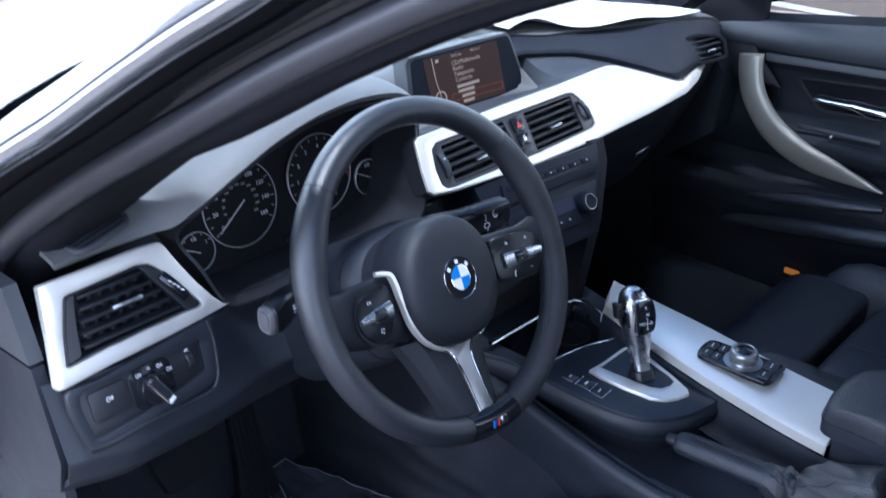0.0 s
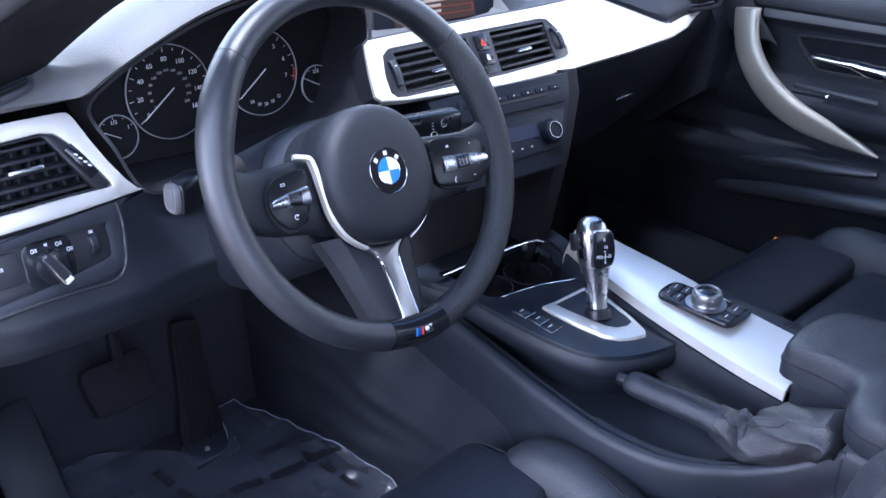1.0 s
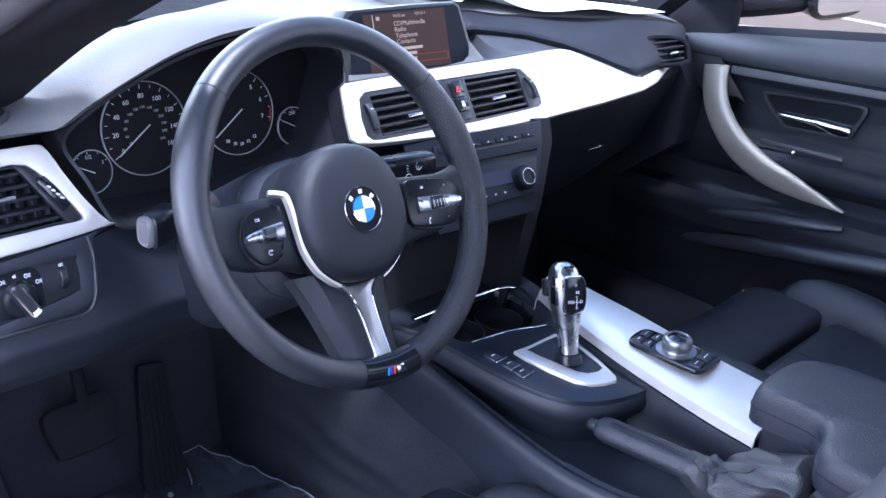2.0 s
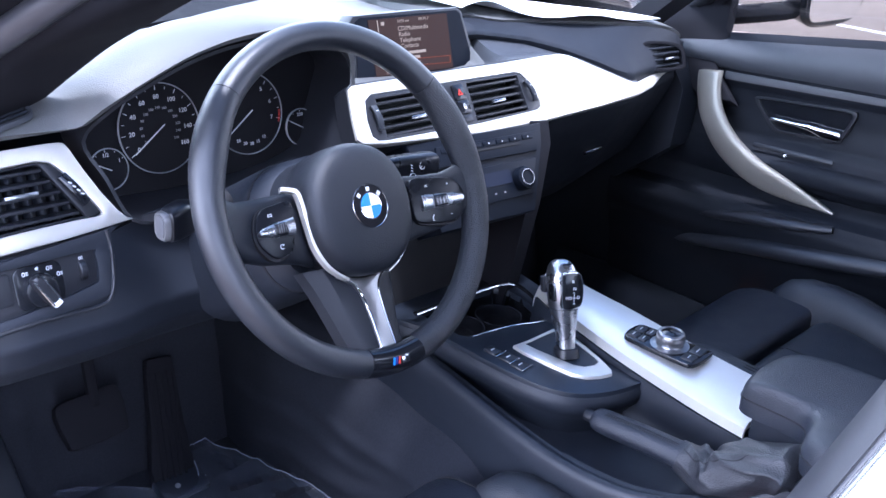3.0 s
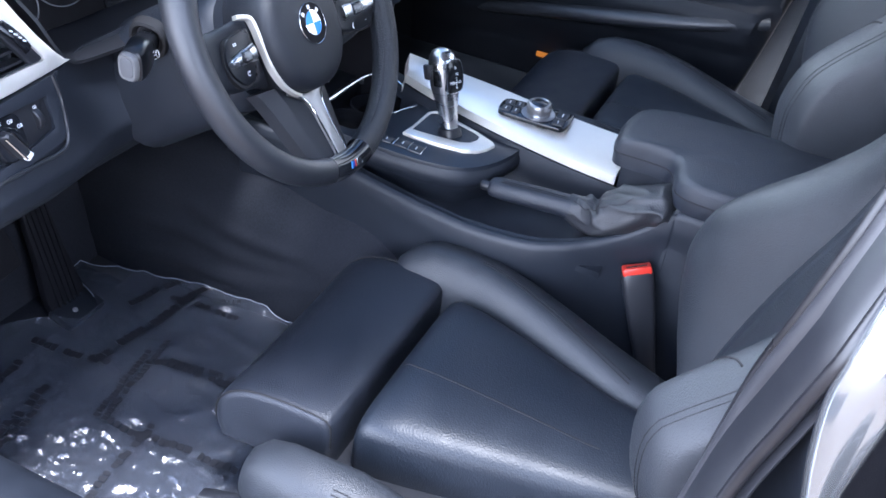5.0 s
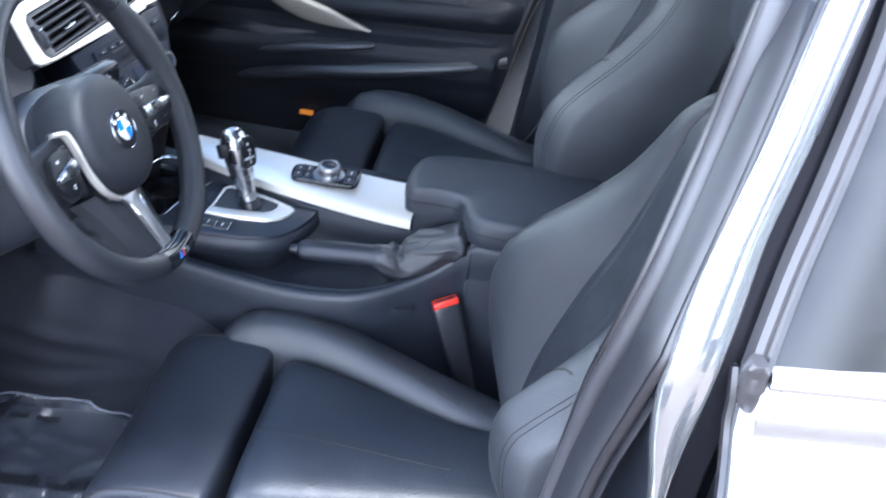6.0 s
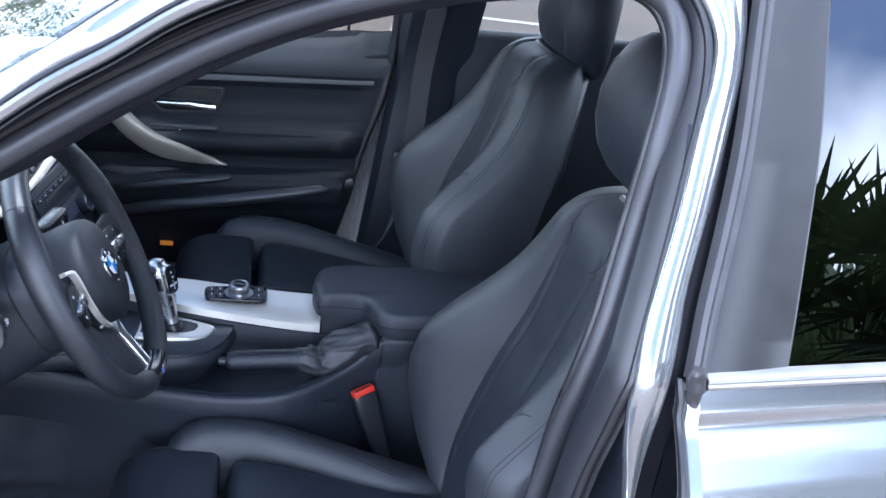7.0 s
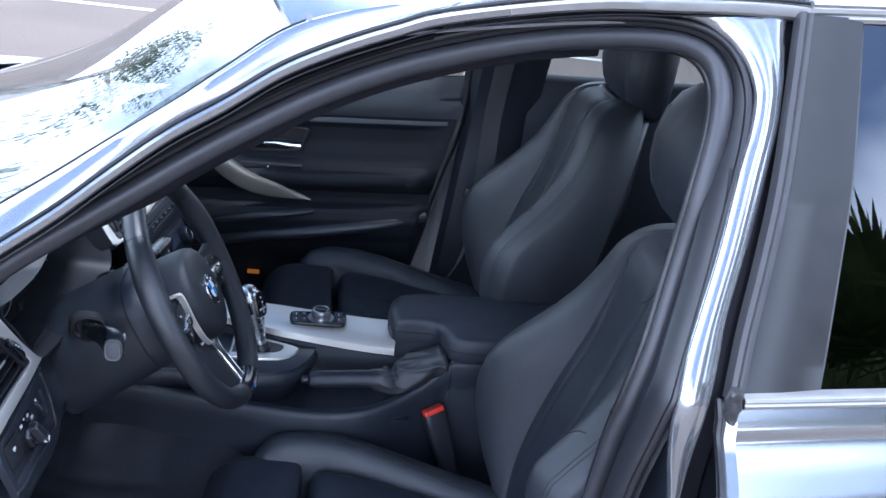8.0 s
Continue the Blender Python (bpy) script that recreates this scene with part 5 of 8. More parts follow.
part("left_dash_end", loft([[V3(-0.764 + dx, y, z) for y, z in ((0.262, 0.897), (0.236, 0.815), (0.33, 0.805), (0.46, 0.82), (0.50, 0.89))] for dx in (-0.004, 0.012)]), DASH, dash, "grey upper dashboard end cap")
part("left_dash_end", loft([[V3(-0.764 + dx, y, z) for y, z in ((0.234, 0.811), (0.212, 0.70), (0.23, 0.65), (0.33, 0.60), (0.45, 0.62), (0.46, 0.815), (0.33, 0.801))] for dx in (-0.004, 0.010)]), LOWER, dash, "black lower dashboard end cap")
dv = axes((-0.6590, 0.2680, 0.9225), (1, 0.12, 0.18), (-0.17, -0.14, 0.975))
lvd = part("demist_vent", slab(rounded(0.076, 0.046, 0.018), 0.006, at(dv, 0, 0, 0.0005), [rounded(0.066, 0.036, 0.013)], 0.002), DASH, dash, "small slotted side demist vent")
# near-black back, coloured as the shaded duct
part("vent_back", slab(rounded(0.068, 0.038, 0.014), 0.002, at(dv, 0, 0, -0.0012)), SEAM, lvd)
for i in range(4):
    part("slat", box(0.064, 0.0024, 0.0035, at(dv, 0, -0.0115 + 0.0077 * i, -0.0005), 0.0008), LOWER, lvd)

# centre and right silver trim
ct = axes((0.0, 0.178, 0.85), (1, 0, 0), (0, -1, 0.7))
K = math.hypot(1, 0.7)
def ct_xy(x, z):
    return (x, (z - 0.85) * K)
ct_out = [ct_xy(*p) for p in ((-0.219, 0.908), (-0.210, 0.912), (-0.12, 0.912), (0.0, 0.912), (0.10, 0.911), (0.20, 0.912), (0.240, 0.911), (0.262, 0.907), (0.285, 0.899), (0.34, 0.879), (0.395, 0.858), (0.412, 0.853), (0.43, 0.8515), (0.484, 0.857), (0.56, 0.8625), (0.630, 0.867),
                              (0.634, 0.862), (0.559, 0.854), (0.489, 0.840), (0.42, 0.832), (0.30, 0.828), (0.201, 0.827), (0.143, 0.826), (0.0, 0.829), (-0.10, 0.835), (-0.19, 0.841), (-0.226, 0.846), (-0.233, 0.852), (-0.229, 0.875))]
vent_o = [(-0.205, 0.003), (-0.204, 0.025), (-0.196, 0.052), (-0.184, 0.059), (-0.041, 0.058), (0.115, 0.056), (0.128, 0.053), (0.138, 0.040), (0.150, 0.004), (0.149, -0.004), (0.140, -0.008), (0.115, -0.009), (-0.004, -0.010), (-0.181, -0.006), (-0.198, -0.004)]
def bend(bm):
    """Curves the passenger end of the trim away towards the door."""
    for v in bm.verts:
        k = max(0, v.co.x - 0.42) / 0.21
        v.co.y += 0.046 * k ** 1.2
        v.co.z -= 0.020 * k
    return bm
# added dark sheet: darkens the silver trim's end face beside the binnacle
trim_side = [ct @ V3(x - 0.0015, y, 0) for x, y in [ct_xy(*p) for p in ((-0.209, 0.913), (-0.220, 0.908), (-0.230, 0.875), (-0.2345, 0.852), (-0.227, 0.845))]]
part("trim_end_cover", ribbon([[p + (ct.to_3x3() @ V3(0, 0, h)) for p in trim_side] for h in (-0.001, -0.008, -0.016, -0.030)]), SATIN, dash, "dark sheet added over the bright end of the silver trim", thick=0.001)
part("centre_silver_trim", bend(slab(ct_out, 0.014, ct, [vent_o], 0.003)), SILVER, dash, "broad satin silver trim across the centre and passenger side")
part("vent_bezel", slab([(x * 0.995, y) for x, y in vent_o], 0.030, at(ct, 0, 0, -0.002), [[(-0.177, 0.053), (-0.045, 0.0525), (-0.039, -0.004), (-0.179, -0.002)], [(0.004, 0.053), (0.120, 0.051), (0.118, -0.006), (0.000, -0.006)]], 0.001), SATIN, dash, "black vent surround")
for nm, xa, xb, sk in (("centre_vent", -0.178, -0.042, 0.0), ("centre_vent", 0.002, 0.119, 0.0)):
    # near-black back puts the duct's shade into the colour
    cv = part(nm, box(xb - xa + 0.012, 0.062, 0.003, at(ct, (xa + xb) / 2, 0.026, -0.030), 0), SEAM, dash, "black centre air vent")
    for i in range(5):
        y = 0.002 + 0.0115 * i
        part("slat", box(xb - xa - 0.002, 0.004, 0.016, at(ct, (xa + xb) / 2 - sk * (i - 2) * 0.3, y, -0.011) @ pose(0, 0, 0, 20), 0.001), SATIN, cv)
    part("slider", box(0.028, 0.005, 0.010, at(ct, xa + (xb - xa) * 0.46, 0.0165, -0.001), 0.0015), SHADOW_CHROME, cv, "bright metal slider")
for x0, y0, t in ((-0.1885, 0.026, 2), (0.1345, 0.022, 12)):
    tw = part("vent_wheel", loft([ring(at(ct, x0, y0, 0.001, t) @ V3(0, 0.017 * s, 0.004 * (1 - s * s)), ct.to_3x3() @ V3(0.005, 0, 0), ct.to_3x3() @ V3(0, 0, 0.003), 3, 10) for s in (-1, -0.6, 0, 0.6, 1)]), LOWER, dash, "black ribbed thumb wheel")
    part("wheel_marks", join(*[bar(0.004, 0.0016, at(ct, x0, y0, 0.0065, t) @ pose(0, 0.008 - 0.005 * i, 0)) for i in range(4)]), INK, tw)
hb = part("hazard_button", slab(rounded(0.022, 0.024, 0.003), 0.005, at(ct, -0.021, 0.0405, 0.003), (), 0.001), GLOSS, dash, "black hazard light button")
part("red_triangle", slab([(-0.005, -0.004), (0.005, -0.004), (0.0, 0.005)], 0.0006, at(ct, -0.021, 0.0395, 0.0036), [[(-0.0025, -0.0025), (0.0025, -0.0025), (0, 0.002)]]), RED, hb, "red warning triangle")
lb = part("lock_button", slab(rounded(0.022, 0.020, 0.003), 0.005, at(ct, -0.021, 0.0175, 0.003), (), 0.001), GLOSS, dash, "black central locking button")
part("lock_symbol", join(bar(0.005, 0.004, at(ct, -0.021, 0.016, 0.0036)), tube([at(ct, -0.021 + 0.002 * math.cos(a), 0.0185 + 0.003 * math.sin(a), 0.0036) @ V3(0, 0, 0) for a in [math.pi * i / 6 for i in range(7)]], 0.0005, 5)), INK, lb, "white lock symbol")
part("blank_button", slab(rounded(0.020, 0.010, 0.002), 0.004, at(ct, -0.022, 0.000, 0.002), (), 0.001), SATIN, dash)

# pads above and below the trim, towards the passenger
CREASE = [(0.090, 0.330, 0.925), (0.13, 0.312, 0.932), (0.18, 0.302, 0.926), (0.234, 0.285, 0.918), (0.285, 0.250, 0.904), (0.344, 0.208, 0.880), (0.38, 0.193, 0.864), (0.419, 0.182, 0.852), (0.48, 0.194, 0.850), (0.56, 0.208, 0.846), (0.640, 0.226, 0.842), (0.668, 0.245, 0.842)]
def pad_face(u, v):
    x = 0.095 + 0.573 * u
    low, top = V3(x, *along(CREASE, x)), V3(x, *along(FRONT, max(x, 0.112)))
    p = low.lerp(top, v)
    k = math.sin(math.pi * v) ** 0.8
    d = (top - low).length
    return p + V3(0, -0.03 * d * k, 0.02 * d * k) + V3(0, 0.010 * max(0, 0.12 - v) / 0.12, -0.004 * max(0, 0.12 - v) / 0.12)
part("passenger_pad", grid(pad_face, 60, 18), PAD, dash, "smooth black pad above the trim", thick=0.004)
def wedge(u, v):
    x = -0.200 + 0.63 * u
    z = along([(-0.3, 0.909), (0.235, 0.908), (0.285, 0.896), (0.34, 0.876), (0.412, 0.850), (0.5, 0.85)], x)[0]
    y = 0.178 + 0.7 * (z - 0.85) + 0.004
    back = V3(x, *along(CREASE, max(x, 0.13))) + V3(0, 0.008, -0.008)
    if x < 0.13:
        back = V3(x, 0.345, 0.889)
    p = V3(x, y, z).lerp(back, v)
    return p - V3(0, 0, 0.10 * (back.y - y) * math.sin(math.pi * v))
part("shelf_behind_trim", grid(wedge, 50, 10), DASH, dash, "narrow hollow between trim and pad", thick=0.004)
def glove(u, v):
    prof = [(0.172, 0.832), (0.168, 0.815), (0.176, 0.790), (0.192, 0.755), (0.214, 0.71), (0.245, 0.65), (0.30, 0.60), (0.38, 0.575), (0.60, 0.57)]
    i = v * (len(prof) - 1)
    a, b = prof[int(i)], prof[min(int(i) + 1, len(prof) - 1)]
    s = i - int(i)
    x = 0.145 + 0.57 * u
    return V3(x, a[0] + (b[0] - a[0]) * s + 0.055 * max(0, x - 0.40) / 0.23 + 0.010, a[1] + (b[1] - a[1]) * s + 0.006 * u)
gb = part("glove_box", grid(glove, 30, 40), GLOVE, dash, "black glove box and lower passenger dashboard", thick=0.006)
part("glove_latch", box(0.055, 0.006, 0.008, pose(0.369, 0.2145, 0.723, 20, 0, 4), 0.002), SHADOW_CHROME, gb, "slim bright glove box latch")
rv = axes((0.536, 0.203, 0.878), (0.93, 0.34, -0.06), (-0.36, -0.92, 0.20))
rvb = part("right_vent", slab(smooth_outline([(-0.050, 0.030), (0.0, 0.030), (0.042, 0.016), (0.048, -0.012), (0.040, -0.026), (-0.036, -0.022), (-0.044, -0.010)], 4), 0.02, at(rv, 0, 0, 0.006), [smooth_outline([(-0.042, 0.024), (0.0, 0.024), (0.034, 0.012), (0.040, -0.010), (0.034, -0.020), (-0.030, -0.016), (-0.037, -0.008)], 4)], 0.002), MATT_TRIM, dash, "black passenger side air vent")
# near-black sheet coloured as the shade inside the vent
part("vent_back", slab(rounded(0.084, 0.05, 0.012), 0.002, at(rv, 0, 0, -0.010)), SEAM, rvb)
for i in range(4):
    part("slat", box(0.070, 0.0035, 0.010, at(rv, 0, -0.014 + 0.011 * i, 0.0) @ pose(0, 0, 0, 15), 0.001), LOWER, rvb)
part("slider", box(0.020, 0.006, 0.008, at(rv, 0.008, -0.003, 0.006), 0.0015), SHADOW_CHROME, rvb, "bright metal slider")
part("right_dash_end", loft([[V3(0.655 + dx, y, z) for y, z in ((0.27, 0.878), (0.245, 0.842), (0.215, 0.80), (0.22, 0.68), (0.34, 0.58), (0.50, 0.62), (0.52, 0.90))] for dx in (0.0, 0.07)]), LOWER, dash, "black dashboard end cap")

# centre display
dm = axes((-0.008, 0.308, 0.933), (0.218, -0.026, -0.001), (-0.11, -1, 0.22))
sc = thing("centre_display", (0, 0.32, 0.89), "free-standing black centre display showing a brown menu", "display")
shell_o = [(-0.124, -0.064), (-0.120, 0.036), (-0.112, 0.045), (0.0, 0.049), (0.084, 0.0495), (0.093, 0.043), (0.128, -0.064)]
part("display_housing", slab(shell_o, 0.030, at(dm, 0, 0, 0.002), (), 0.004), SATIN, sc, "slim black housing")
part("display_bezel", slab([(-0.114, -0.060), (-0.111, 0.036), (-0.104, 0.041), (0.080, 0.045), (0.087, 0.040), (0.117, -0.060)], 0.002, at(dm, 0, 0, 0.0035)), PANEL_BLACK, sc, "gloss black bezel")
part("display_panel", slab([(-0.080, -0.0446), (-0.0897, 0.0373), (0.0592, 0.0413), (0.0676, -0.0415)], 0.001, at(dm, 0, 0, 0.0045)), DISPLAY, sc, "lit brown menu screen")
for s, y in (("CD/Multimedia", 0.0223), ("Radio", 0.0141), ("Telephone", 0.0052), ("Contacts", -0.0033)):
    part("menu_line", letters(s, 0.0094, at(dm, -0.0369 + 0.16 * (0.0223 - y), y, 0.0050, 1.5), 0.0001, "LEFT"), DISPLAY_TEXT, sc, "pale menu lettering")
for w, x, y in ((0.045, -0.008, -0.0128), (0.032, -0.013, -0.0205), (0.026, -0.010, -0.0285), (0.022, -0.010, -0.037)):
    part("menu_line", bar(w, 0.0042, at(dm, x, y, 0.005, 1.5), 0.0002), DISPLAY_TEXT, sc, "pale menu lettering")
for s, x, y in (("10:55 am", -0.0262, 0.0336), ("FM 91.7", 0.013, 0.0352)):
    part("menu_line", letters(s, 0.006, at(dm, x, y, 0.005, 1.5), 0.0001), DISPLAY_TEXT, sc, "small pale lettering")
part("menu_symbol", bar(0.006, 0.005, at(dm, -0.064, 0.031, 0.005), 0.0002), DISPLAY_TEXT, sc)
part("menu_curve", tube(spline([at(dm, -0.0736, 0.036, 0.005) @ V3(0, 0, 0), at(dm, -0.070, 0.005, 0.005) @ V3(0, 0, 0), at(dm, -0.064, -0.02, 0.005) @ V3(0, 0, 0), at(dm, -0.060, -0.042, 0.005) @ V3(0, 0, 0)], 6), 0.0007, 6), DISPLAY_TEXT, sc, "pale curved menu line")
part("menu_wheel", hoop([(0.011, 0), (0.0112, 0.0004), (0.009, 0.0005), (0.0088, 0.0)], 28, at(dm, -0.064, -0.024, 0.0048)), DISPLAY_TEXT, sc, "pale round menu symbol")
part("menu_highlight", slab(rounded(0.106, 0.0115, 0.001), 0.0003, at(dm, 0.010, -0.0280, 0.0051), [rounded(0.102, 0.009, 0.001)]), DISPLAY_BAR, sc, "orange highlight frame")

# centre stack
st = axes((0.02, 0.142, 0.815), (1, -0.11, 0), (-0.1, -0.85, 0.52))
stack = part("centre_console_panel", slab([(-0.17, 0.022), (0.090, 0.022), (0.082, -0.01), (0.032, -0.108), (-0.15, -0.108)], 0.06, at(st, 0, 0, -0.002), (), 0.004), PANEL_BLACK, dash, "black centre control panel")
rad = part("radio", slab([(-0.125, 0.010), (0.074, 0.0095), (0.062, -0.020), (-0.130, -0.019)], 0.006, at(st, 0, 0, 0.003), (), 0.001), PANEL_BLACK, stack, "black radio panel")
part("disc_slot", box(0.12, 0.003, 0.002, at(st, -0.03, -0.0045, 0.0035), 0), SEAM, rad)
for i in range(7):
    part("preset_button", slab(rounded(0.022, 0.007, 0.001), 0.002, at(st, -0.108 + 0.0262 * i, 0.003, 0.0045), (), 0.0005), PANEL_BLACK, rad)
for i in range(7):
    part("button_mark", bar(0.0013, 0.0020, at(st, -0.108 + 0.0262 * i, 0.003, 0.0047), 0.0003), DIAL_INK, rad)
clim = part("climate_panel", slab([(-0.135, -0.030), (0.056, -0.030), (0.034, -0.082), (-0.140, -0.084)], 0.006, at(st, 0, 0, 0.003), (), 0.001), PANEL_BLACK, stack, "black climate control panel")
part("climate_display", slab(rounded(0.060, 0.020, 0.002), 0.002, at(st, -0.034, -0.050, 0.0045)), LCD, clim, "small dark blue display")
for x in (0.0165, -0.108):
    kn = part("climate_knob", lathe([(0.0175, 0), (0.0175, 0.009), (0.0158, 0.013), (0.012, 0.0145), (0.011, 0.013), (0.0, 0.013)], 32, at(st, x, -0.0575, 0.003)), PANEL_BLACK, clim, "round temperature knob")
    part("knob_ring", hoop([(0.0125, 0.0138), (0.0122, 0.0152), (0.0108, 0.0152), (0.0104, 0.0142)], 32, at(st, x, -0.0575, 0.003)), SHADOW_CHROME, kn, "bright knob ring")
for i in range(4):
    part("climate_mark", bar(0.0036, 0.0024, at(st, -0.077 + 0.018 * i, -0.0715, 0.004), 0.0003), FAINT_INK, clim, "small pale climate symbol")
part("side_panel", loft([[V3(*p) for p in r] for r in (
    ((0.108, 0.150, 0.832), (0.150, 0.160, 0.826), (0.160, 0.27, 0.82), (0.108, 0.27, 0.82)), ((0.098, 0.132, 0.80), (0.140, 0.142, 0.795), (0.150, 0.26, 0.78), (0.10, 0.26, 0.78)),
    ((0.052, 0.106, 0.722), (0.094, 0.114, 0.715), (0.140, 0.25, 0.70), (0.06, 0.25, 0.70)), ((0.050, 0.118, 0.62), (0.090, 0.126, 0.62), (0.14, 0.25, 0.60), (0.06, 0.25, 0.60)), ((0.052, 0.14, 0.50), (0.092, 0.145, 0.50), (0.13, 0.25, 0.48), (0.06, 0.25, 0.48)))]), MATT_TRIM, stack, "smooth black side panel")
# near-black block stands in for the shade inside the cubby
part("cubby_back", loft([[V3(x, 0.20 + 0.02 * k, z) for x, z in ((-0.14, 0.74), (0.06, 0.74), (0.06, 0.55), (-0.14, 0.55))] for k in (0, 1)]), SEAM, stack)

# paper sheet on the dashboard top
def sheet(u, v):
    # a loosely curled sheet over the passenger side of the pad
    x = 0.120 + (0.425 - 0.03 * v) * u - 0.05 * v
    fy, fz = along(FRONT, max(x, 0.125))
    y = fy - 0.010 + (0.26 - 0.04 * u) * v + 0.006 * math.sin(9 * u) * (1 - v)
    lift = 0.012 + 0.010 * math.exp(-((u - 0.12) / 0.10) ** 2) * (1 - 0.5 * v) + 0.004 * math.sin(13 * u + 3 * v) * (1 - v) + 0.012 * (1 - u) * v
    fz = max(fz, along(CREST, max(x, 0.125))[0] - 0.006 * v)
    return V3(x, y, fz + lift - 0.004 * v * v)
paper = part("paper_sheet", grid(sheet, 40, 24), PAPER, None, thick=0.0008)
tagged(paper, "curled white paper sheet lying on the dashboard top", "paper")


# ---- steering wheel ----
WC, TILT = V3(-0.371, 0.025, 0.850), radians(28)
wn_axis = V3(0, -math.cos(TILT), math.sin(TILT))
wm0 = axes(WC, (1, 0, 0), wn_axis)
wm = wm0 @ pose(0, 0, 0, 0, 0, -4.5)
wr = wm.to_3x3()
wheel = thing("steering_wheel", tuple(WC), "black leather three-spoke steering wheel with silver trim", "steering wheel")
RR = 0.1845


def rim_arc(a0, a1, n, grow=0.0):
    rings = []
    for i in range(n + 1):
        a = radians(a0 + (a1 - a0) * i / n)
        c = V3(math.cos(a), math.sin(a), 0)
        thumb = math.exp(-((math.degrees(a) % 360 - 22) / 13) ** 2) + math.exp(-((math.degrees(a) % 360 - 158) / 13) ** 2)
        r = 0.0162 + 0.0022 * thumb + grow
        rings.append(ring(wm @ (c * (RR - 0.0015 * thumb)), wr @ (c * r), wr @ V3(0, 0, r * 1.08), 2.1, 20))
    return loft(rings)


part("rim_top", rim_arc(42, 138, 40), RIM_SMOOTH, wheel, "smooth black leather rim")
part("rim_grip", rim_arc(-78.3, 41.7, 46), RIM_GRIP, wheel, "perforated black leather grip")
part("rim_grip", rim_arc(138.3, 258.3, 46), RIM_SMOOTH, wheel, "black leather grip")
part("rim_badge_section", rim_arc(-101.5, -78.5, 12, 0.0004), GLOSS, wheel, "black plastic section at the bottom of the rim")
for a in (42, 138, -78.4, -101.6):
    part("rim_seam", rim_arc(a - 0.25, a + 0.25, 1, -0.0006), SEAM, wheel)
for k, (dx, m_) in enumerate(((-0.0095, BLUE), (-0.0055, mat("dark_blue_enamel", (0.02, 0.03, 0.25), 0.3)), (-0.0015, RED))):
    part("badge_stripe", box(0.0026, 0.0085, 0.001, wm @ pose(dx, -RR - 0.001, 0.0178, 0, 0, -18), 0.0003), m_, wheel, "slanted coloured badge stripe")
part("badge_mark", box(0.011, 0.009, 0.001, wm @ pose(0.0075, -RR - 0.001, 0.0178), 0.0005), SHADOW_CHROME, wheel, "plain bright badge block")
stitches = []
for i in range(34):
    a = radians(-66 + 62 * i / 33)
    c = V3(math.cos(a), math.sin(a), 0)
    p = wm @ (c * (RR - 0.0145) + V3(0, 0, 0.0085))
    d = wr @ V3(-math.sin(a), math.cos(a), 0.25)
    stitches.append(tube([p - d * 0.0016, p + d * 0.0016], 0.0005, 5))
part("stitching", join(*stitches), SEAM, wheel, "inner stitching of the grip")
HC = V3(0, -0.013, 0)
hub = part("airbag_cover", loft([ring(wm @ (HC + V3(0, dy, n)), wr @ V3(w, 0, 0), wr @ V3(0, h, 0), 2.2, 48) for n, w, h, dy in ((-0.060, 0.060, 0.066, 0.003), (-0.045, 0.066, 0.071, 0.002), (-0.025, 0.0695, 0.0735, 0.001), (-0.008, 0.0715, 0.0745, 0), (0.002, 0.0712, 0.0742, 0), (0.009, 0.0690, 0.0720, 0), (0.014, 0.0645, 0.0675, 0), (0.0172, 0.058, 0.061, 0), (0.0190, 0.048, 0.050, 0), (0.0202, 0.034, 0.035, 0), (0.0207, 0.024, 0.024, 0), (0.0208, 0.006, 0.006, 0))]), AIRBAG, wheel, "round black airbag cover")
em = at(wm, HC.x, HC.y, 0.0208)
part("emblem_ring", hoop([(0.0245, -0.001), (0.0245, 0.0016), (0.0240, 0.0022), (0.0234, 0.0016)], 48, em), SHADOW_CHROME, hub, "thin chrome emblem edge")
part("emblem_border", lathe([(0.0236, 0), (0.0234, 0.0016), (0.0148, 0.0020), (0.001, 0.0018)], 48, em), DIAL, hub, "gloss black emblem border")
part("emblem_inner_ring", hoop([(0.0150, 0.0016), (0.0150, 0.0024), (0.0142, 0.0026), (0.0138, 0.0018)], 40, em), CHROME, hub)
for q in range(4):
    pts = [(0, 0)] + [(0.0142 * math.cos(radians(90 * q + 90 * i / 10)), 0.0142 * math.sin(radians(90 * q + 90 * i / 10))) for i in range(11)]
    part("emblem_quarter", slab(pts, 0.0005, at(em, 0, 0, 0.0025)), WHITE if q in (0, 2) else BLUE, hub, "white quarter" if q in (0, 2) else "blue quarter")
part("emblem_marks", join(*[bar(0.0045, 0.0045, em @ pose(0.0187 * math.sin(radians(a)), 0.0187 * math.cos(radians(a)), 0.0019, 0, 0, -a), 0.0006) for a in (-48, 0, 48)]), INK, hub, "three pale plain marks on the border")

PADS = {-1: [(-0.0865, 0.0075), (-0.105, 0.0065), (-0.124, 0.0025), (-0.134, -0.010), (-0.1365, -0.024), (-0.1315, -0.037), (-0.117, -0.0495), (-0.0965, -0.046), (-0.0885, -0.030), (-0.0845, -0.006)],
        1: [(0.0850, 0.0095), (0.1117, 0.0105), (0.146, 0.0062), (0.163, -0.005), (0.1655, -0.0190), (0.157, -0.0345), (0.1415, -0.0460), (0.0985, -0.0430), (0.0835, -0.036), (0.0815, -0.012)]}
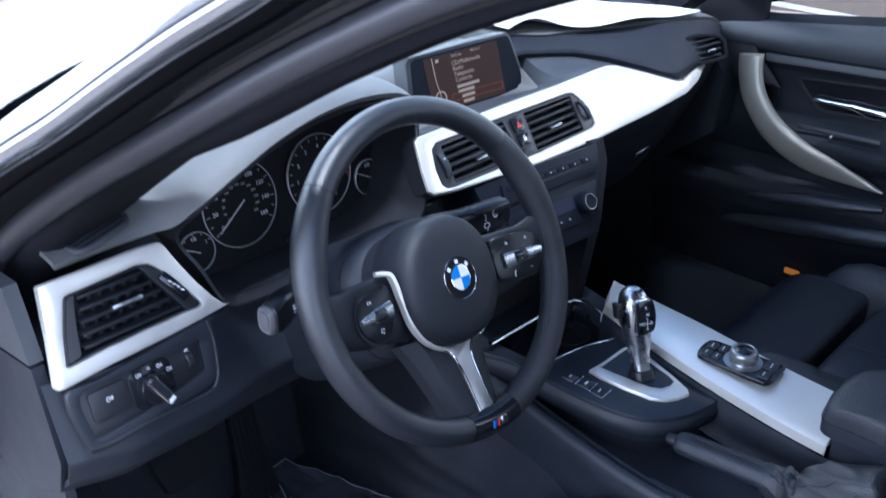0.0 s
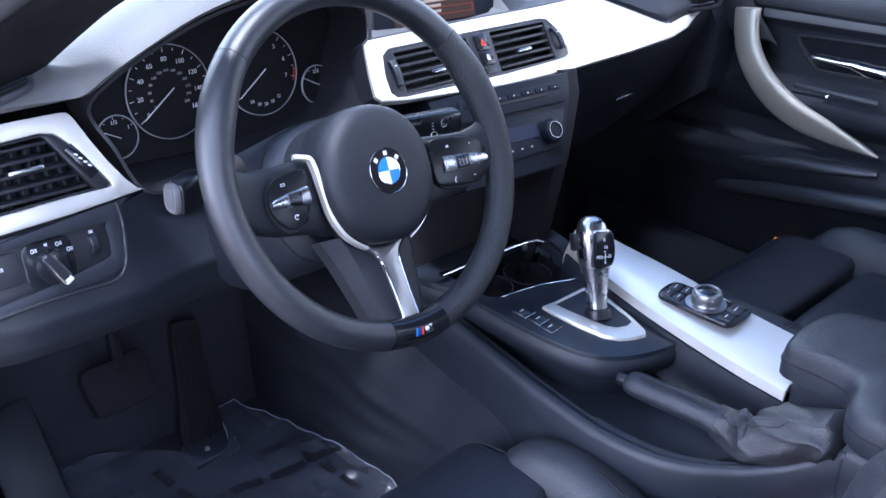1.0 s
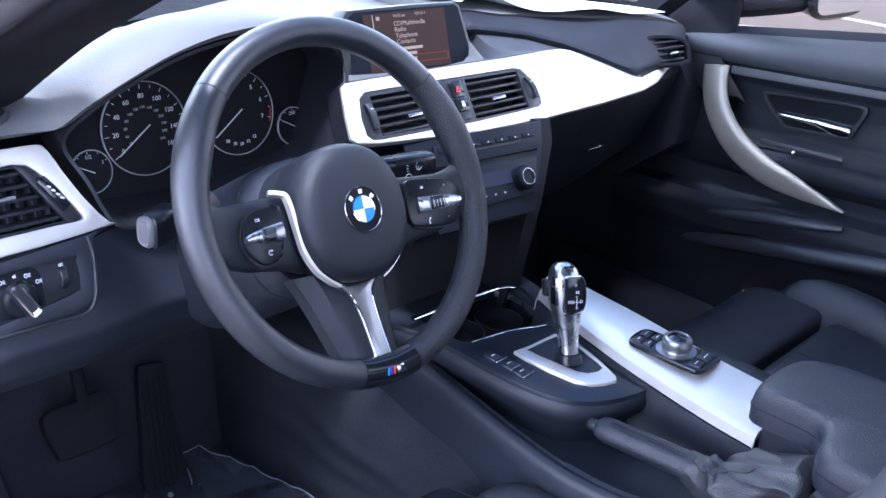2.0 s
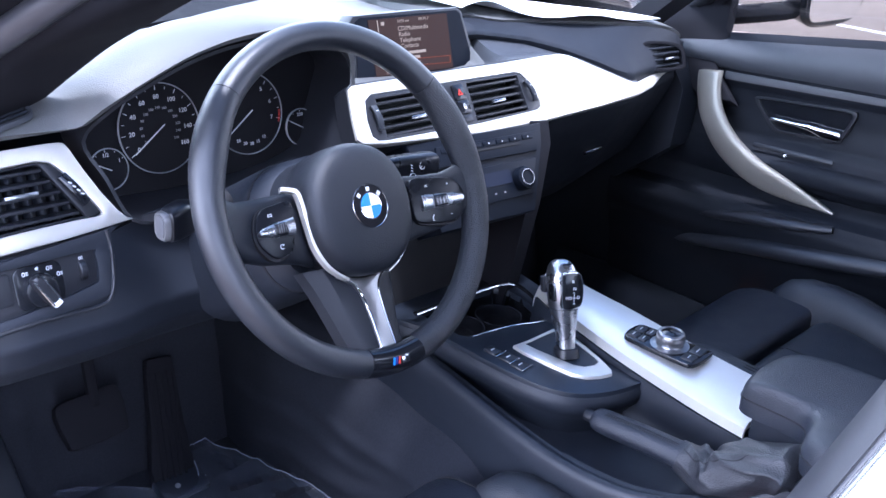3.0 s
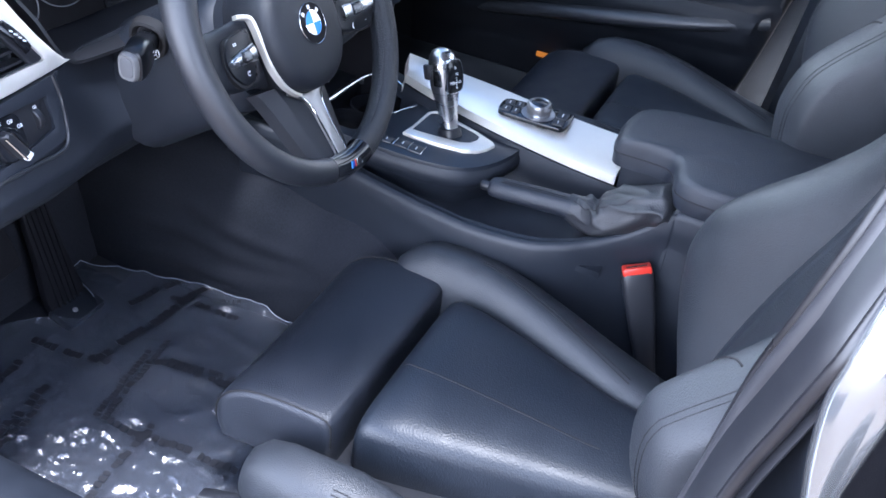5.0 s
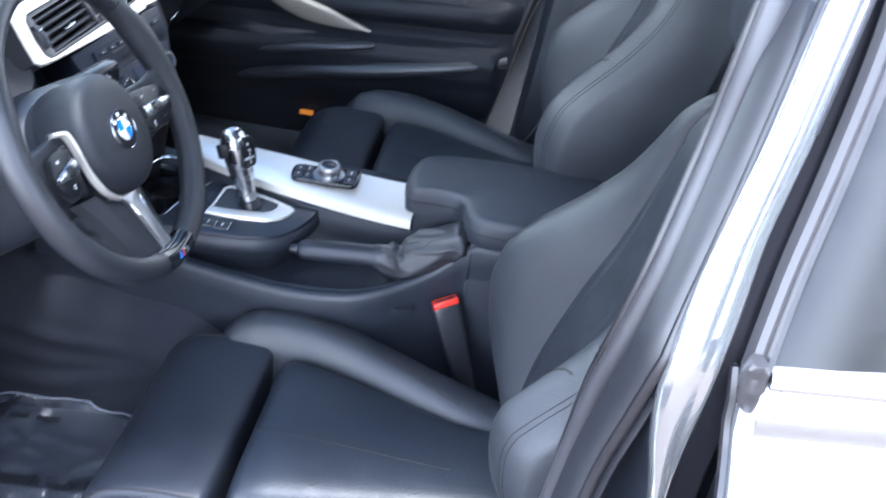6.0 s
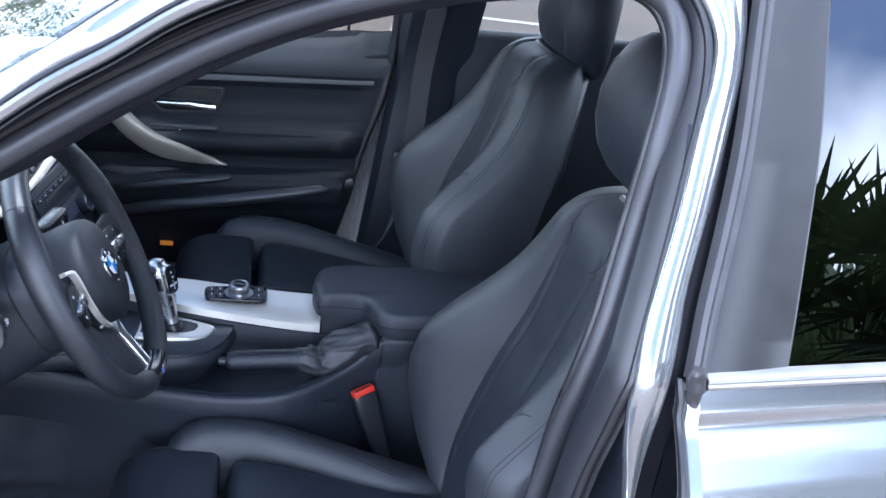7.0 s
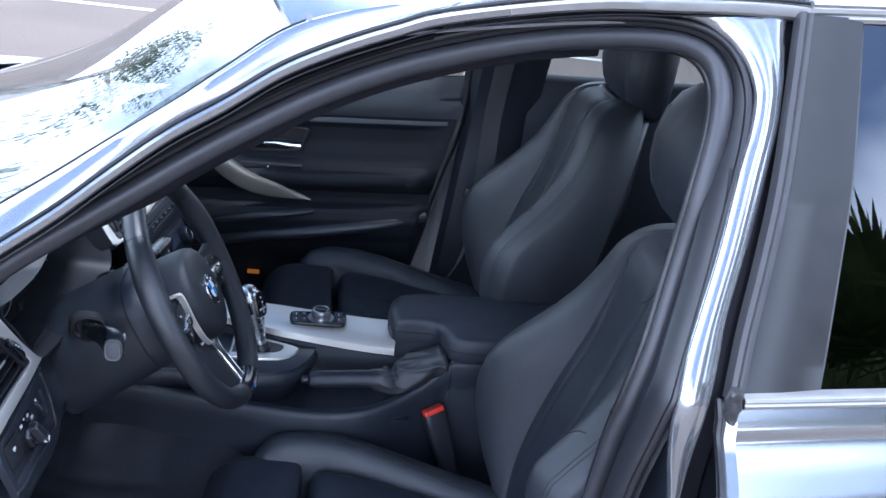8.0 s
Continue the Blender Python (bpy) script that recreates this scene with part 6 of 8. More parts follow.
ROCKERS = {-1: ((0.0895, -0.0195, 0.0098), (0.094, -0.0197, 0.0096), (0.110, -0.0205, 0.0078), (0.127, -0.0215, 0.0050), (0.134, -0.0222, 0.0036), (0.1355, -0.0222, 0.002)),
           1: ((0.0945, -0.0188, 0.0096), (0.099, -0.0188, 0.0094), (0.120, -0.0190, 0.0086), (0.145, -0.0196, 0.0074), (0.157, -0.0200, 0.0064), (0.159, -0.0200, 0.004))}
for side, nm in ((-1, "left"), (1, "right")):
    sp = part("spoke", loft([ring(wm @ V3(side * u, v, n), wr @ V3(0, h, 0), wr @ V3(0, 0, d), 3.0, 24) for u, v, h, n, d in ((0.055, -0.022, 0.045, -0.034, 0.012), (0.075, -0.021, 0.040, -0.024, 0.013), (0.095, -0.020, 0.0375, -0.020, 0.013), (0.125, -0.019, 0.0350, -0.020, 0.012), (0.148, -0.016, 0.0315, -0.016, 0.012), (0.164, -0.010, 0.030, -0.009, 0.012), (0.174, -0.004, 0.031, -0.003, 0.011), (0.181, 0.0, 0.030, 0.0, 0.009))]), AIRBAG, wheel, "black side spoke")
    rk = wm @ pose(0, 0, -0.006 if side > 0 else -0.007, 0, side * -3, 0)
    pd = part("button_pad", slab(smooth_outline(PADS[side], 4), 0.010, rk, (), 0.0022), STALK_BLACK, sp, "black button pad")
    part("pad_gap", slab(smooth_outline([(x * 1.0 + 0.0022 * side, y * 1.05 - 0.0005) for x, y in PADS[side]], 4), 0.006, at(rk, 0, 0, -0.0030)), SEAM, sp)
    rm = rk.to_3x3()
    part("rocker", loft([ring(rk @ V3(side * u, v, 0.0015), rm @ V3(0, h, 0), rm @ V3(0, 0, 0.0042), 2.6, 18) for u, v, h in ROCKERS[side]]), SATIN_CHROME, pd, "satin silver rocker")
    ua, ub = (0.101, 0.116) if side < 0 else (0.112, 0.133)
    part("rocker_wheel", loft([ring(rk @ V3(side * u, -0.0205 if side < 0 else -0.0190, 0.003), rm @ V3(0, h, 0), rm @ V3(0, 0, 0.0045), 2.6, 16) for u, h in ((ua, 0.0066), (ua + 0.001, 0.0074), (ub - 0.001, 0.0062 if side < 0 else 0.0070), (ub, 0.0054))]), GLOSS, pd, "black ribbed roller")
    for k in range(4):
        u = ua + 0.003 + (ub - ua - 0.006) * k / 3
        part("roller_rib", bar(0.0008, 0.009, at(rk, side * u, -0.0198, 0.0076), 0.0008), SHADOW_CHROME, pd)
    if side < 0:
        marks = [bar(0.0034, 0.0007, at(rk, -0.116 + 0.0, -0.0035, 0.0004, 8), 0.0005), bar(0.0034, 0.0007, at(rk, -0.116, -0.0055, 0.0004, 8), 0.0005), bar(0.0006, 0.0032, at(rk, -0.1138, -0.0045, 0.0004), 0.0005), bar(0.0006, 0.0032, at(rk, -0.1182, -0.0045, 0.0004), 0.0005)]
        marks += [tube([rk @ V3(-0.108 + 0.0024 * math.cos(a), -0.0385 + 0.0024 * math.sin(a), 0.0004) for a in [0.6 + 4.8 * k / 10 for k in range(11)]], 0.0004, 5), bar(0.0032, 0.0006, at(rk, -0.1065, -0.0372, 0.0004, 30), 0.0005)]
    else:
        marks = [bar(0.0044, 0.0008, at(rk, 0.1075, 0.0008, 0.0004, a), 0.0005) for a in (35, -35)] + [bar(0.0030, 0.0008, at(rk, 0.141, -0.0005, 0.0004, a), 0.0005) for a in (0, 90)] + [bar(0.0030, 0.0008, at(rk, 0.139, -0.0375, 0.0004), 0.0005)]
        marks += [tube([rk @ V3(0.114 + 0.0052 * math.cos(a), -0.0395 + 0.0052 * math.sin(a), 0.0004) for a in [2.1 + 1.5 * k / 8 for k in range(9)]], 0.0007, 6)]
    part("pad_symbols", join(*marks), INK, pd, "small white button symbols")
    # silver edging: a short hook over the pad, then down along the hub into the lower spoke
    vt = spline([wm @ V3(side * u, v, n) for u, v, n in ((0.0925, 0.0210, -0.006), (0.083, 0.0188, -0.0025), (0.0765, 0.0150, 0.0), (0.0738, 0.004, 0.0005), (0.0722, -0.010, 0.0), (0.0705, -0.0239, -0.0005), (0.0668, -0.046, -0.0015), (0.0560, -0.0665, -0.003), (0.0420, -0.0795, -0.0045), (0.0290, -0.0870, -0.0060))][0 if side < 0 else 4:], 6)
    # paler metal on the left than the right: the light's side is painted
    part("spoke_trim", sweep(vt, [(-0.0026, -0.008), (0.0026, -0.008), (0.0025, 0.0012), (0.0012, 0.0022), (-0.0016, 0.0022), (-0.0026, 0.0008)], up=tuple(wn_axis), scale=lambda s: 1.0 - 0.25 * s), SILVER if side < 0 else SATIN_CHROME, wheel, "curved silver spoke edging")
# lower spoke: faceted black body with a bright Y-shaped insert
def spoke_row(v):
    s = (-0.070 - v) / 0.108
    wo, wr_ = 0.066 - 0.030 * s ** 0.8, 0.050 - 0.024 * s ** 0.8
    n = -0.026 + 0.022 * s
    half = [(wo, n - 0.030), (wo - 0.002, n - 0.014), (wr_ + 0.001, n - 0.003), (wr_ - 0.003, n + 0.0), (0.018, n + 0.004)]
    return [wm @ V3(x, v, h) for x, h in half] + [wm @ V3(-x, v, h) for x, h in half[::-1]]
part("lower_spoke", loft([spoke_row(v) for v in (-0.070, -0.085, -0.10, -0.115, -0.13, -0.145, -0.16, -0.172, -0.178)]), AIRBAG, wheel, "black faceted lower spoke", sharp=25)
ym = wm @ pose(0, -0.085, -0.0205, -11.5, 0, 0)
half = [(0.0100, -0.088), (0.0100, -0.055), (0.0108, -0.034), (0.0128, -0.021), (0.0180, -0.011), (0.0270, -0.0035), (0.0350, 0.0020), (0.0335, 0.0050), (0.0240, 0.0005), (0.0130, -0.0035)]
insert_o = half + [(0, -0.0048)] + [(-x, y) for x, y in half[::-1]]
part("lower_spoke_trim", slab(insert_o, 0.010, at(ym, 0, 0, 0.006), (), 0.0016), KNOB_METAL, wheel, "satin silver lower spoke insert")
# bright left and dark right edge put the fall of light into the metal
part("insert_edge", tube(spline([at(ym, 0, 0, 0.0058) @ V3(-x, y, 0) for x, y in half[:7]], 5), 0.0011, 8), CHROME, wheel, "left edge of the insert, brighter metal for the light on it")
part("insert_edge", tube(spline([at(ym, 0, 0, 0.0058) @ V3(x, y, 0) for x, y in half[:7]], 5), 0.0011, 8), SHADOW_CHROME, wheel)

col = thing("steering_column", (-0.371, 0.16, 0.80), "black plastic steering column shroud", "column")
part("column_shroud", loft([ring(wm0 @ V3(0, v, n), wm0.to_3x3() @ V3(w, 0, 0), wm0.to_3x3() @ V3(0, h, 0), 2.8, 32) for n, w, h, v in ((-0.056, 0.078, 0.068, -0.012), (-0.066, 0.086, 0.076, -0.014), (-0.10, 0.090, 0.080, -0.016), (-0.15, 0.094, 0.082, -0.022), (-0.24, 0.098, 0.084, -0.03))]), LOWER, col, "black shroud")
part("shroud_gap", loft([ring(wm0 @ V3(0, -0.0152, n), wm0.to_3x3() @ V3(w, 0, 0), wm0.to_3x3() @ V3(0, h, 0), 2.8, 32) for n, w, h in ((-0.0835, 0.0888, 0.0788), (-0.0865, 0.0892, 0.0792))]), SEAM, col)
for side, lab in ((-1, "indicator"), (1, "wiper")):
    sk = thing(lab + "_stalk", (-0.371 + side * 0.10, 0.11, 0.835), "black " + lab + " stalk with white symbols on the column", "stalk")
    x0 = -0.371
    ends = [(0.070, 0.012, 0.010, 0.172, 0.806), (0.10, 0.013, 0.011, 0.158, 0.814), (0.125, 0.0135, 0.0125, 0.141, 0.822), (0.145, 0.0140, 0.0160, 0.126, 0.829), (0.165, 0.0148, 0.0195, 0.114, 0.8335), (0.180, 0.0148, 0.0190, 0.108, 0.8335), (0.188, 0.0138, 0.0175, 0.106, 0.833), (0.190, 0.0115, 0.015, 0.106, 0.833)]
    dz = 0.0 if side < 0 else -0.008
    if side > 0:
        ends = [(0.070, 0.014, 0.016, 0.140, 0.838), (0.10, 0.014, 0.018, 0.130, 0.837), (0.135, 0.0140, 0.0195, 0.118, 0.834), (0.190, 0.0140, 0.0205, 0.109, 0.833), (0.206, 0.0125, 0.019, 0.107, 0.833), (0.211, 0.009, 0.014, 0.107, 0.833)]
    body_ = part("stalk_body", loft([ring((x0 + side * d, y, z + dz), (0, a, 0), (0, 0, b), 3.5, 20) for d, a, b, y, z in ends]), STALK_BLACK, sk, "black stalk")
    # near-black ring puts in the shade of the hole round the stalk
    part("stalk_recess_ring", loft([ring((x0 + side * d, y, 0.812 + dz), (0, a, 0), (0, 0, a * 0.8), 2.4, 20) for d, a, y in ((0.080, 0.028, 0.168), (0.0955, 0.026, 0.162), (0.097, 0.022, 0.161), (0.090, 0.018, 0.163))]), SEAM, sk, "near-black ring painted as the shaded recess round the stalk")
    if side < 0:
        part("stalk_tip", loft([ring((x0 + side * d, 0.106, 0.833 + dz), (0, a, 0), (0, 0, b), 3.2, 20) for d, a, b in ((0.190, 0.0122, 0.0158), (0.194, 0.0122, 0.0158), (0.1965, 0.0108, 0.0142), (0.1960, 0.0090, 0.0122))]), GREY_PLASTIC, sk, "worn grey rim of the stalk end")
        part("end_button", loft([ring((x0 + side * d, 0.106, 0.833 + dz), (0, a, 0), (0, 0, b), 3, 18) for d, a, b in ((0.1945, 0.0086, 0.0118), (0.1966, 0.0082, 0.0112), (0.1974, 0.0064, 0.009))]), THREAD, sk, "pale grey end button")
    sy = axes((x0 + side * 0.166, 0.0985 if side < 0 else 0.0970, 0.836 + dz), (1, -0.25 * side, 0), (-0.05, -1, 0.22))
    if side < 0:
        marks = [bar(0.0010, 0.0075, at(sy, -0.014, 0, 0), 0.0006), slab([(-0.0105, 0.0038), (-0.0105, -0.0038), (-0.0060, 0)], 0.0006, at(sy, 0, 0, 0.0004))]
        marks += [bar(0.0034, 0.0008, at(sy, 0.006, 0.004 * q, 0, 14 * q), 0.0006) for q in (-1, 0, 1)] + [tube([sy @ V3(0.0105 + 0.0022 * math.cos(a), 0.0042 * math.sin(a), 0) for a in [2 * math.pi * k / 12 for k in range(13)]], 0.0005, 5)]
    else:
        marks = [tube([sy @ V3(0.012 + 0.0045 * math.cos(a), 0.006 + 0.0050 * math.sin(a), 0) for a in [2 * math.pi * k / 12 for k in range(13)]], 0.0006, 5), bar(0.006, 0.0008, at(sy, 0.012, 0.006, 0, 50), 0.0006)]
        marks += [bar(0.0032, 0.0009, at(sy, -0.006, 0.008 - 0.0035 * k, 0, -25), 0.0006) for k in range(3)] + [tube([sy @ V3(-0.005 + 0.0050 * math.cos(a), -0.006 + 0.0036 * math.sin(a), 0) for a in [2 * math.pi * k / 12 for k in range(13)]], 0.0006, 5), bar(0.0009, 0.006, at(sy, -0.004, -0.0120, 0, -20), 0.0006)]
    part("stalk_symbols", join(*marks), INK, sk, "white stalk symbols")


# ---- centre console ----
con = thing("centre_console", (0, -0.2, 0.17), "black centre console with silver strip", "console")
LIP = [(0.26, 0.150, 0.545), (0.10, 0.155, 0.530), (0.0, 0.164, 0.522), (-0.08, 0.173, 0.517), (-0.17, 0.180, 0.515), (-0.25, 0.178, 0.521), (-0.30, 0.163, 0.528), (-0.34, 0.142, 0.538), (-0.38, 0.122, 0.556), (-0.41, 0.111, 0.580), (-0.435, 0.107, 0.603), (-0.48, 0.106, 0.608), (-0.80, 0.106, 0.608)]
LIP = [tuple(p) for p in spline(LIP, 6)]
def side_body(sgn):
    """Console flank: a rounded lip that sweeps up to the armrest, a shallow gutter inside it, the wall below."""
    rows = []
    for y, xo, top in LIP:
        rows.append([V3(sgn * x, y, z) for x, z in ((xo - 0.050, top - 0.040), (xo - 0.034, top - 0.024), (xo - 0.026, top - 0.010), (xo - 0.023, top - 0.0045), (xo - 0.0195, top - 0.0065), (xo - 0.0165, top - 0.0050), (xo - 0.011, top - 0.0005), (xo - 0.005, top), (xo, top - 0.0035),
                    (xo + 0.003, top - 0.012), (xo + 0.001, top - 0.04), (xo - 0.006, top - 0.09), (xo - 0.006, 0.36), (xo + 0.006, 0.26), (xo + 0.012, 0.17))])
    return ribbon(rows)
part("console_side", side_body(-1), LOWER, con, "black console side with a rounded upper edge", thick=0.003, sharp=70)
part("console_side", side_body(1), LOWER, con, "black console side", thick=0.003, sharp=70)
part("console_floor", grid(lambda u, v: V3(-0.150 + 0.30 * u, 0.28 - 0.64 * v, 0.485 + 0.010 * v), 6, 12), LOWER, con, thick=0.01)
top_o = [(-0.132, 0.20), (-0.133, 0.10), (-0.134, 0.0), (-0.131, -0.06), (-0.122, -0.100), (-0.104, -0.130), (-0.072, -0.152), (-0.030, -0.166), (0.004, -0.170), (0.024, -0.163), (0.034, -0.145), (0.070, -0.06), (0.10, 0.06), (0.11, 0.20)]
top_s = smooth_outline(top_o, 5)
cup_o = [(-0.112, 0.160), (-0.112, 0.075), (-0.104, 0.064), (-0.045, 0.054), (0.020, 0.032), (0.034, 0.036), (0.058, 0.10), (0.060, 0.125), (0.048, 0.150)]
def grown(o, d):
    """The outline drawn in towards its middle by about d."""
    cx, cy = -0.02, 0.0
    return [(x - d * (x - cx) / max(math.hypot(x - cx, y - cy), 1e-6), y - d * (y - cy) / max(math.hypot(x - cx, y - cy), 1e-6)) for x, y in o]
plate = part("console_top", slab([p for p in top_s if p[1] < 0.21], 0.010, pose(0, 0, 0.566), [cup_o], 0.0035), PLATE, con, "blue-black console top plate")
part("console_skirt", loft([[V3(x, y, z) for x, y in grown(top_s, d)] for d, z in ((0.003, 0.558), (-0.001, 0.552), (-0.002, 0.544), (0.001, 0.536), (0.010, 0.526), (0.020, 0.512), (0.026, 0.485))], cap=False), LOWER, con, "black skirt under the top plate", thick=0.003, sharp=60)
part("plate_seam", tube([V3(x, y, 0.5652) for x, y in grown(top_s, 0.012) if y < 0.10], 0.0007, 6), SEAM, con, "fine seam round the plate")
cup_rim = spline([(x, y, 0.568) for x, y in cup_o], 3, True)
part("cup_holder", loft([[V3(p.x, p.y, 0.566) for p in cup_rim], [V3(p.x * 0.96, 0.095 + (p.y - 0.095) * 0.95, 0.515) for p in cup_rim], [V3(p.x * 0.9, 0.095 + (p.y - 0.095) * 0.9, 0.498) for p in cup_rim]], cap=False), GLOSS, con, "deep dark cup holder")
# near-black floor: the shade of the deep well is in the colour
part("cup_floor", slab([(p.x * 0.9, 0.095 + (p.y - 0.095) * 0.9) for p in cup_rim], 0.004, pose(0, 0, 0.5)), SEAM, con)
for cx, cy in ((-0.070, 0.110), (0.005, 0.100)):
    part("cup_ring", hoop([(0.036, 0), (0.037, 0.052), (0.035, 0.052), (0.034, 0.0)], 36, pose(cx, cy, 0.50)), GLOSS, con, "round cup holder ring")
part("cup_chrome", sweep(spline([(-0.136, 0.143, 0.580), (-0.095, 0.1415, 0.580), (-0.054, 0.140, 0.580), (0.0, 0.138, 0.580), (0.034, 0.134, 0.581), (0.052, 0.126, 0.582), (0.0605, 0.110, 0.581), (0.056, 0.080, 0.578), (0.044, 0.052, 0.573), (0.038, 0.030, 0.5685), (0.024, 0.024, 0.568), (-0.03, 0.046, 0.5675), (-0.10, 0.060, 0.567)], 6), [(a * 1.0, b) for a, b in disc(0.0050, 12, 0.6)], up=(0, 0, 1), scale=lambda s: 1.0 if s < 0.5 else max(0.22, 1.0 - 3.2 * (s - 0.5))), CHROME, con, "chrome cup holder edge")
gate_o = [(-0.0790, 0.0015), (-0.050, -0.0015), (0.006, -0.002), (0.0175, -0.010), (0.0160, -0.030), (-0.006, -0.095), (-0.021, -0.128), (-0.029, -0.1345), (-0.048, -0.1285), (-0.064, -0.118), (-0.0745, -0.100), (-0.080, -0.06), (-0.0815, -0.02)]
gate_i = [(-0.0610, -0.0055), (-0.020, -0.0065), (0.0065, -0.0075), (0.0110, -0.0150), (-0.0100, -0.090), (-0.0165, -0.1030), (-0.030, -0.1050), (-0.0450, -0.0990), (-0.0530, -0.0860), (-0.0600, -0.03)]
part("gate_trim", slab(gate_o, 0.006, pose(0, 0, 0.5712), [gate_i], 0.0016), SILVER, con, "bright angled selector gate trim")
part("gate_plate", slab(gate_i, 0.004, pose(0, 0, 0.5690)), PLATE, con, "black selector gate plate")
for x, y, w in ((-0.1085, 0.014, 0.017), (-0.1060, -0.013, 0.021), (-0.1085, -0.037, 0.021)):
    mb = part("mode_button", box(w, 0.021, 0.006, pose(x, y, 0.5662, 4, 0, 3), 0.0022), SATIN, con, "small black mode button")
    part("button_mark", bar(w * 0.4, 0.0016, pose(x, y, 0.5694, 4, 0, 3), 0.0004), INK, mb)
for y in (-0.0005, -0.0255, -0.0485):
    part("button_frame", box(0.024, 0.0014, 0.002, pose(-0.1065, y, 0.5678, 0, 0, 3), 0.0005), CHROME, con, "thin chrome button edge")

# silver strip with controller
strip_l = spline([V3(0.050, 0.062, 0.607), V3(0.030, 0.0, 0.603), V3(0.008, -0.10, 0.597), V3(-0.004, -0.182, 0.592), V3(-0.013, -0.26, 0.588), V3(-0.018, -0.328, 0.586)], 4)
strip_r = spline([V3(0.104, 0.085, 0.612), V3(0.100, 0.0, 0.608), V3(0.096, -0.08, 0.605), V3(0.086, -0.17, 0.602), V3(0.078, -0.25, 0.600), V3(0.074, -0.34, 0.598)], 4)
rows = [[p + V3(-0.004, 0, -0.020) for p in strip_l], [p + V3(-0.003, 0, -0.006) for p in strip_l], [p + V3(0.004, 0, 0.0) for p in strip_l], [a.lerp(b, 0.4) + V3(0, 0, 0.003) for a, b in zip(strip_l, strip_r)], [a.lerp(b, 0.8) + V3(0, 0, 0.002) for a, b in zip(strip_l, strip_r)], strip_r, [p + V3(0.005, 0, -0.008) for p in strip_r], [p + V3(0.006, 0, -0.02) for p in strip_r]]
part("silver_strip", ribbon(rows), SILVER, con, "long satin silver console strip", thick=0.004)
part("strip_end", ribbon([[r[-1] for r in rows], [r[-1] + V3(0, 0.001, -0.012) for r in rows]]), SILVER, con)
part("strip_nose", ribbon([[r[0] for r in rows], [r[0] + V3(0, 0.006, -0.02) for r in rows]]), SILVER, con, thick=0.002)
part("inner_wall", ribbon([[p + V3(-0.002, 0, -0.022) for p in strip_l] + [V3(-0.04, -0.40, 0.575)], [p + V3(-0.012, 0, -0.085) for p in strip_l] + [V3(-0.05, -0.40, 0.50)]]), LOWER, con, "smooth dark inner wall beside the hand brake", thick=0.004)
part("right_wall", ribbon([[p + V3(0.005, 0, -0.018) for p in strip_r], [p + V3(0.03, 0, -0.10) for p in strip_r]]), LOWER, con, thick=0.004)
km = axes((0.041, -0.170, 0.6045), (0.99, 0.1, 0.05), (-0.03, 0.02, 1))
ctl = part("controller_plate", slab(smooth_outline([(-0.014, 0.058), (0.026, 0.056), (0.030, 0.03), (0.028, 0.0), (0.026, -0.05), (0.018, -0.058), (-0.026, -0.052), (-0.030, -0.03), (-0.027, 0.0), (-0.022, 0.035)], 4), 0.006, at(km, 0, 0, 0.004), (), 0.002), GLOSS, con, "gloss black controller plate")
part("controller_knob", lathe([(0.0265, 0.002), (0.0268, 0.0035), (0.0193, 0.0045), (0.0184, 0.0062), (0.019, 0.0084), (0.0194, 0.0106), (0.0194, 0.0179), (0.0185, 0.021), (0.0168, 0.0224), (0.0152, 0.0226), (0.0141, 0.0216), (0.0, 0.0214)], 48, at(km, 0.001, -0.004, 0.002)), KNOB_METAL, ctl, "round metal controller knob")
part("knob_cap", lathe([(0.0138, 0.0214), (0.0130, 0.0220), (0.0, 0.0222)], 32, at(km, 0.001, -0.004, 0.002)), GLOSS, ctl, "dark knob cap")
for k in range(36):
    ka = 2 * math.pi * k / 36
    part("knob_rib", box(0.0010, 0.0010, 0.0080, at(km, 0.001 + 0.0193 * math.cos(ka), -0.004 + 0.0193 * math.sin(ka), 0.0160, math.degrees(ka)), 0.0003, 1), KNOB_METAL, ctl)
for x, y, w, h in ((-0.007, 0.047, 0.016, 0.014), (0.013, 0.046, 0.018, 0.014), (-0.008, 0.031, 0.016, 0.011), (0.014, 0.030, 0.018, 0.011), (-0.014, -0.040, 0.018, 0.018), (0.010, -0.042, 0.024, 0.018)):
    kb = part("controller_button", slab(rounded(w, h, 0.002), 0.003, at(km, x, y, 0.0062), (), 0.0006), SATIN, ctl)
    part("button_mark", bar(w * 0.5, 0.0012, at(km, x, y, 0.0065), 0.0004), INK, kb)

# selector lever
lev = thing("gear_selector", (-0.034, -0.058, 0.569), "chrome and black gear selector lever on the console", "gear lever")
LB, LT = V3(-0.034, -0.060, 0.566), V3(-0.030, -0.026, 0.697)
lx = V3(0.90, -0.43, 0)
ld = (LT - LB).normalized()
ly = ld.cross(lx).normalized()
def lring(s, w, d, off=0.0, p=2.6, k=20):
    return ring(LB.lerp(LT, s) + ly * off, lx * w, ly * d, p, k)
part("lever_boot", loft([lring(0.0, 0.0175, 0.019), lring(0.05, 0.0165, 0.018), lring(0.09, 0.0155, 0.017), lring(0.10, 0.0130, 0.0145)]), SATIN, lev, "black lever collar")
part("lever_neck", loft([lring(0.08, 0.0120, 0.0135), lring(0.16, 0.0122, 0.0138), lring(0.26, 0.0132, 0.0148), lring(0.36, 0.0152, 0.0168), lring(0.46, 0.0176, 0.0188), lring(0.525, 0.0190, 0.0198)]), SATIN_CHROME, lev, "tapering satin chrome neck")
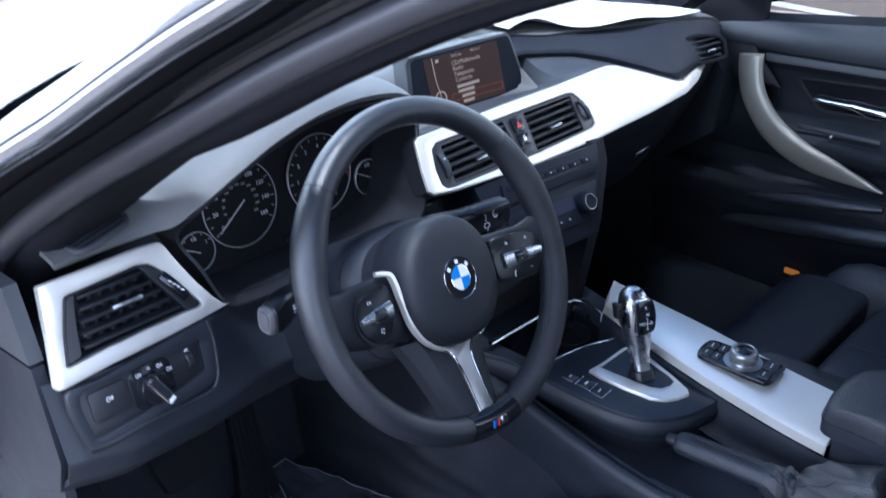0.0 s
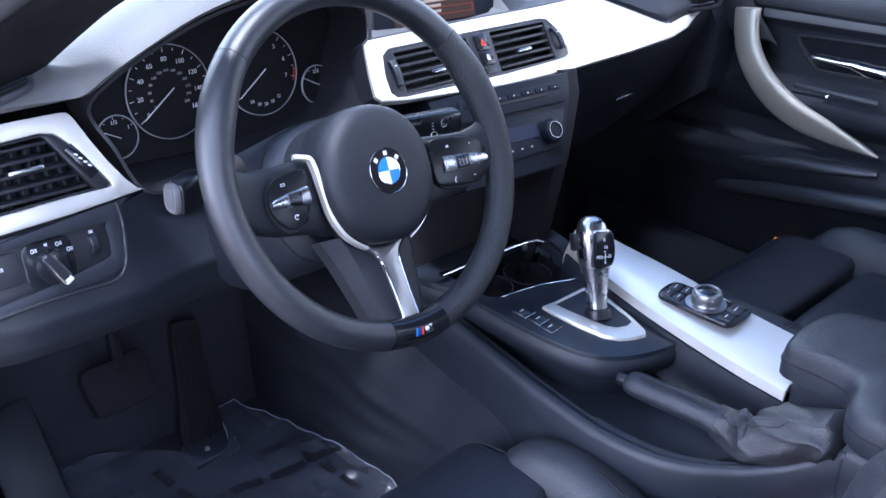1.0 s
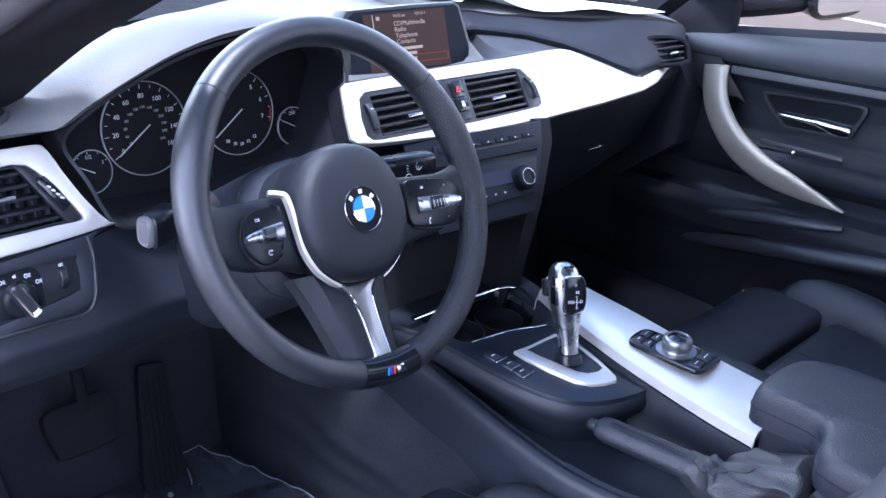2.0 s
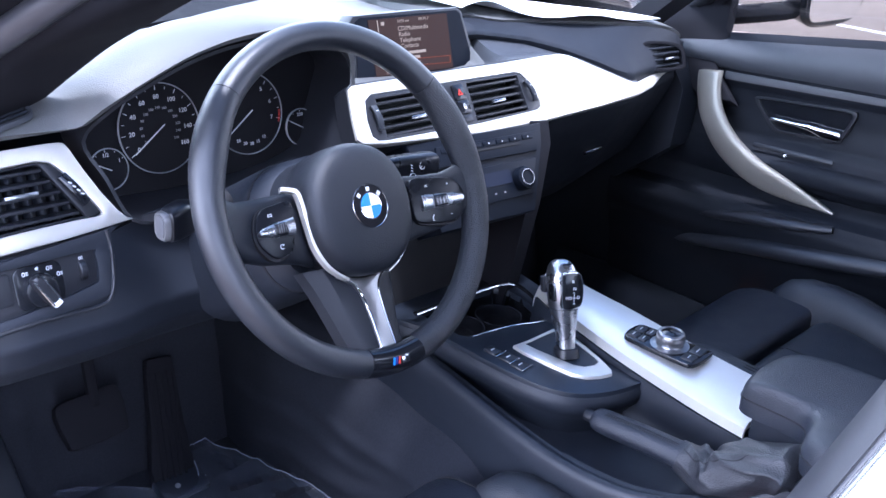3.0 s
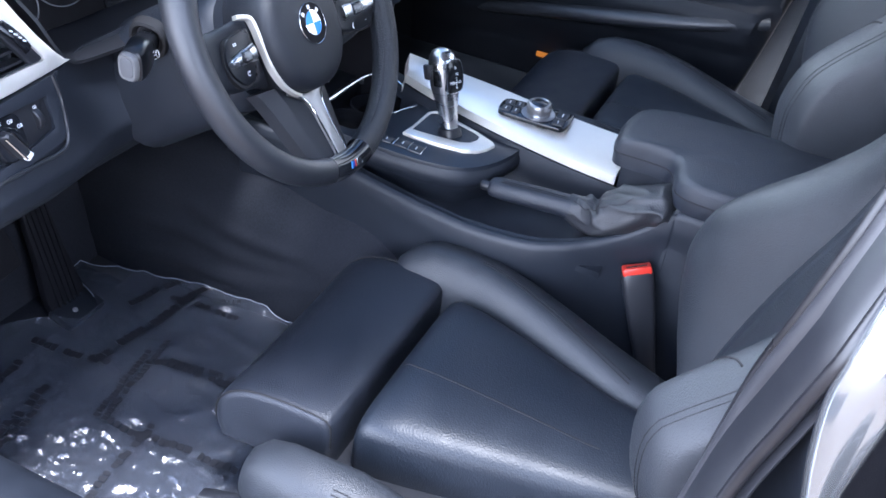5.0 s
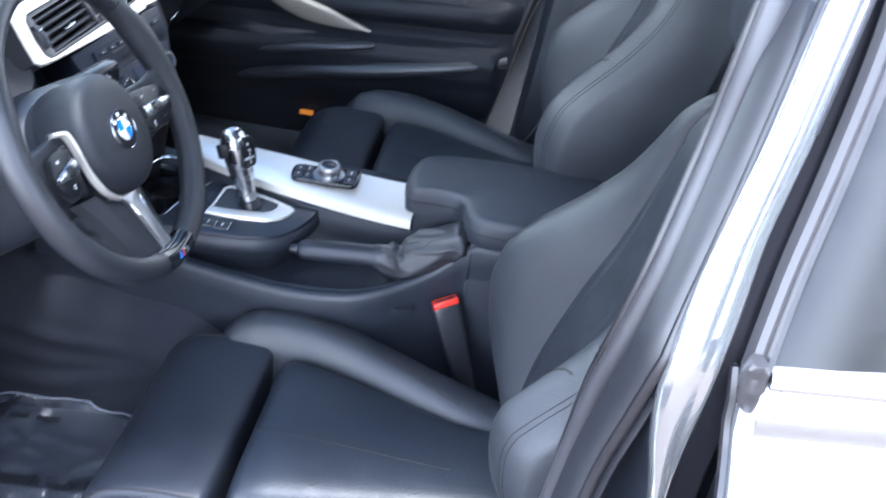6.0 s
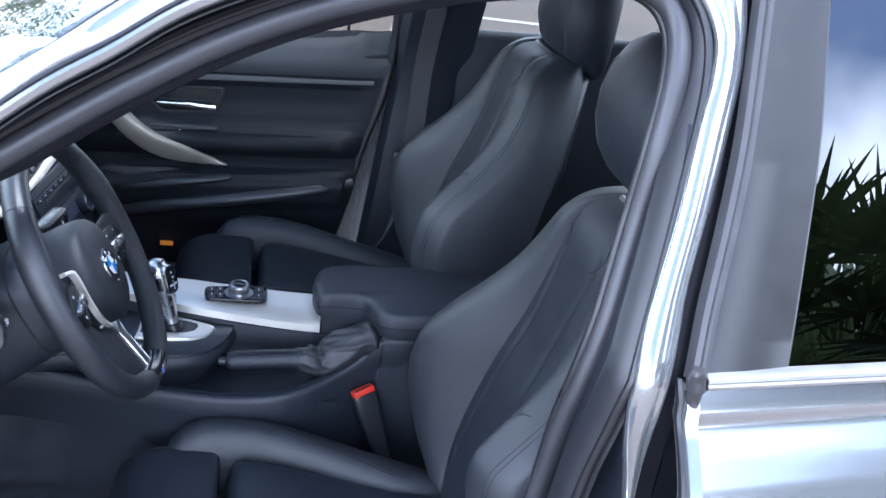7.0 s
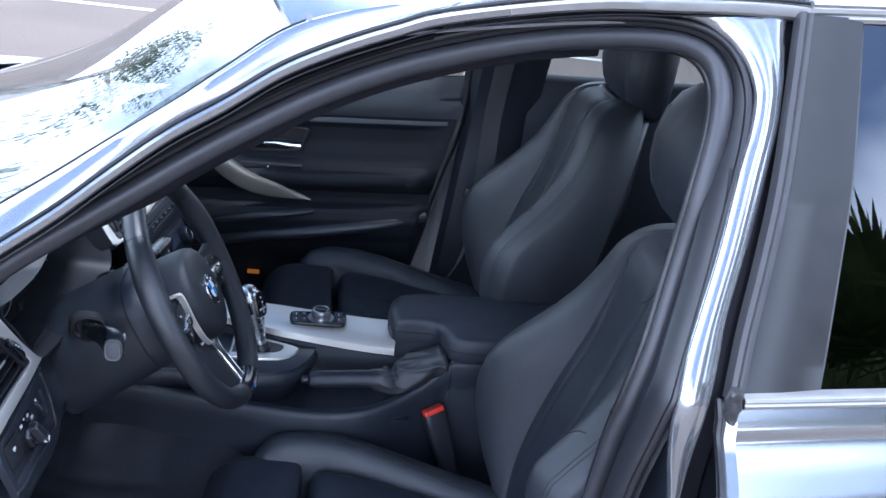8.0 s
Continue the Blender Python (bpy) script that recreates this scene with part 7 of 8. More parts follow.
part("lever_joint", loft([lring(0.522, 0.0186, 0.0196), lring(0.534, 0.0186, 0.0196)]), SEAM, lev, "fine joint")
part("lever_head", loft([lring(0.53, 0.0192, 0.0200), lring(0.62, 0.0212, 0.0208, -0.0005), lring(0.72, 0.0222, 0.0210, -0.001), lring(0.82, 0.0222, 0.0206, -0.001), lring(0.90, 0.0208, 0.0194, -0.001), lring(0.96, 0.0182, 0.0166, 0), lring(1.005, 0.0140, 0.0125, 0.001), lring(1.030, 0.0085, 0.0075, 0.001), lring(1.038, 0.003, 0.003, 0.001)]), SATIN_CHROME, lev, "satin chrome lever head")
fm = axes(LB.lerp(LT, 0.74) + ly * -0.0212 + lx * 0.004, tuple(lx), tuple(-ly + ld * 0.06))
face_o = smooth_outline([(-0.0145, -0.0230), (0.0, -0.0262), (0.0125, -0.0215), (0.0165, -0.004), (0.0150, 0.013), (0.0105, 0.0225), (-0.004, 0.0245), (-0.0135, 0.0215), (-0.0150, 0.004)], 4)
part("face_frame", slab([(x * 1.07, y * 1.05) for x, y in face_o], 0.010, at(fm, 0, 0, 0.0004), (), 0.0015), CHROME, lev, "thin chrome frame of the face")
part("lever_face", slab(face_o, 0.010, at(fm, 0, 0, 0.0014), (), 0.002), GLOSS, lev, "gloss black front face with shift pattern")
part("shift_pattern", join(*[letters(s, 0.0062, at(fm, x, y, 0.0017, -4)) for s, x, y in (("R", 0.001, 0.012), ("N", 0.003, 0.002), ("D", 0.0085, -0.0105), ("M/S", -0.0065, -0.0105))], bar(0.0007, 0.0110, at(fm, 0.0018, -0.011, 0.0017, -4)), bar(0.008, 0.0007, at(fm, 0.002, -0.0108, 0.0017, -4)), *[bar(0.0028, 0.0008, at(fm, 0.0015, y, 0.0017, a)) for y, a in ((-0.0185, 0), (-0.0185, 90), (-0.0035, 0))]), INK, lev, "small white shift letters")
part("side_panel", box(0.006, 0.016, 0.026, axes(LB.lerp(LT, 0.72) - lx * 0.0195 - ly * 0.008, tuple(lx), tuple(ld)), 0.0022), SHADOW_CHROME, lev, "brushed grey side button")
part("park_button", slab(rounded(0.016, 0.012, 0.003), 0.004, axes(LT + ld * 0.0020 - ly * 0.0075 + lx * 0.003, tuple(lx), tuple(ld - ly * 0.3)), (), 0.001), GLOSS, lev, "black park button")
part("unlock_button", box(0.008, 0.012, 0.024, axes(LB.lerp(LT, 0.78) - lx * 0.0235 + ly * 0.010, tuple(lx), tuple(ld)), 0.003), SATIN, lev, "side release button")

# hand brake
hbk = thing("hand_brake", (-0.09, -0.28, 0.50), "black leather hand brake with a crumpled gaiter", "hand brake")
grip = spline([V3(-0.098, -0.160, 0.541), V3(-0.097, -0.185, 0.5425), V3(-0.094, -0.235, 0.5455), V3(-0.090, -0.295, 0.5475)], 6)
part("brake_grip", sweep(grip, [(a * 1.0, b + 0.0012 * max(0, math.cos(4 * math.atan2(b, a) + math.pi))) for a, b in disc(0.0185, 24, 0.95)], (0, 0, 1), scale=lambda s: 0.62 + 0.30 * min(s * 5, 1) ** 0.5 + 0.08 * s), LEATHER, hbk, "stitched leather grip")
part("brake_button", lathe([(0.0085, 0), (0.0085, 0.010), (0.0075, 0.0125), (0.004, 0.014)], 18, axes((-0.098, -0.1590, 0.541), (1, 0, 0), (0, 1, -0.05))), SATIN, hbk, "black release button")
for off in (-0.0025, 0.0025):
    part("grip_seam", tube([p + V3(-0.006 + off, 0, 0.0172) for p in grip[5:]], 0.0006, 6), SEAM, hbk, "twin seam along the grip")
part("grip_collar", sweep([V3(-0.090, -0.283, 0.547), V3(-0.090, -0.290, 0.5473), V3(-0.0898, -0.297, 0.5475)], disc(0.0205, 24, 0.98), (0, 0, 1)), LEATHER, hbk, "stitched collar")
noise.seed_set(3)
mid = spline([V3(-0.090, -0.288, 0.547), V3(-0.091, -0.310, 0.545), V3(-0.091, -0.338, 0.552), V3(-0.088, -0.368, 0.571), V3(-0.084, -0.396, 0.590), V3(-0.080, -0.418, 0.602), V3(-0.078, -0.430, 0.607)], 14)
brings = []
for i, c in enumerate(mid):
    s = i / (len(mid) - 1)
    t_ = (mid[min(i + 1, len(mid) - 1)] - mid[max(i - 1, 0)]).normalized()
    side_, top_ = V3(1, 0, 0), V3(1, 0, 0).cross(t_)
    top_ = top_ if top_.z > 0 else -top_
    end = math.sqrt(max(1 - (max(s - 0.86, 0) / 0.142) ** 2, 0.03))
    w = (0.021 + 0.024 * ease(s * 1.6)) * end
    h = (0.021 + 0.011 * ease(s * 3.0) - 0.010 * ease((s - 0.45) / 0.55)) * end
    rg = []
    for j in range(72):
        a = 2 * math.pi * j / 72
        q = side_ * (math.cos(a) * w) + top_ * (math.sin(a) * h)
        k = noise.noise(V3(2.2 * s + 0.8 * math.cos(a), 1.1 * math.sin(a), 4.0)) * 1.3
        # long soft folds that twist round the bag, sharper towards the collar
        f1 = (1 - abs(math.sin(1.5 * a + 4.5 * s + 1.6 * k))) ** 1.5
        f2 = (1 - abs(noise.noise(V3(math.cos(a) * 0.9 + 2.6 * s, math.sin(a) * 0.9 - 1.6 * s, 7 + 0.5 * k)))) ** 6
        dent = math.exp(-((s - 0.30) / 0.07) ** 2) * max(math.sin(a + 0.5), 0) ** 2
        amp = min(s * 7, 1) * end
        rg.append(c + q * (1 + amp * (0.15 * (f1 - 0.4) + 0.16 * (f2 - 0.3) - 0.38 * dent)) - t_ * (0.004 * f1 * amp * math.sin(a)))
    brings.append(rg)
part("gaiter", loft(brings), BOOT, hbk, "crumpled soft leather gaiter", sharp=180)
part("gaiter_seam", tube(drape(spline([V3(-0.100, -0.292, 0.572), V3(-0.110, -0.315, 0.575), V3(-0.116, -0.345, 0.58), V3(-0.112, -0.375, 0.60)], 8), [tree_of(loft(brings))], (0, 0, -1)), 0.0008, 6), SEAM, hbk, "stitched seam across the gaiter")
frame_path = [V3(-(x - 0.030), y, z - 0.010) for y, x, z in LIP if -0.43 < y < -0.155]
part("gaiter_frame", tube(frame_path, 0.0030, 8), LOWER, hbk, "thin raised frame of the gaiter recess")
part("recess", grid(lambda u, v: V3(-0.152 + 0.120 * u + 0.048 * (1 - u) * max(0, v - 0.4) / 0.6, -0.160 - 0.265 * v, 0.500 + 0.085 * max(0, v - 0.50) / 0.5 - 0.004 * math.sin(math.pi * u)), 8, 14), LOWER, hbk, "dark recess under the hand brake", thick=0.003)

# armrest
arm = con
lid_o = [(-0.038, -0.326), (-0.024, -0.315), (0.03, -0.311), (0.085, -0.328), (0.106, -0.40), (0.110, -0.60), (0.108, -0.80), (-0.108, -0.80), (-0.112, -0.60), (-0.112, -0.47), (-0.104, -0.434), (-0.086, -0.420), (-0.056, -0.412), (-0.040, -0.396), (-0.038, -0.36)]
def inset(o, f):
    return [(0.0 + (x - 0.0) * f, -0.57 + (y + 0.57) * f) for x, y in o]
lid_s = smooth_outline(lid_o, 4)
part("armrest_lid", loft([[V3(x, y, z) for x, y in inset(lid_s, f)] for f, z in ((0.985, 0.6085), (0.995, 0.611), (0.999, 0.630), (0.992, 0.644), (0.967, 0.653), (0.92, 0.657), (0.80, 0.660), (0.4, 0.661))]), LEATHER, arm, "padded leather lid")
part("lid_seam", tube(spline([V3(x, y, 0.630) for x, y in inset(lid_s[::4], 0.9975)], 4, True), 0.0012, 6, closed=True), SEAM, arm, "seam round the lid")
part("armrest_box", loft([[V3(x, y, z) for x, y in inset(smooth_outline([(-0.014, -0.325), (0.080, -0.330), (0.10, -0.38), (0.105, -0.80), (-0.104, -0.80), (-0.106, -0.46), (-0.102, -0.44), (-0.045, -0.41)], 3), f)] for f, z in ((0.975, 0.48), (0.975, 0.602), (0.95, 0.618))]), LOWER, arm, "black storage box under the lid")


# ---- seats ----
def seat(hz=0.0, hy=0.0, outer=0.0):
    """A sports seat with thigh pad, side cushions, backrest and headrest, for its middle at x = 0."""
    s = thing("front_seat", (0, -0.30, 0.17), "black leather sports seat with stitched side cushions", "seat", group="front seats")
    def P(*a):
        return V3(*a)
    # cushion: insert rises from the back to the thigh pad
    ci = loft([ring((0, y, z - 0.06), (w, 0, 0), (0, 0.004, 0.065), 5.5, 36) for y, z, w in ((-0.180, 0.405, 0.140), (-0.184, 0.428, 0.147), (-0.190, 0.440, 0.150), (-0.202, 0.4465, 0.150), (-0.24, 0.4465, 0.145), (-0.30, 0.442, 0.132), (-0.36, 0.436, 0.116), (-0.45, 0.428, 0.092), (-0.55, 0.43, 0.078))])
    ct_ = tree_of(ci)
    part("cushion_insert", ci, LEATHER_PERF, s, "leather seat insert")
    part("insert_seam", tube(drape(spline([P(-0.030, -0.188, 0.46), P(-0.028, -0.235, 0.46), P(-0.026, -0.29, 0.46), P(-0.024, -0.345, 0.45), P(-0.022, -0.46, 0.44)], 6), [ct_], (0, 0, -1)), 0.0011, 6), SEAM, s, "lengthwise seam of the insert")
    # thigh pad: a flat-topped bolster with crisp ends
    pad_prof = spline([(0.004, 0.335, 0), (0.012, 0.365, 0), (0.009, 0.395, 0), (-0.008, 0.420, 0), (-0.035, 0.4365, 0), (-0.075, 0.4450, 0), (-0.120, 0.4480, 0), (-0.148, 0.4470, 0), (-0.158, 0.4425, 0), (-0.1625, 0.432, 0), (-0.164, 0.40, 0), (-0.160, 0.345, 0)], 4)
    def pad_ring(x, f):
        sag = 0.006 * (1 - (x / 0.18) ** 2)
        return [P(x, -0.080 + (p.x + 0.080) * f, 0.385 + (p.y - 0.385) * f - (sag if p.y > 0.38 else 0)) for p in pad_prof]
    part("thigh_pad", loft([pad_ring(x + (0.3 * outer if x < -0.12 else 0), f) for x, f in ((-0.186, 0.80), (-0.185, 0.90), (-0.1815, 0.955), (-0.175, 0.985), (-0.160, 1.0), (-0.10, 1.0), (-0.05, 1.0), (0.0, 1.0), (0.05, 1.0), (0.10, 1.0), (0.150, 1.0), (0.162, 0.985), (0.1685, 0.955), (0.172, 0.90), (0.173, 0.80))]), LEATHER, s, "separate thigh support pad", sharp=70)
    for x_ in (-0.1825 + 0.3 * outer, 0.1695):
        part("pad_piping", tube([P(x_, -0.080 + (p.x + 0.080) * 0.957, 0.385 + (p.y - 0.385) * 0.957) for p in pad_prof[4:-4]], 0.0012, 6), SEAM, s, "edge seam of the pad")
    wing_trees = []
    # backrest: each row is height, insert depth, wing depth, then half widths to the fold, the crest and the outer edge, and the depth of the back
    ROWS = [(0.42, -0.535, -0.530, 0.085, 0.150, 0.190, -0.66), (0.46, -0.537, -0.510, 0.098, 0.165, 0.220, -0.67), (0.50, -0.541, -0.495, 0.106, 0.175, 0.240, -0.68), (0.56, -0.552, -0.480, 0.110, 0.186, 0.256, -0.69), (0.62, -0.570, -0.474, 0.112, 0.190, 0.262, -0.70),
            (0.68, -0.590, -0.489, 0.112, 0.187, 0.259, -0.715), (0.72, -0.605, -0.523, 0.110, 0.181, 0.252, -0.725), (0.77, -0.625, -0.574, 0.107, 0.172, 0.240, -0.74), (0.83, -0.643, -0.622, 0.102, 0.160, 0.221, -0.755), (0.89, -0.658, -0.650, 0.096, 0.145, 0.198, -0.77),
            (0.94, -0.668, -0.667, 0.090, 0.130, 0.174, -0.78), (0.97, -0.682, -0.688, 0.083, 0.115, 0.153, -0.785), (0.988, -0.702, -0.710, 0.075, 0.100, 0.133, -0.79), (0.997, -0.735, -0.738, 0.066, 0.086, 0.114, -0.795), (0.998, -0.775, -0.775, 0.06, 0.078, 0.10, -0.80)]
    fine = [[a + (b - a) * ease(k / 4) * 0.5 + (b - a) * k / 8 for a, b in zip(r0, r1)] for r0, r1 in zip(ROWS, ROWS[1:]) for k in range(4)] + [list(ROWS[-1])]
    for _ in range(3):
        fine = [fine[0]] + [[(a + 2 * b + c) / 4 for a, b, c in zip(*t3)] for t3 in zip(fine, fine[1:], fine[2:])] + [fine[-1]]
    def wing_row(r, sg):
        z, yi, yw, xv, xc, xo, yb = r
        yw -= 0.75 * outer * min(max((0.70 - z) / 0.12, 0), 1) * (sg < 0)
        pts = [(xv - 0.004, yi - 0.016), (xv + 0.001, yi - 0.006), (xv + 0.16 * (xc - xv), yi + 0.12 * (yw - yi) + 0.002), (xv + 0.5 * (xc - xv), yi + 0.58 * (yw - yi) + 0.005), (xc, yw), (xc + 0.5 * (xo - xc), yw - 0.010), (xo - 0.006, yw - 0.034), (xo, yw - 0.060), (xo - 0.004, 0.5 * (yw - 0.06 + yb)), (xo - 0.018, yb)]
        return [P(sg * q.x, q.y, z) for q in spline([(x, y, 0) for x, y in pts], 5)]
    for sg in (-1, 1):
        rings_ = []
        for y, x, z, w, h in ((-0.066, 0.176, 0.375, 0.018, 0.035), (-0.076, 0.180, 0.388, 0.028, 0.055), (-0.098, 0.185, 0.400, 0.036, 0.068), (-0.13, 0.189, 0.406, 0.041, 0.0735), (-0.17, 0.191, 0.408, 0.043, 0.0740), (-0.22, 0.189, 0.407, 0.044, 0.0730), (-0.28, 0.178, 0.403, 0.045, 0.0695), (-0.34, 0.162, 0.397, 0.047, 0.0650), (-0.42, 0.139, 0.388, 0.049, 0.060), (-0.50, 0.118, 0.380, 0.050, 0.056), (-0.56, 0.110, 0.370, 0.040, 0.050)):
            drop = outer * (1 + 0.8 * min(max((-0.22 - y) / 0.2, 0), 1)) if sg < 0 else 0.0
            rings_.append(ring((sg * (x + 0.5 * drop), y, z - drop), (w, 0, sg * -0.010), (sg * 0.010, 0, h), 2.7, 28))
        sc = loft(rings_)
        st = tree_of(sc)
        b = part("side_cushion", sc, LEATHER_SIDE, s, "raised stitched side cushion", sharp=70)
        for off in (-0.5 * drop, 0.006 - 0.5 * drop):
            part("cushion_stitching", tube(drape(spline([P(sg * (0.193 - off), -0.205, 0.49), P(sg * (0.190 - off), -0.235, 0.49), P(sg * (0.172 - off), -0.297, 0.49), P(sg * (0.153 - off), -0.351, 0.48), P(sg * (0.138 - off), -0.39, 0.47), P(sg * (0.110 - off), -0.46, 0.46)], 6), [st], (0, 0, -1)), 0.0009, 6), SEAM, b, "long double seam")
        wl_ = ribbon([wing_row(r, sg) for r in fine])
        wt = tree_of(wl_)
        wing_trees.append(wt)
        wb = part("back_wing", wl_, LEATHER_SIDE, s, "curved backrest side cushion", thick=0.002, sharp=75)
        part("wing_seam", tube(drape(spline([P(sg * 0.149, -0.50, 0.535), P(sg * 0.148, -0.50, 0.612), P(sg * 0.152, -0.51, 0.685), P(sg * 0.162, -0.54, 0.735), P(sg * 0.178, -0.548, 0.758), P(sg * 0.192, -0.55, 0.764)], 6), [wt], (0, -1, 0)), 0.0012, 6), SEAM, wb, "curved seam")
        for q in (26, 27):
            edge_line = [wing_row(r, sg)[q] for r in fine if 0.47 < r[0] < 0.95]
            part("edge_stitching", tube([p + P(sg * 0.0002, 0.0002, 0) for p in edge_line], 0.0005, 6), SEAM, wb, "double seam along the outer edge")
    def insert_point(u, v):
        i = v * (len(fine) - 1)
        r = [a + (b - a) * (i - int(i)) for a, b in zip(fine[int(i)], fine[min(int(i) + 1, len(fine) - 1)])]
        x = (2 * u - 1) * r[3]
        k = abs(2 * u - 1)
        cx = r[3] * (0.50 + 0.22 * ease((r[0] - 0.80) / 0.15))
        crease = 0.0035 * math.exp(-((abs(x) - cx) / 0.006) ** 2) * ease((r[0] - 0.48) / 0.08) * (1 - ease((r[0] - 0.93) / 0.03))
        return P(x, r[1] - 0.010 * k ** 8 + 0.004 * (1 - k * k) - crease, r[0])
    bi = grid(insert_point, 48, 70)
    wing_trees.append(tree_of(bi))
    part("back_insert", bi, LEATHER_BACK, s, "leather backrest insert", thick=0.002, sharp=75)
    for sg in (-1, 1):
        part("shoulder_mark", tube(drape(spline([P(sg * 0.070, -0.60, 0.962), P(sg * 0.076, -0.60, 0.945), P(sg * 0.066, -0.60, 0.928), P(sg * 0.052, -0.60, 0.915)], 5), wing_trees, (0, -1, 0)), 0.0013, 8), SEAM, s, "short pressed crease at the shoulder")
    part("backrest_shell", loft([ring((0, y, z), (w, 0, 0), (0, 0.050, 0.012), 4, 28) for z, y, w in ((0.38, -0.615, 0.18), (0.50, -0.645, 0.222), (0.65, -0.680, 0.240), (0.80, -0.728, 0.215), (0.90, -0.750, 0.172), (0.955, -0.765, 0.135), (0.980, -0.775, 0.105), (0.988, -0.780, 0.08))]), SATIN, s, "dark backrest shell")
    hr = part("headrest", loft([ring((0, y + hy, z + hz), (w, 0, 0), (0, d, 0.010), 2.9, 36) for z, y, w, d in ((1.010, -0.752, 0.060, 0.012), (1.014, -0.750, 0.095, 0.028), (1.030, -0.746, 0.122, 0.046), (1.06, -0.740, 0.140, 0.058), (1.10, -0.736, 0.149, 0.064), (1.14, -0.737, 0.151, 0.064), (1.18, -0.742, 0.147, 0.060), (1.212, -0.750, 0.132, 0.050), (1.234, -0.757, 0.100, 0.034), (1.244, -0.761, 0.060, 0.016))]), LEATHER_PERF, s, "black leather headrest", sharp=70)
    ht = tree_of(loft([ring((0, y + hy, z + hz), (w, 0, 0), (0, d, 0.010), 2.9, 36) for z, y, w, d in ((1.030, -0.746, 0.122, 0.046), (1.06, -0.740, 0.140, 0.058), (1.10, -0.736, 0.149, 0.064), (1.14, -0.737, 0.151, 0.064), (1.18, -0.742, 0.147, 0.060), (1.212, -0.750, 0.132, 0.050))]))
    for sg in (-1, 1):
        for off in (0.0, 0.005):
            part("headrest_stitching", tube(drape(spline([P(sg * (0.098 - off), -0.68 + hy, 1.04 + hz), P(sg * (0.110 - off), -0.68 + hy, 1.08 + hz), P(sg * (0.113 - off), -0.68 + hy, 1.13 + hz), P(sg * (0.106 - off), -0.68 + hy, 1.18 + hz), P(sg * (0.094 - off), -0.68 + hy, 1.20 + hz)], 6), [ht], (0, -1, 0)), 0.0009, 6), THREAD, hr, "grey double stitching")
        part("headrest_post", tube([P(sg * 0.065, -0.762 + hy, 0.985 + min(hz, 0)), P(sg * 0.065, -0.748 + hy, 1.055 + hz)], 0.006, 12), CHROME, s, "chrome headrest post")
    part("seat_base", loft([ring((0, -0.28, z), (w, 0, 0), (0, d, 0), 5, 24) for z, w, d in ((0.19, 0.20, 0.22), (0.24, 0.21, 0.235), (0.33, 0.215, 0.245), (0.36, 0.19, 0.22))]), SATIN, s, "dark plastic seat base")
    part("side_cover", loft([ring((-0.240, y, z), (0.014, 0, 0), (0, 0, h), 3, 18) for y, z, h in ((-0.02, 0.29, 0.02), (-0.08, 0.29, 0.045), (-0.30, 0.295, 0.055), (-0.50, 0.32, 0.07), (-0.60, 0.36, 0.075), (-0.64, 0.38, 0.04))]), SATIN, s, "dark plastic seat side cover")
    for sg in (-1, 1):
        part("seat_rail", box(0.03, 0.50, 0.03, pose(sg * 0.17, -0.28, 0.185), 0.004), SATIN, s)
    return s


driver = seat(outer=0.055)
driver.location = (-0.395, -0.30, 0.17)
passenger = seat(-0.055, -0.055)
passenger.location = (0.34, -0.335, 0.255)
driver["label"] = "black leather driver's sports seat with stitched side cushions"
passenger["label"] = "black leather passenger sports seat, set higher"

# belt buckle between driver's seat and console
bk = thing("belt_buckle", (-0.15, -0.44, 0.38), "black seat belt buckle with a red release button", "buckle")
bmx = axes((-0.127, -0.410, 0.503), (0.35, -0.93, 0.0), (0.11, 0.34, 0.93))
part("buckle_body", loft([ring(bmx @ V3(0, 0, h), bmx.to_3x3() @ V3(w, 0, 0), bmx.to_3x3() @ V3(0, d, 0), 4, 20) for h, w, d in ((-0.20, 0.012, 0.008), (-0.15, 0.0150, 0.010), (-0.085, 0.0200, 0.0115), (-0.03, 0.023, 0.012), (-0.005, 0.0235, 0.0125), (0.0, 0.022, 0.011))]), SATIN, bk, "black buckle body")
part("release_button", box(0.042, 0.020, 0.014, at(bmx, 0, 0, 0.003), 0.003), RED, bk, "red release button")
part("buckle_slot", box(0.030, 0.003, 0.002, at(bmx, 0, -0.004, 0.0105), 0.0005), SEAM, bk)
part("buckle_stem", tube([bmx @ V3(0, 0, -0.11), bmx @ V3(0.004, 0, -0.20)], 0.010, 8, flat=0.5), SATIN, bk)


# ---- pedals and floor film ----
acc = thing("accelerator_pedal", (-0.335, 0.48, 0.17), "long ribbed black accelerator pedal hinged at the floor", "pedal")
am = axes((-0.336, 0.503, 0.283), (1, -0.17, -0.09), (-0.02, -0.87, 0.45))
part("pedal_plate", slab(smooth_outline([(-0.035, -0.095), (0.035, -0.095), (0.030, 0.0), (0.024, 0.10), (0.014, 0.112), (-0.014, 0.112), (-0.024, 0.10), (-0.030, 0.0)], 3), 0.014, am, (), 0.003), MATT_TRIM, acc, "black pedal plate")
for i in range(5):
    part("pedal_rib", box(0.0045, 0.180, 0.004, at(am, -0.020 + 0.010 * i, 0, 0.002), 0.0015), MATT_TRIM, acc)
part("pedal_foot", box(0.085, 0.05, 0.022, pose(-0.345, 0.452, 0.192, 20), 0.006), LOWER, acc, "hinge block")
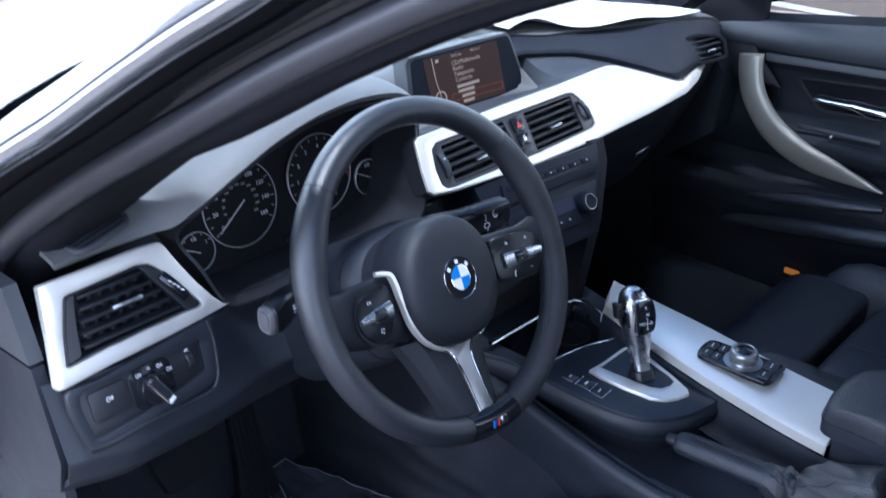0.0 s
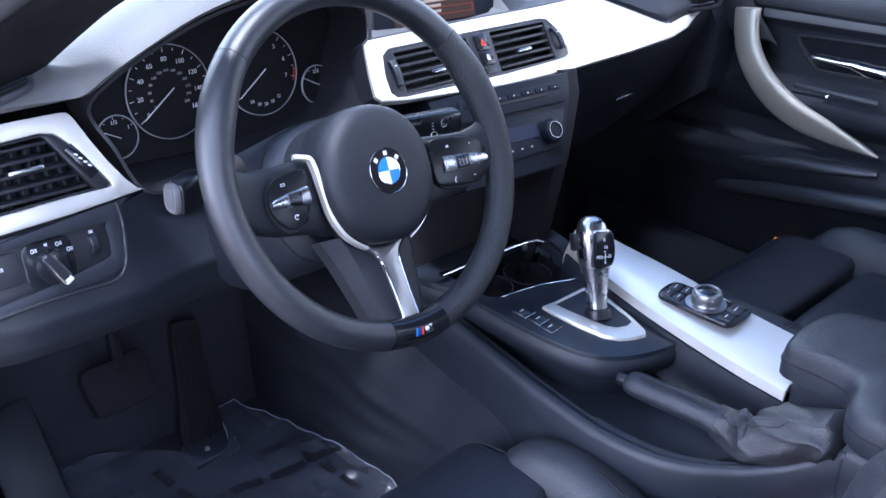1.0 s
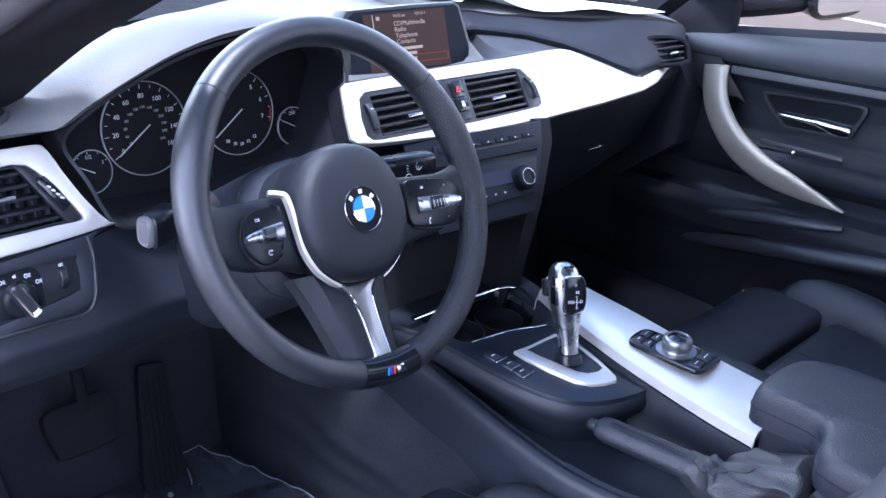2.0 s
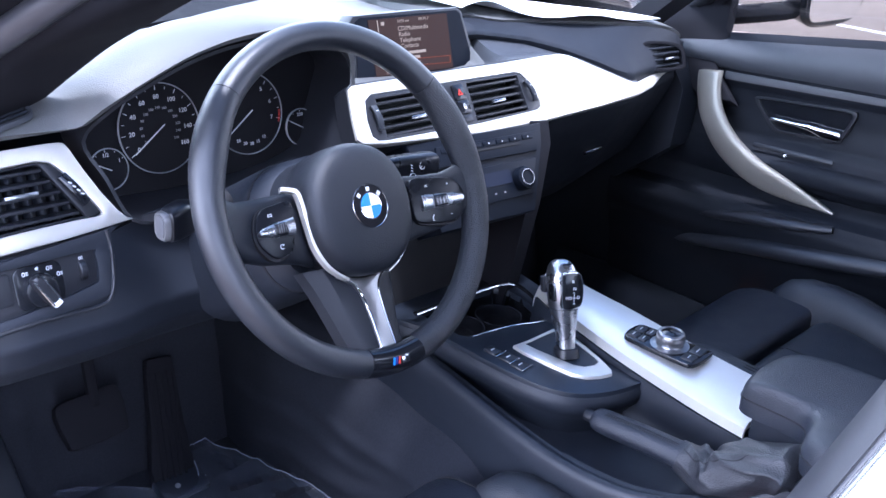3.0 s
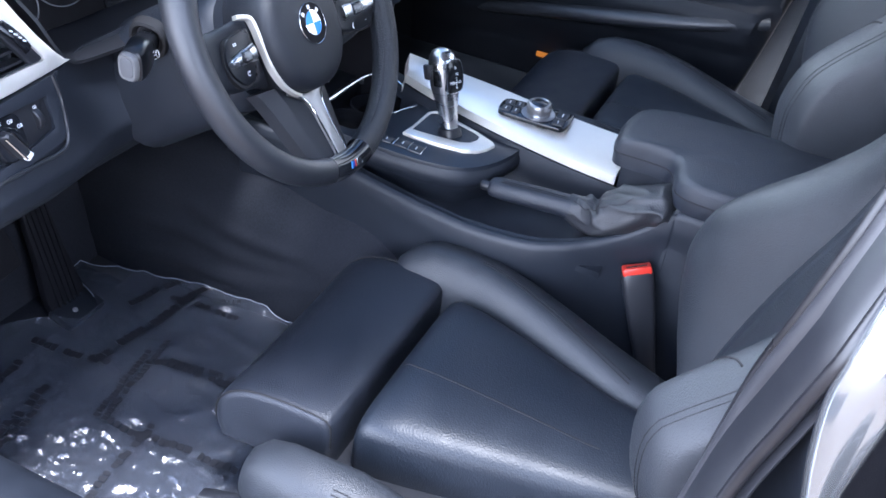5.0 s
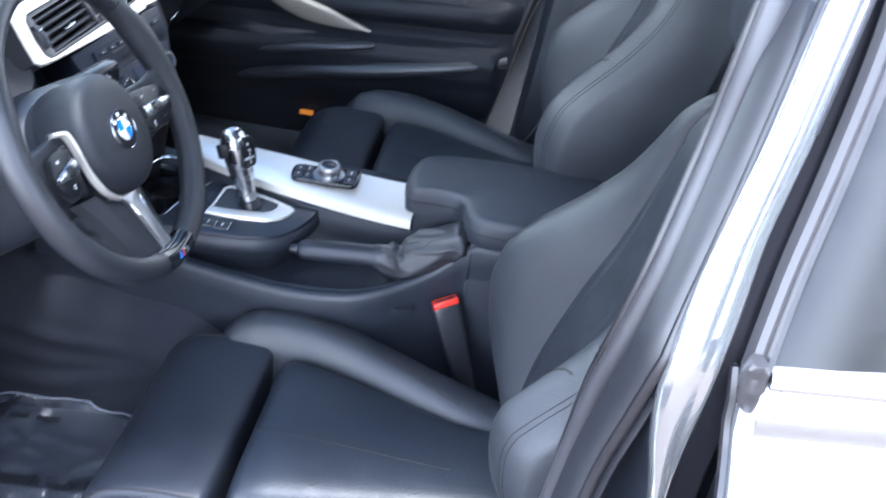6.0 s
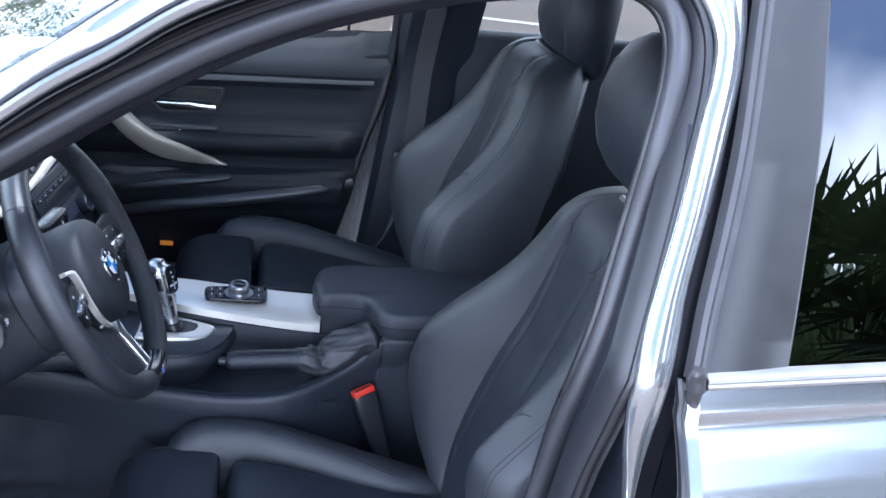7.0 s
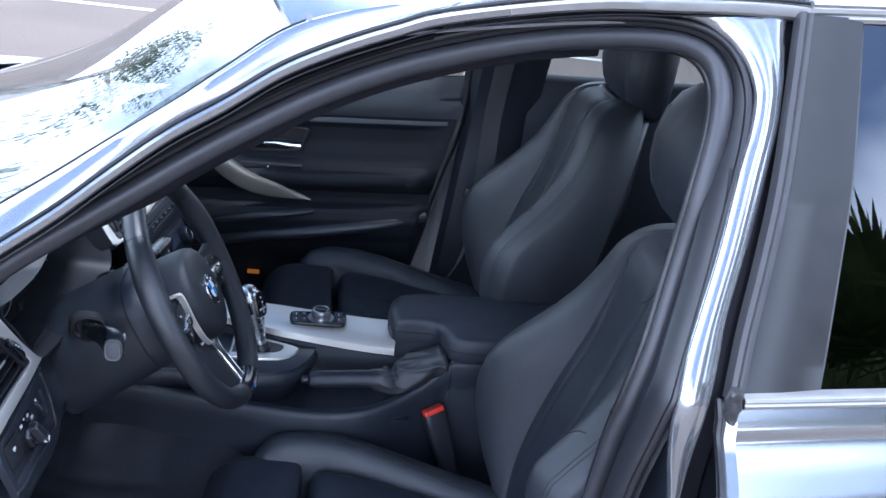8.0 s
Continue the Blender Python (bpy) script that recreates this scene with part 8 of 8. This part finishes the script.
for sx, sy_, sz in ((-0.356, 0.446, 0.199), (-0.303, 0.452, 0.188)):
    part("hinge_screw", lathe([(0.005, 0), (0.005, 0.003), (0.0035, 0.0045)], 14, axes((sx, sy_, sz), (1, 0, 0), (0, -0.7, 0.7))), STEEL, acc, "bright screw")
brk = thing("brake_pedal", (-0.465, 0.5, 0.35), "broad black rubber brake pedal", "pedal")
bp = axes((-0.465, 0.500, 0.352), (1, 0.02, 0), (0, -0.80, 0.60))
part("brake_pad", slab(smooth_outline([(-0.050, 0.034), (0.0, 0.038), (0.052, 0.036), (0.050, -0.026), (0.036, -0.038), (-0.038, -0.038), (-0.050, -0.022)], 4), 0.016, bp, (), 0.004), MATT_TRIM, brk, "rubber pedal pad")
part("brake_arm", tube(spline([V3(-0.455, 0.515, 0.36), V3(-0.44, 0.57, 0.45), V3(-0.43, 0.63, 0.60)], 6), 0.010, 8), MATT_TRIM, brk, "black pedal arm")
part("footrest", box(0.085, 0.20, 0.02, axes((-0.62, 0.52, 0.26), (1, 0, 0), (0, -0.75, 0.66)), 0.008), LOWER, brk, "")
bpy.data.objects["footrest"]["label"] = "black ribbed foot rest"


def film_z(x, y):
    n = noise.noise(V3(x * 7, y * 7, 2.1)) * 0.016 + noise.noise(V3(x * 19, y * 19, 5.2)) * 0.008 + noise.noise(V3(x * 45, y * 30, 1.2)) * 0.003
    crinkle = 0.007 * (1 - abs(noise.noise(V3(x * 22, y * 16, 3.3)))) ** 3
    # the sheet is crumpled near the sill and lies calmer towards the tunnel
    crumple = 0.2 + 0.8 * ease((-0.46 - x) / 0.14)
    crinkle += crumple * (0.0075 * (1 - abs(noise.noise(V3(x * 40 + y * 18, y * 34, 9.1)))) ** 5 + 0.003 * (1 - abs(noise.noise(V3(x * 75 - y * 30, y * 66, 4.4)))) ** 4)
    return 0.200 + 0.8 * n + crinkle


FILM_EDGE = mat("pale_film_edge", (0.26, 0.28, 0.33), 0.35, var=0.3, scale=80)
film = thing("floor_film", (-0.42, 0.2, 0.18), "crinkled clear plastic floor protection film with dark printing", "plastic film")
def film_point(u, v):
    x = -0.70 + 0.51 * u
    far = 0.53 - 0.13 * math.exp(-((x + 0.345) / 0.065) ** 2)
    y = -0.10 + (far + 0.10) * v + 0.02 * noise.noise(V3(u * 8, 3, v))
    x -= u ** 3 * (0.215 * max(y - 0.27, 0) + 0.008 * noise.noise(V3(y * 9, 7, 0)))
    return V3(x, y, film_z(x, y) + 0.006 * max(0, (v - 0.95) / 0.05, (u - 0.95) / 0.05) ** 2 * (1 + noise.noise(V3(u * 14, 1.5, v * 9))))
part("film_sheet", grid(film_point, 120, 120), FILM, film, "clear crinkled sheet", thick=0.0)
part("film_edge", tube([film_point(i / 120, 1) for i in range(92, 121)] + [film_point(1, 1 - i / 120) for i in range(1, 110)], 0.0009, 6), FILM_EDGE, film, "pale cut edge of the film")
# rows of dark print that meet at right angles round plain fields
def print_row(x0, y0, x1, y1, high, seed):
    rnd, length = random.Random(seed), math.hypot(x1 - x0, y1 - y0)
    turn, pos = math.atan2(y1 - y0, x1 - x0), 0.0
    while pos < length:
        count = rnd.randint(3, 7)
        for i in range(count):
            w = high * rnd.uniform(0.55, 0.8)
            qx, qy = x0 + (pos + w / 2) * math.cos(turn), y0 + (pos + w / 2) * math.sin(turn)
            part("printed_mark", box(w, high * rnd.uniform(0.8, 1.0), 0.0006, pose(qx, qy, film_z(qx, qy) + 0.004, 0, 0, math.degrees(turn)), 0), FILM_INK, film)
            pos += w * 1.22
        pos += high * 0.8


for n, (px0, py0, px1, py1, high) in enumerate(((-0.53, 0.236, -0.385, 0.256, 0.010), (-0.53, 0.251, -0.395, 0.271, 0.010), (-0.445, 0.330, -0.315, 0.312, 0.017), (-0.315, 0.308, -0.245, 0.300, 0.013), (-0.452, 0.445, -0.436, 0.335, 0.015), (-0.398, 0.245, -0.372, 0.10, 0.014),
                                                 (-0.380, 0.232, -0.356, 0.10, 0.010), (-0.300, 0.378, -0.222, 0.348, 0.014), (-0.250, 0.330, -0.236, 0.24, 0.012), (-0.64, 0.405, -0.53, 0.42, 0.013), (-0.66, 0.335, -0.55, 0.350, 0.015), (-0.66, 0.318, -0.57, 0.330, 0.010),
                                                 (-0.53, 0.225, -0.515, 0.06, 0.013), (-0.66, 0.15, -0.54, 0.165, 0.012), (-0.36, 0.06, -0.24, 0.075, 0.013),)):
    print_row(px0, py0, px1, py1, high, n)
part("printed_word", letters("DEALER", 0.016, pose(-0.216, 0.240, film_z(-0.216, 0.240) + 0.005, 0, 0, -60)), FILM_INK, film, "dark printed word")
part("driver_mat", box(0.50, 0.56, 0.012, pose(-0.42, 0.17, 0.176), 0.006), CARPET, None)
tagged(bpy.data.objects["driver_mat"], "dark carpet floor mat under clear film", "floor mat")
bpy.data.objects["driver_mat"].name = "floor_mat"


# ---- trees round the car park, seen as reflections ----
LEAF = mat("palm_leaf", (0.055, 0.085, 0.03), 0.6, var=0.4, scale=3)
TRUNK = mat("palm_trunk", (0.16, 0.13, 0.10), 0.9, var=0.4, scale=8, bump=1.0, bscale=20)
CROWN = mat("tree_leaf", (0.06, 0.10, 0.03), 0.65, var=0.45, scale=2)


def palm(x, y, h, seed, size=1.0):
    rnd = random.Random(seed)
    p = thing("palm_tree", (x, y, 0), "fan palm with a ragged green crown", "tree", group="palms by the car park")
    lean = rnd.uniform(-0.4, 0.4)
    path = spline([V3(x, y, 0), V3(x + lean * 0.3, y, h * 0.5), V3(x + lean, y, h)], 8)
    part("trunk", sweep(path, disc(0.20, 10), (0.1, 1, 0), scale=lambda s: 1.2 - 0.4 * s + 0.04 * math.sin(60 * s)), TRUNK, p, "rough grey trunk")
    top, verts, faces = V3(x + lean, y, h), [], []
    for f in range(46):
        a, e = rnd.uniform(0, 2 * math.pi), rnd.uniform(-1.0, 1.2)
        d = V3(math.cos(a) * math.cos(e), math.sin(a) * math.cos(e), math.sin(e))
        stem = top + d * rnd.uniform(0.7, 1.1) * size
        side = d.cross(V3(0, 0, 1)).normalized()
        up = side.cross(d)
        for k in range(22):
            b = radians(-80 + 160 * k / 21)
            tip = stem + (d * math.cos(b) + side * math.sin(b)) * rnd.uniform(0.65, 0.95) * size + V3(0, 0, -0.25 * rnd.random()) * size
            w = (side * math.cos(b) - d * math.sin(b)) * 0.035 * size
            mid = stem.lerp(tip, 0.45)
            i = len(verts)
            verts += [stem, mid + w + up * 0.02, tip, mid - w + up * 0.02]
            faces.append((i, i + 1, i + 2, i + 3))
        i = len(verts)
        verts += [top + side * 0.02, top - side * 0.02, stem - side * 0.012, stem + side * 0.012]
        faces.append((i, i + 1, i + 2, i + 3))
    me = bm_of(verts, faces)
    part("crown", me, LEAF, p, "spiky fan leaves with gaps")


for k, (x, y, h, s) in enumerate(((-7.2, -5.4, 4.3, 1.25), (-8.2, -4.2, 4.0, 1.2), (-6.9, -7.0, 4.0, 1.25), (-8.8, -6.6, 4.6, 1.3), (-7.6, -4.9, 3.0, 1.2), (-6.6, -6.2, 2.9, 1.2), (-9.4, -5.2, 4.5, 1.3), (-7.8, -8.2, 4.2, 1.3), (-8.2, -5.8, 3.6, 1.3))):
    palm(x, y, h, 20 + k, s)


def leafy(x, y, h, r, seed):
    rnd = random.Random(seed)
    t = thing("tree", (x, y, 0), "leafy green tree at the edge of the car park", "tree", group="trees round the car park")
    part("trunk", tube(spline([V3(x, y, 0), V3(x + 0.1, y, h * 0.3), V3(x, y + 0.1, h * 0.62)], 6), 0.22, 9, scale=lambda s: 1.1 - 0.6 * s), TRUNK, t, "grey-brown trunk")
    for k in range(5):
        a = 2 * math.pi * k / 5 + rnd.random()
        part("limb", tube(spline([V3(x, y, h * 0.4), V3(x + math.cos(a) * r * 0.4, y + math.sin(a) * r * 0.4, h * 0.6), V3(x + math.cos(a) * r * 0.75, y + math.sin(a) * r * 0.75, h * 0.78)], 4), 0.09, 6, scale=lambda s: 1.1 - 0.8 * s), TRUNK, t)
    verts, faces = [], []
    clumps = [(V3(x, y, h * 0.68) + V3(rnd.gauss(0, 0.45) * r, rnd.gauss(0, 0.45) * r, rnd.gauss(0, 0.16) * h), rnd.uniform(0.25, 0.5) * r) for _ in range(26)]
    for c, cr in clumps:
        for _ in range(150):
            d = V3(rnd.gauss(0, 1), rnd.gauss(0, 1), rnd.gauss(0, 1)).normalized()
            p = c + d * cr * rnd.uniform(0.5, 1.0)
            a, b = d.orthogonal().normalized(), None
            a.rotate(Euler((rnd.uniform(0, 6), rnd.uniform(0, 6), 0)))
            b = a.cross(d).normalized()
            w = rnd.uniform(0.05, 0.13)
            i = len(verts)
            verts += [p - a * w, p + b * w * 0.6, p + a * w, p - b * w * 0.6]
            faces.append((i, i + 1, i + 2, i + 3))
    part("crown", bm_of(verts, faces), CROWN, t, "uneven green crown")


for k, (x, y, h, r) in enumerate(((12.0, 22.0, 6.0, 3.0), (17.0, 17.0, 6.5, 3.2), (21.0, 10.0, 6.0, 3.0))):
    leafy(x, y, h, r, 70 + k)
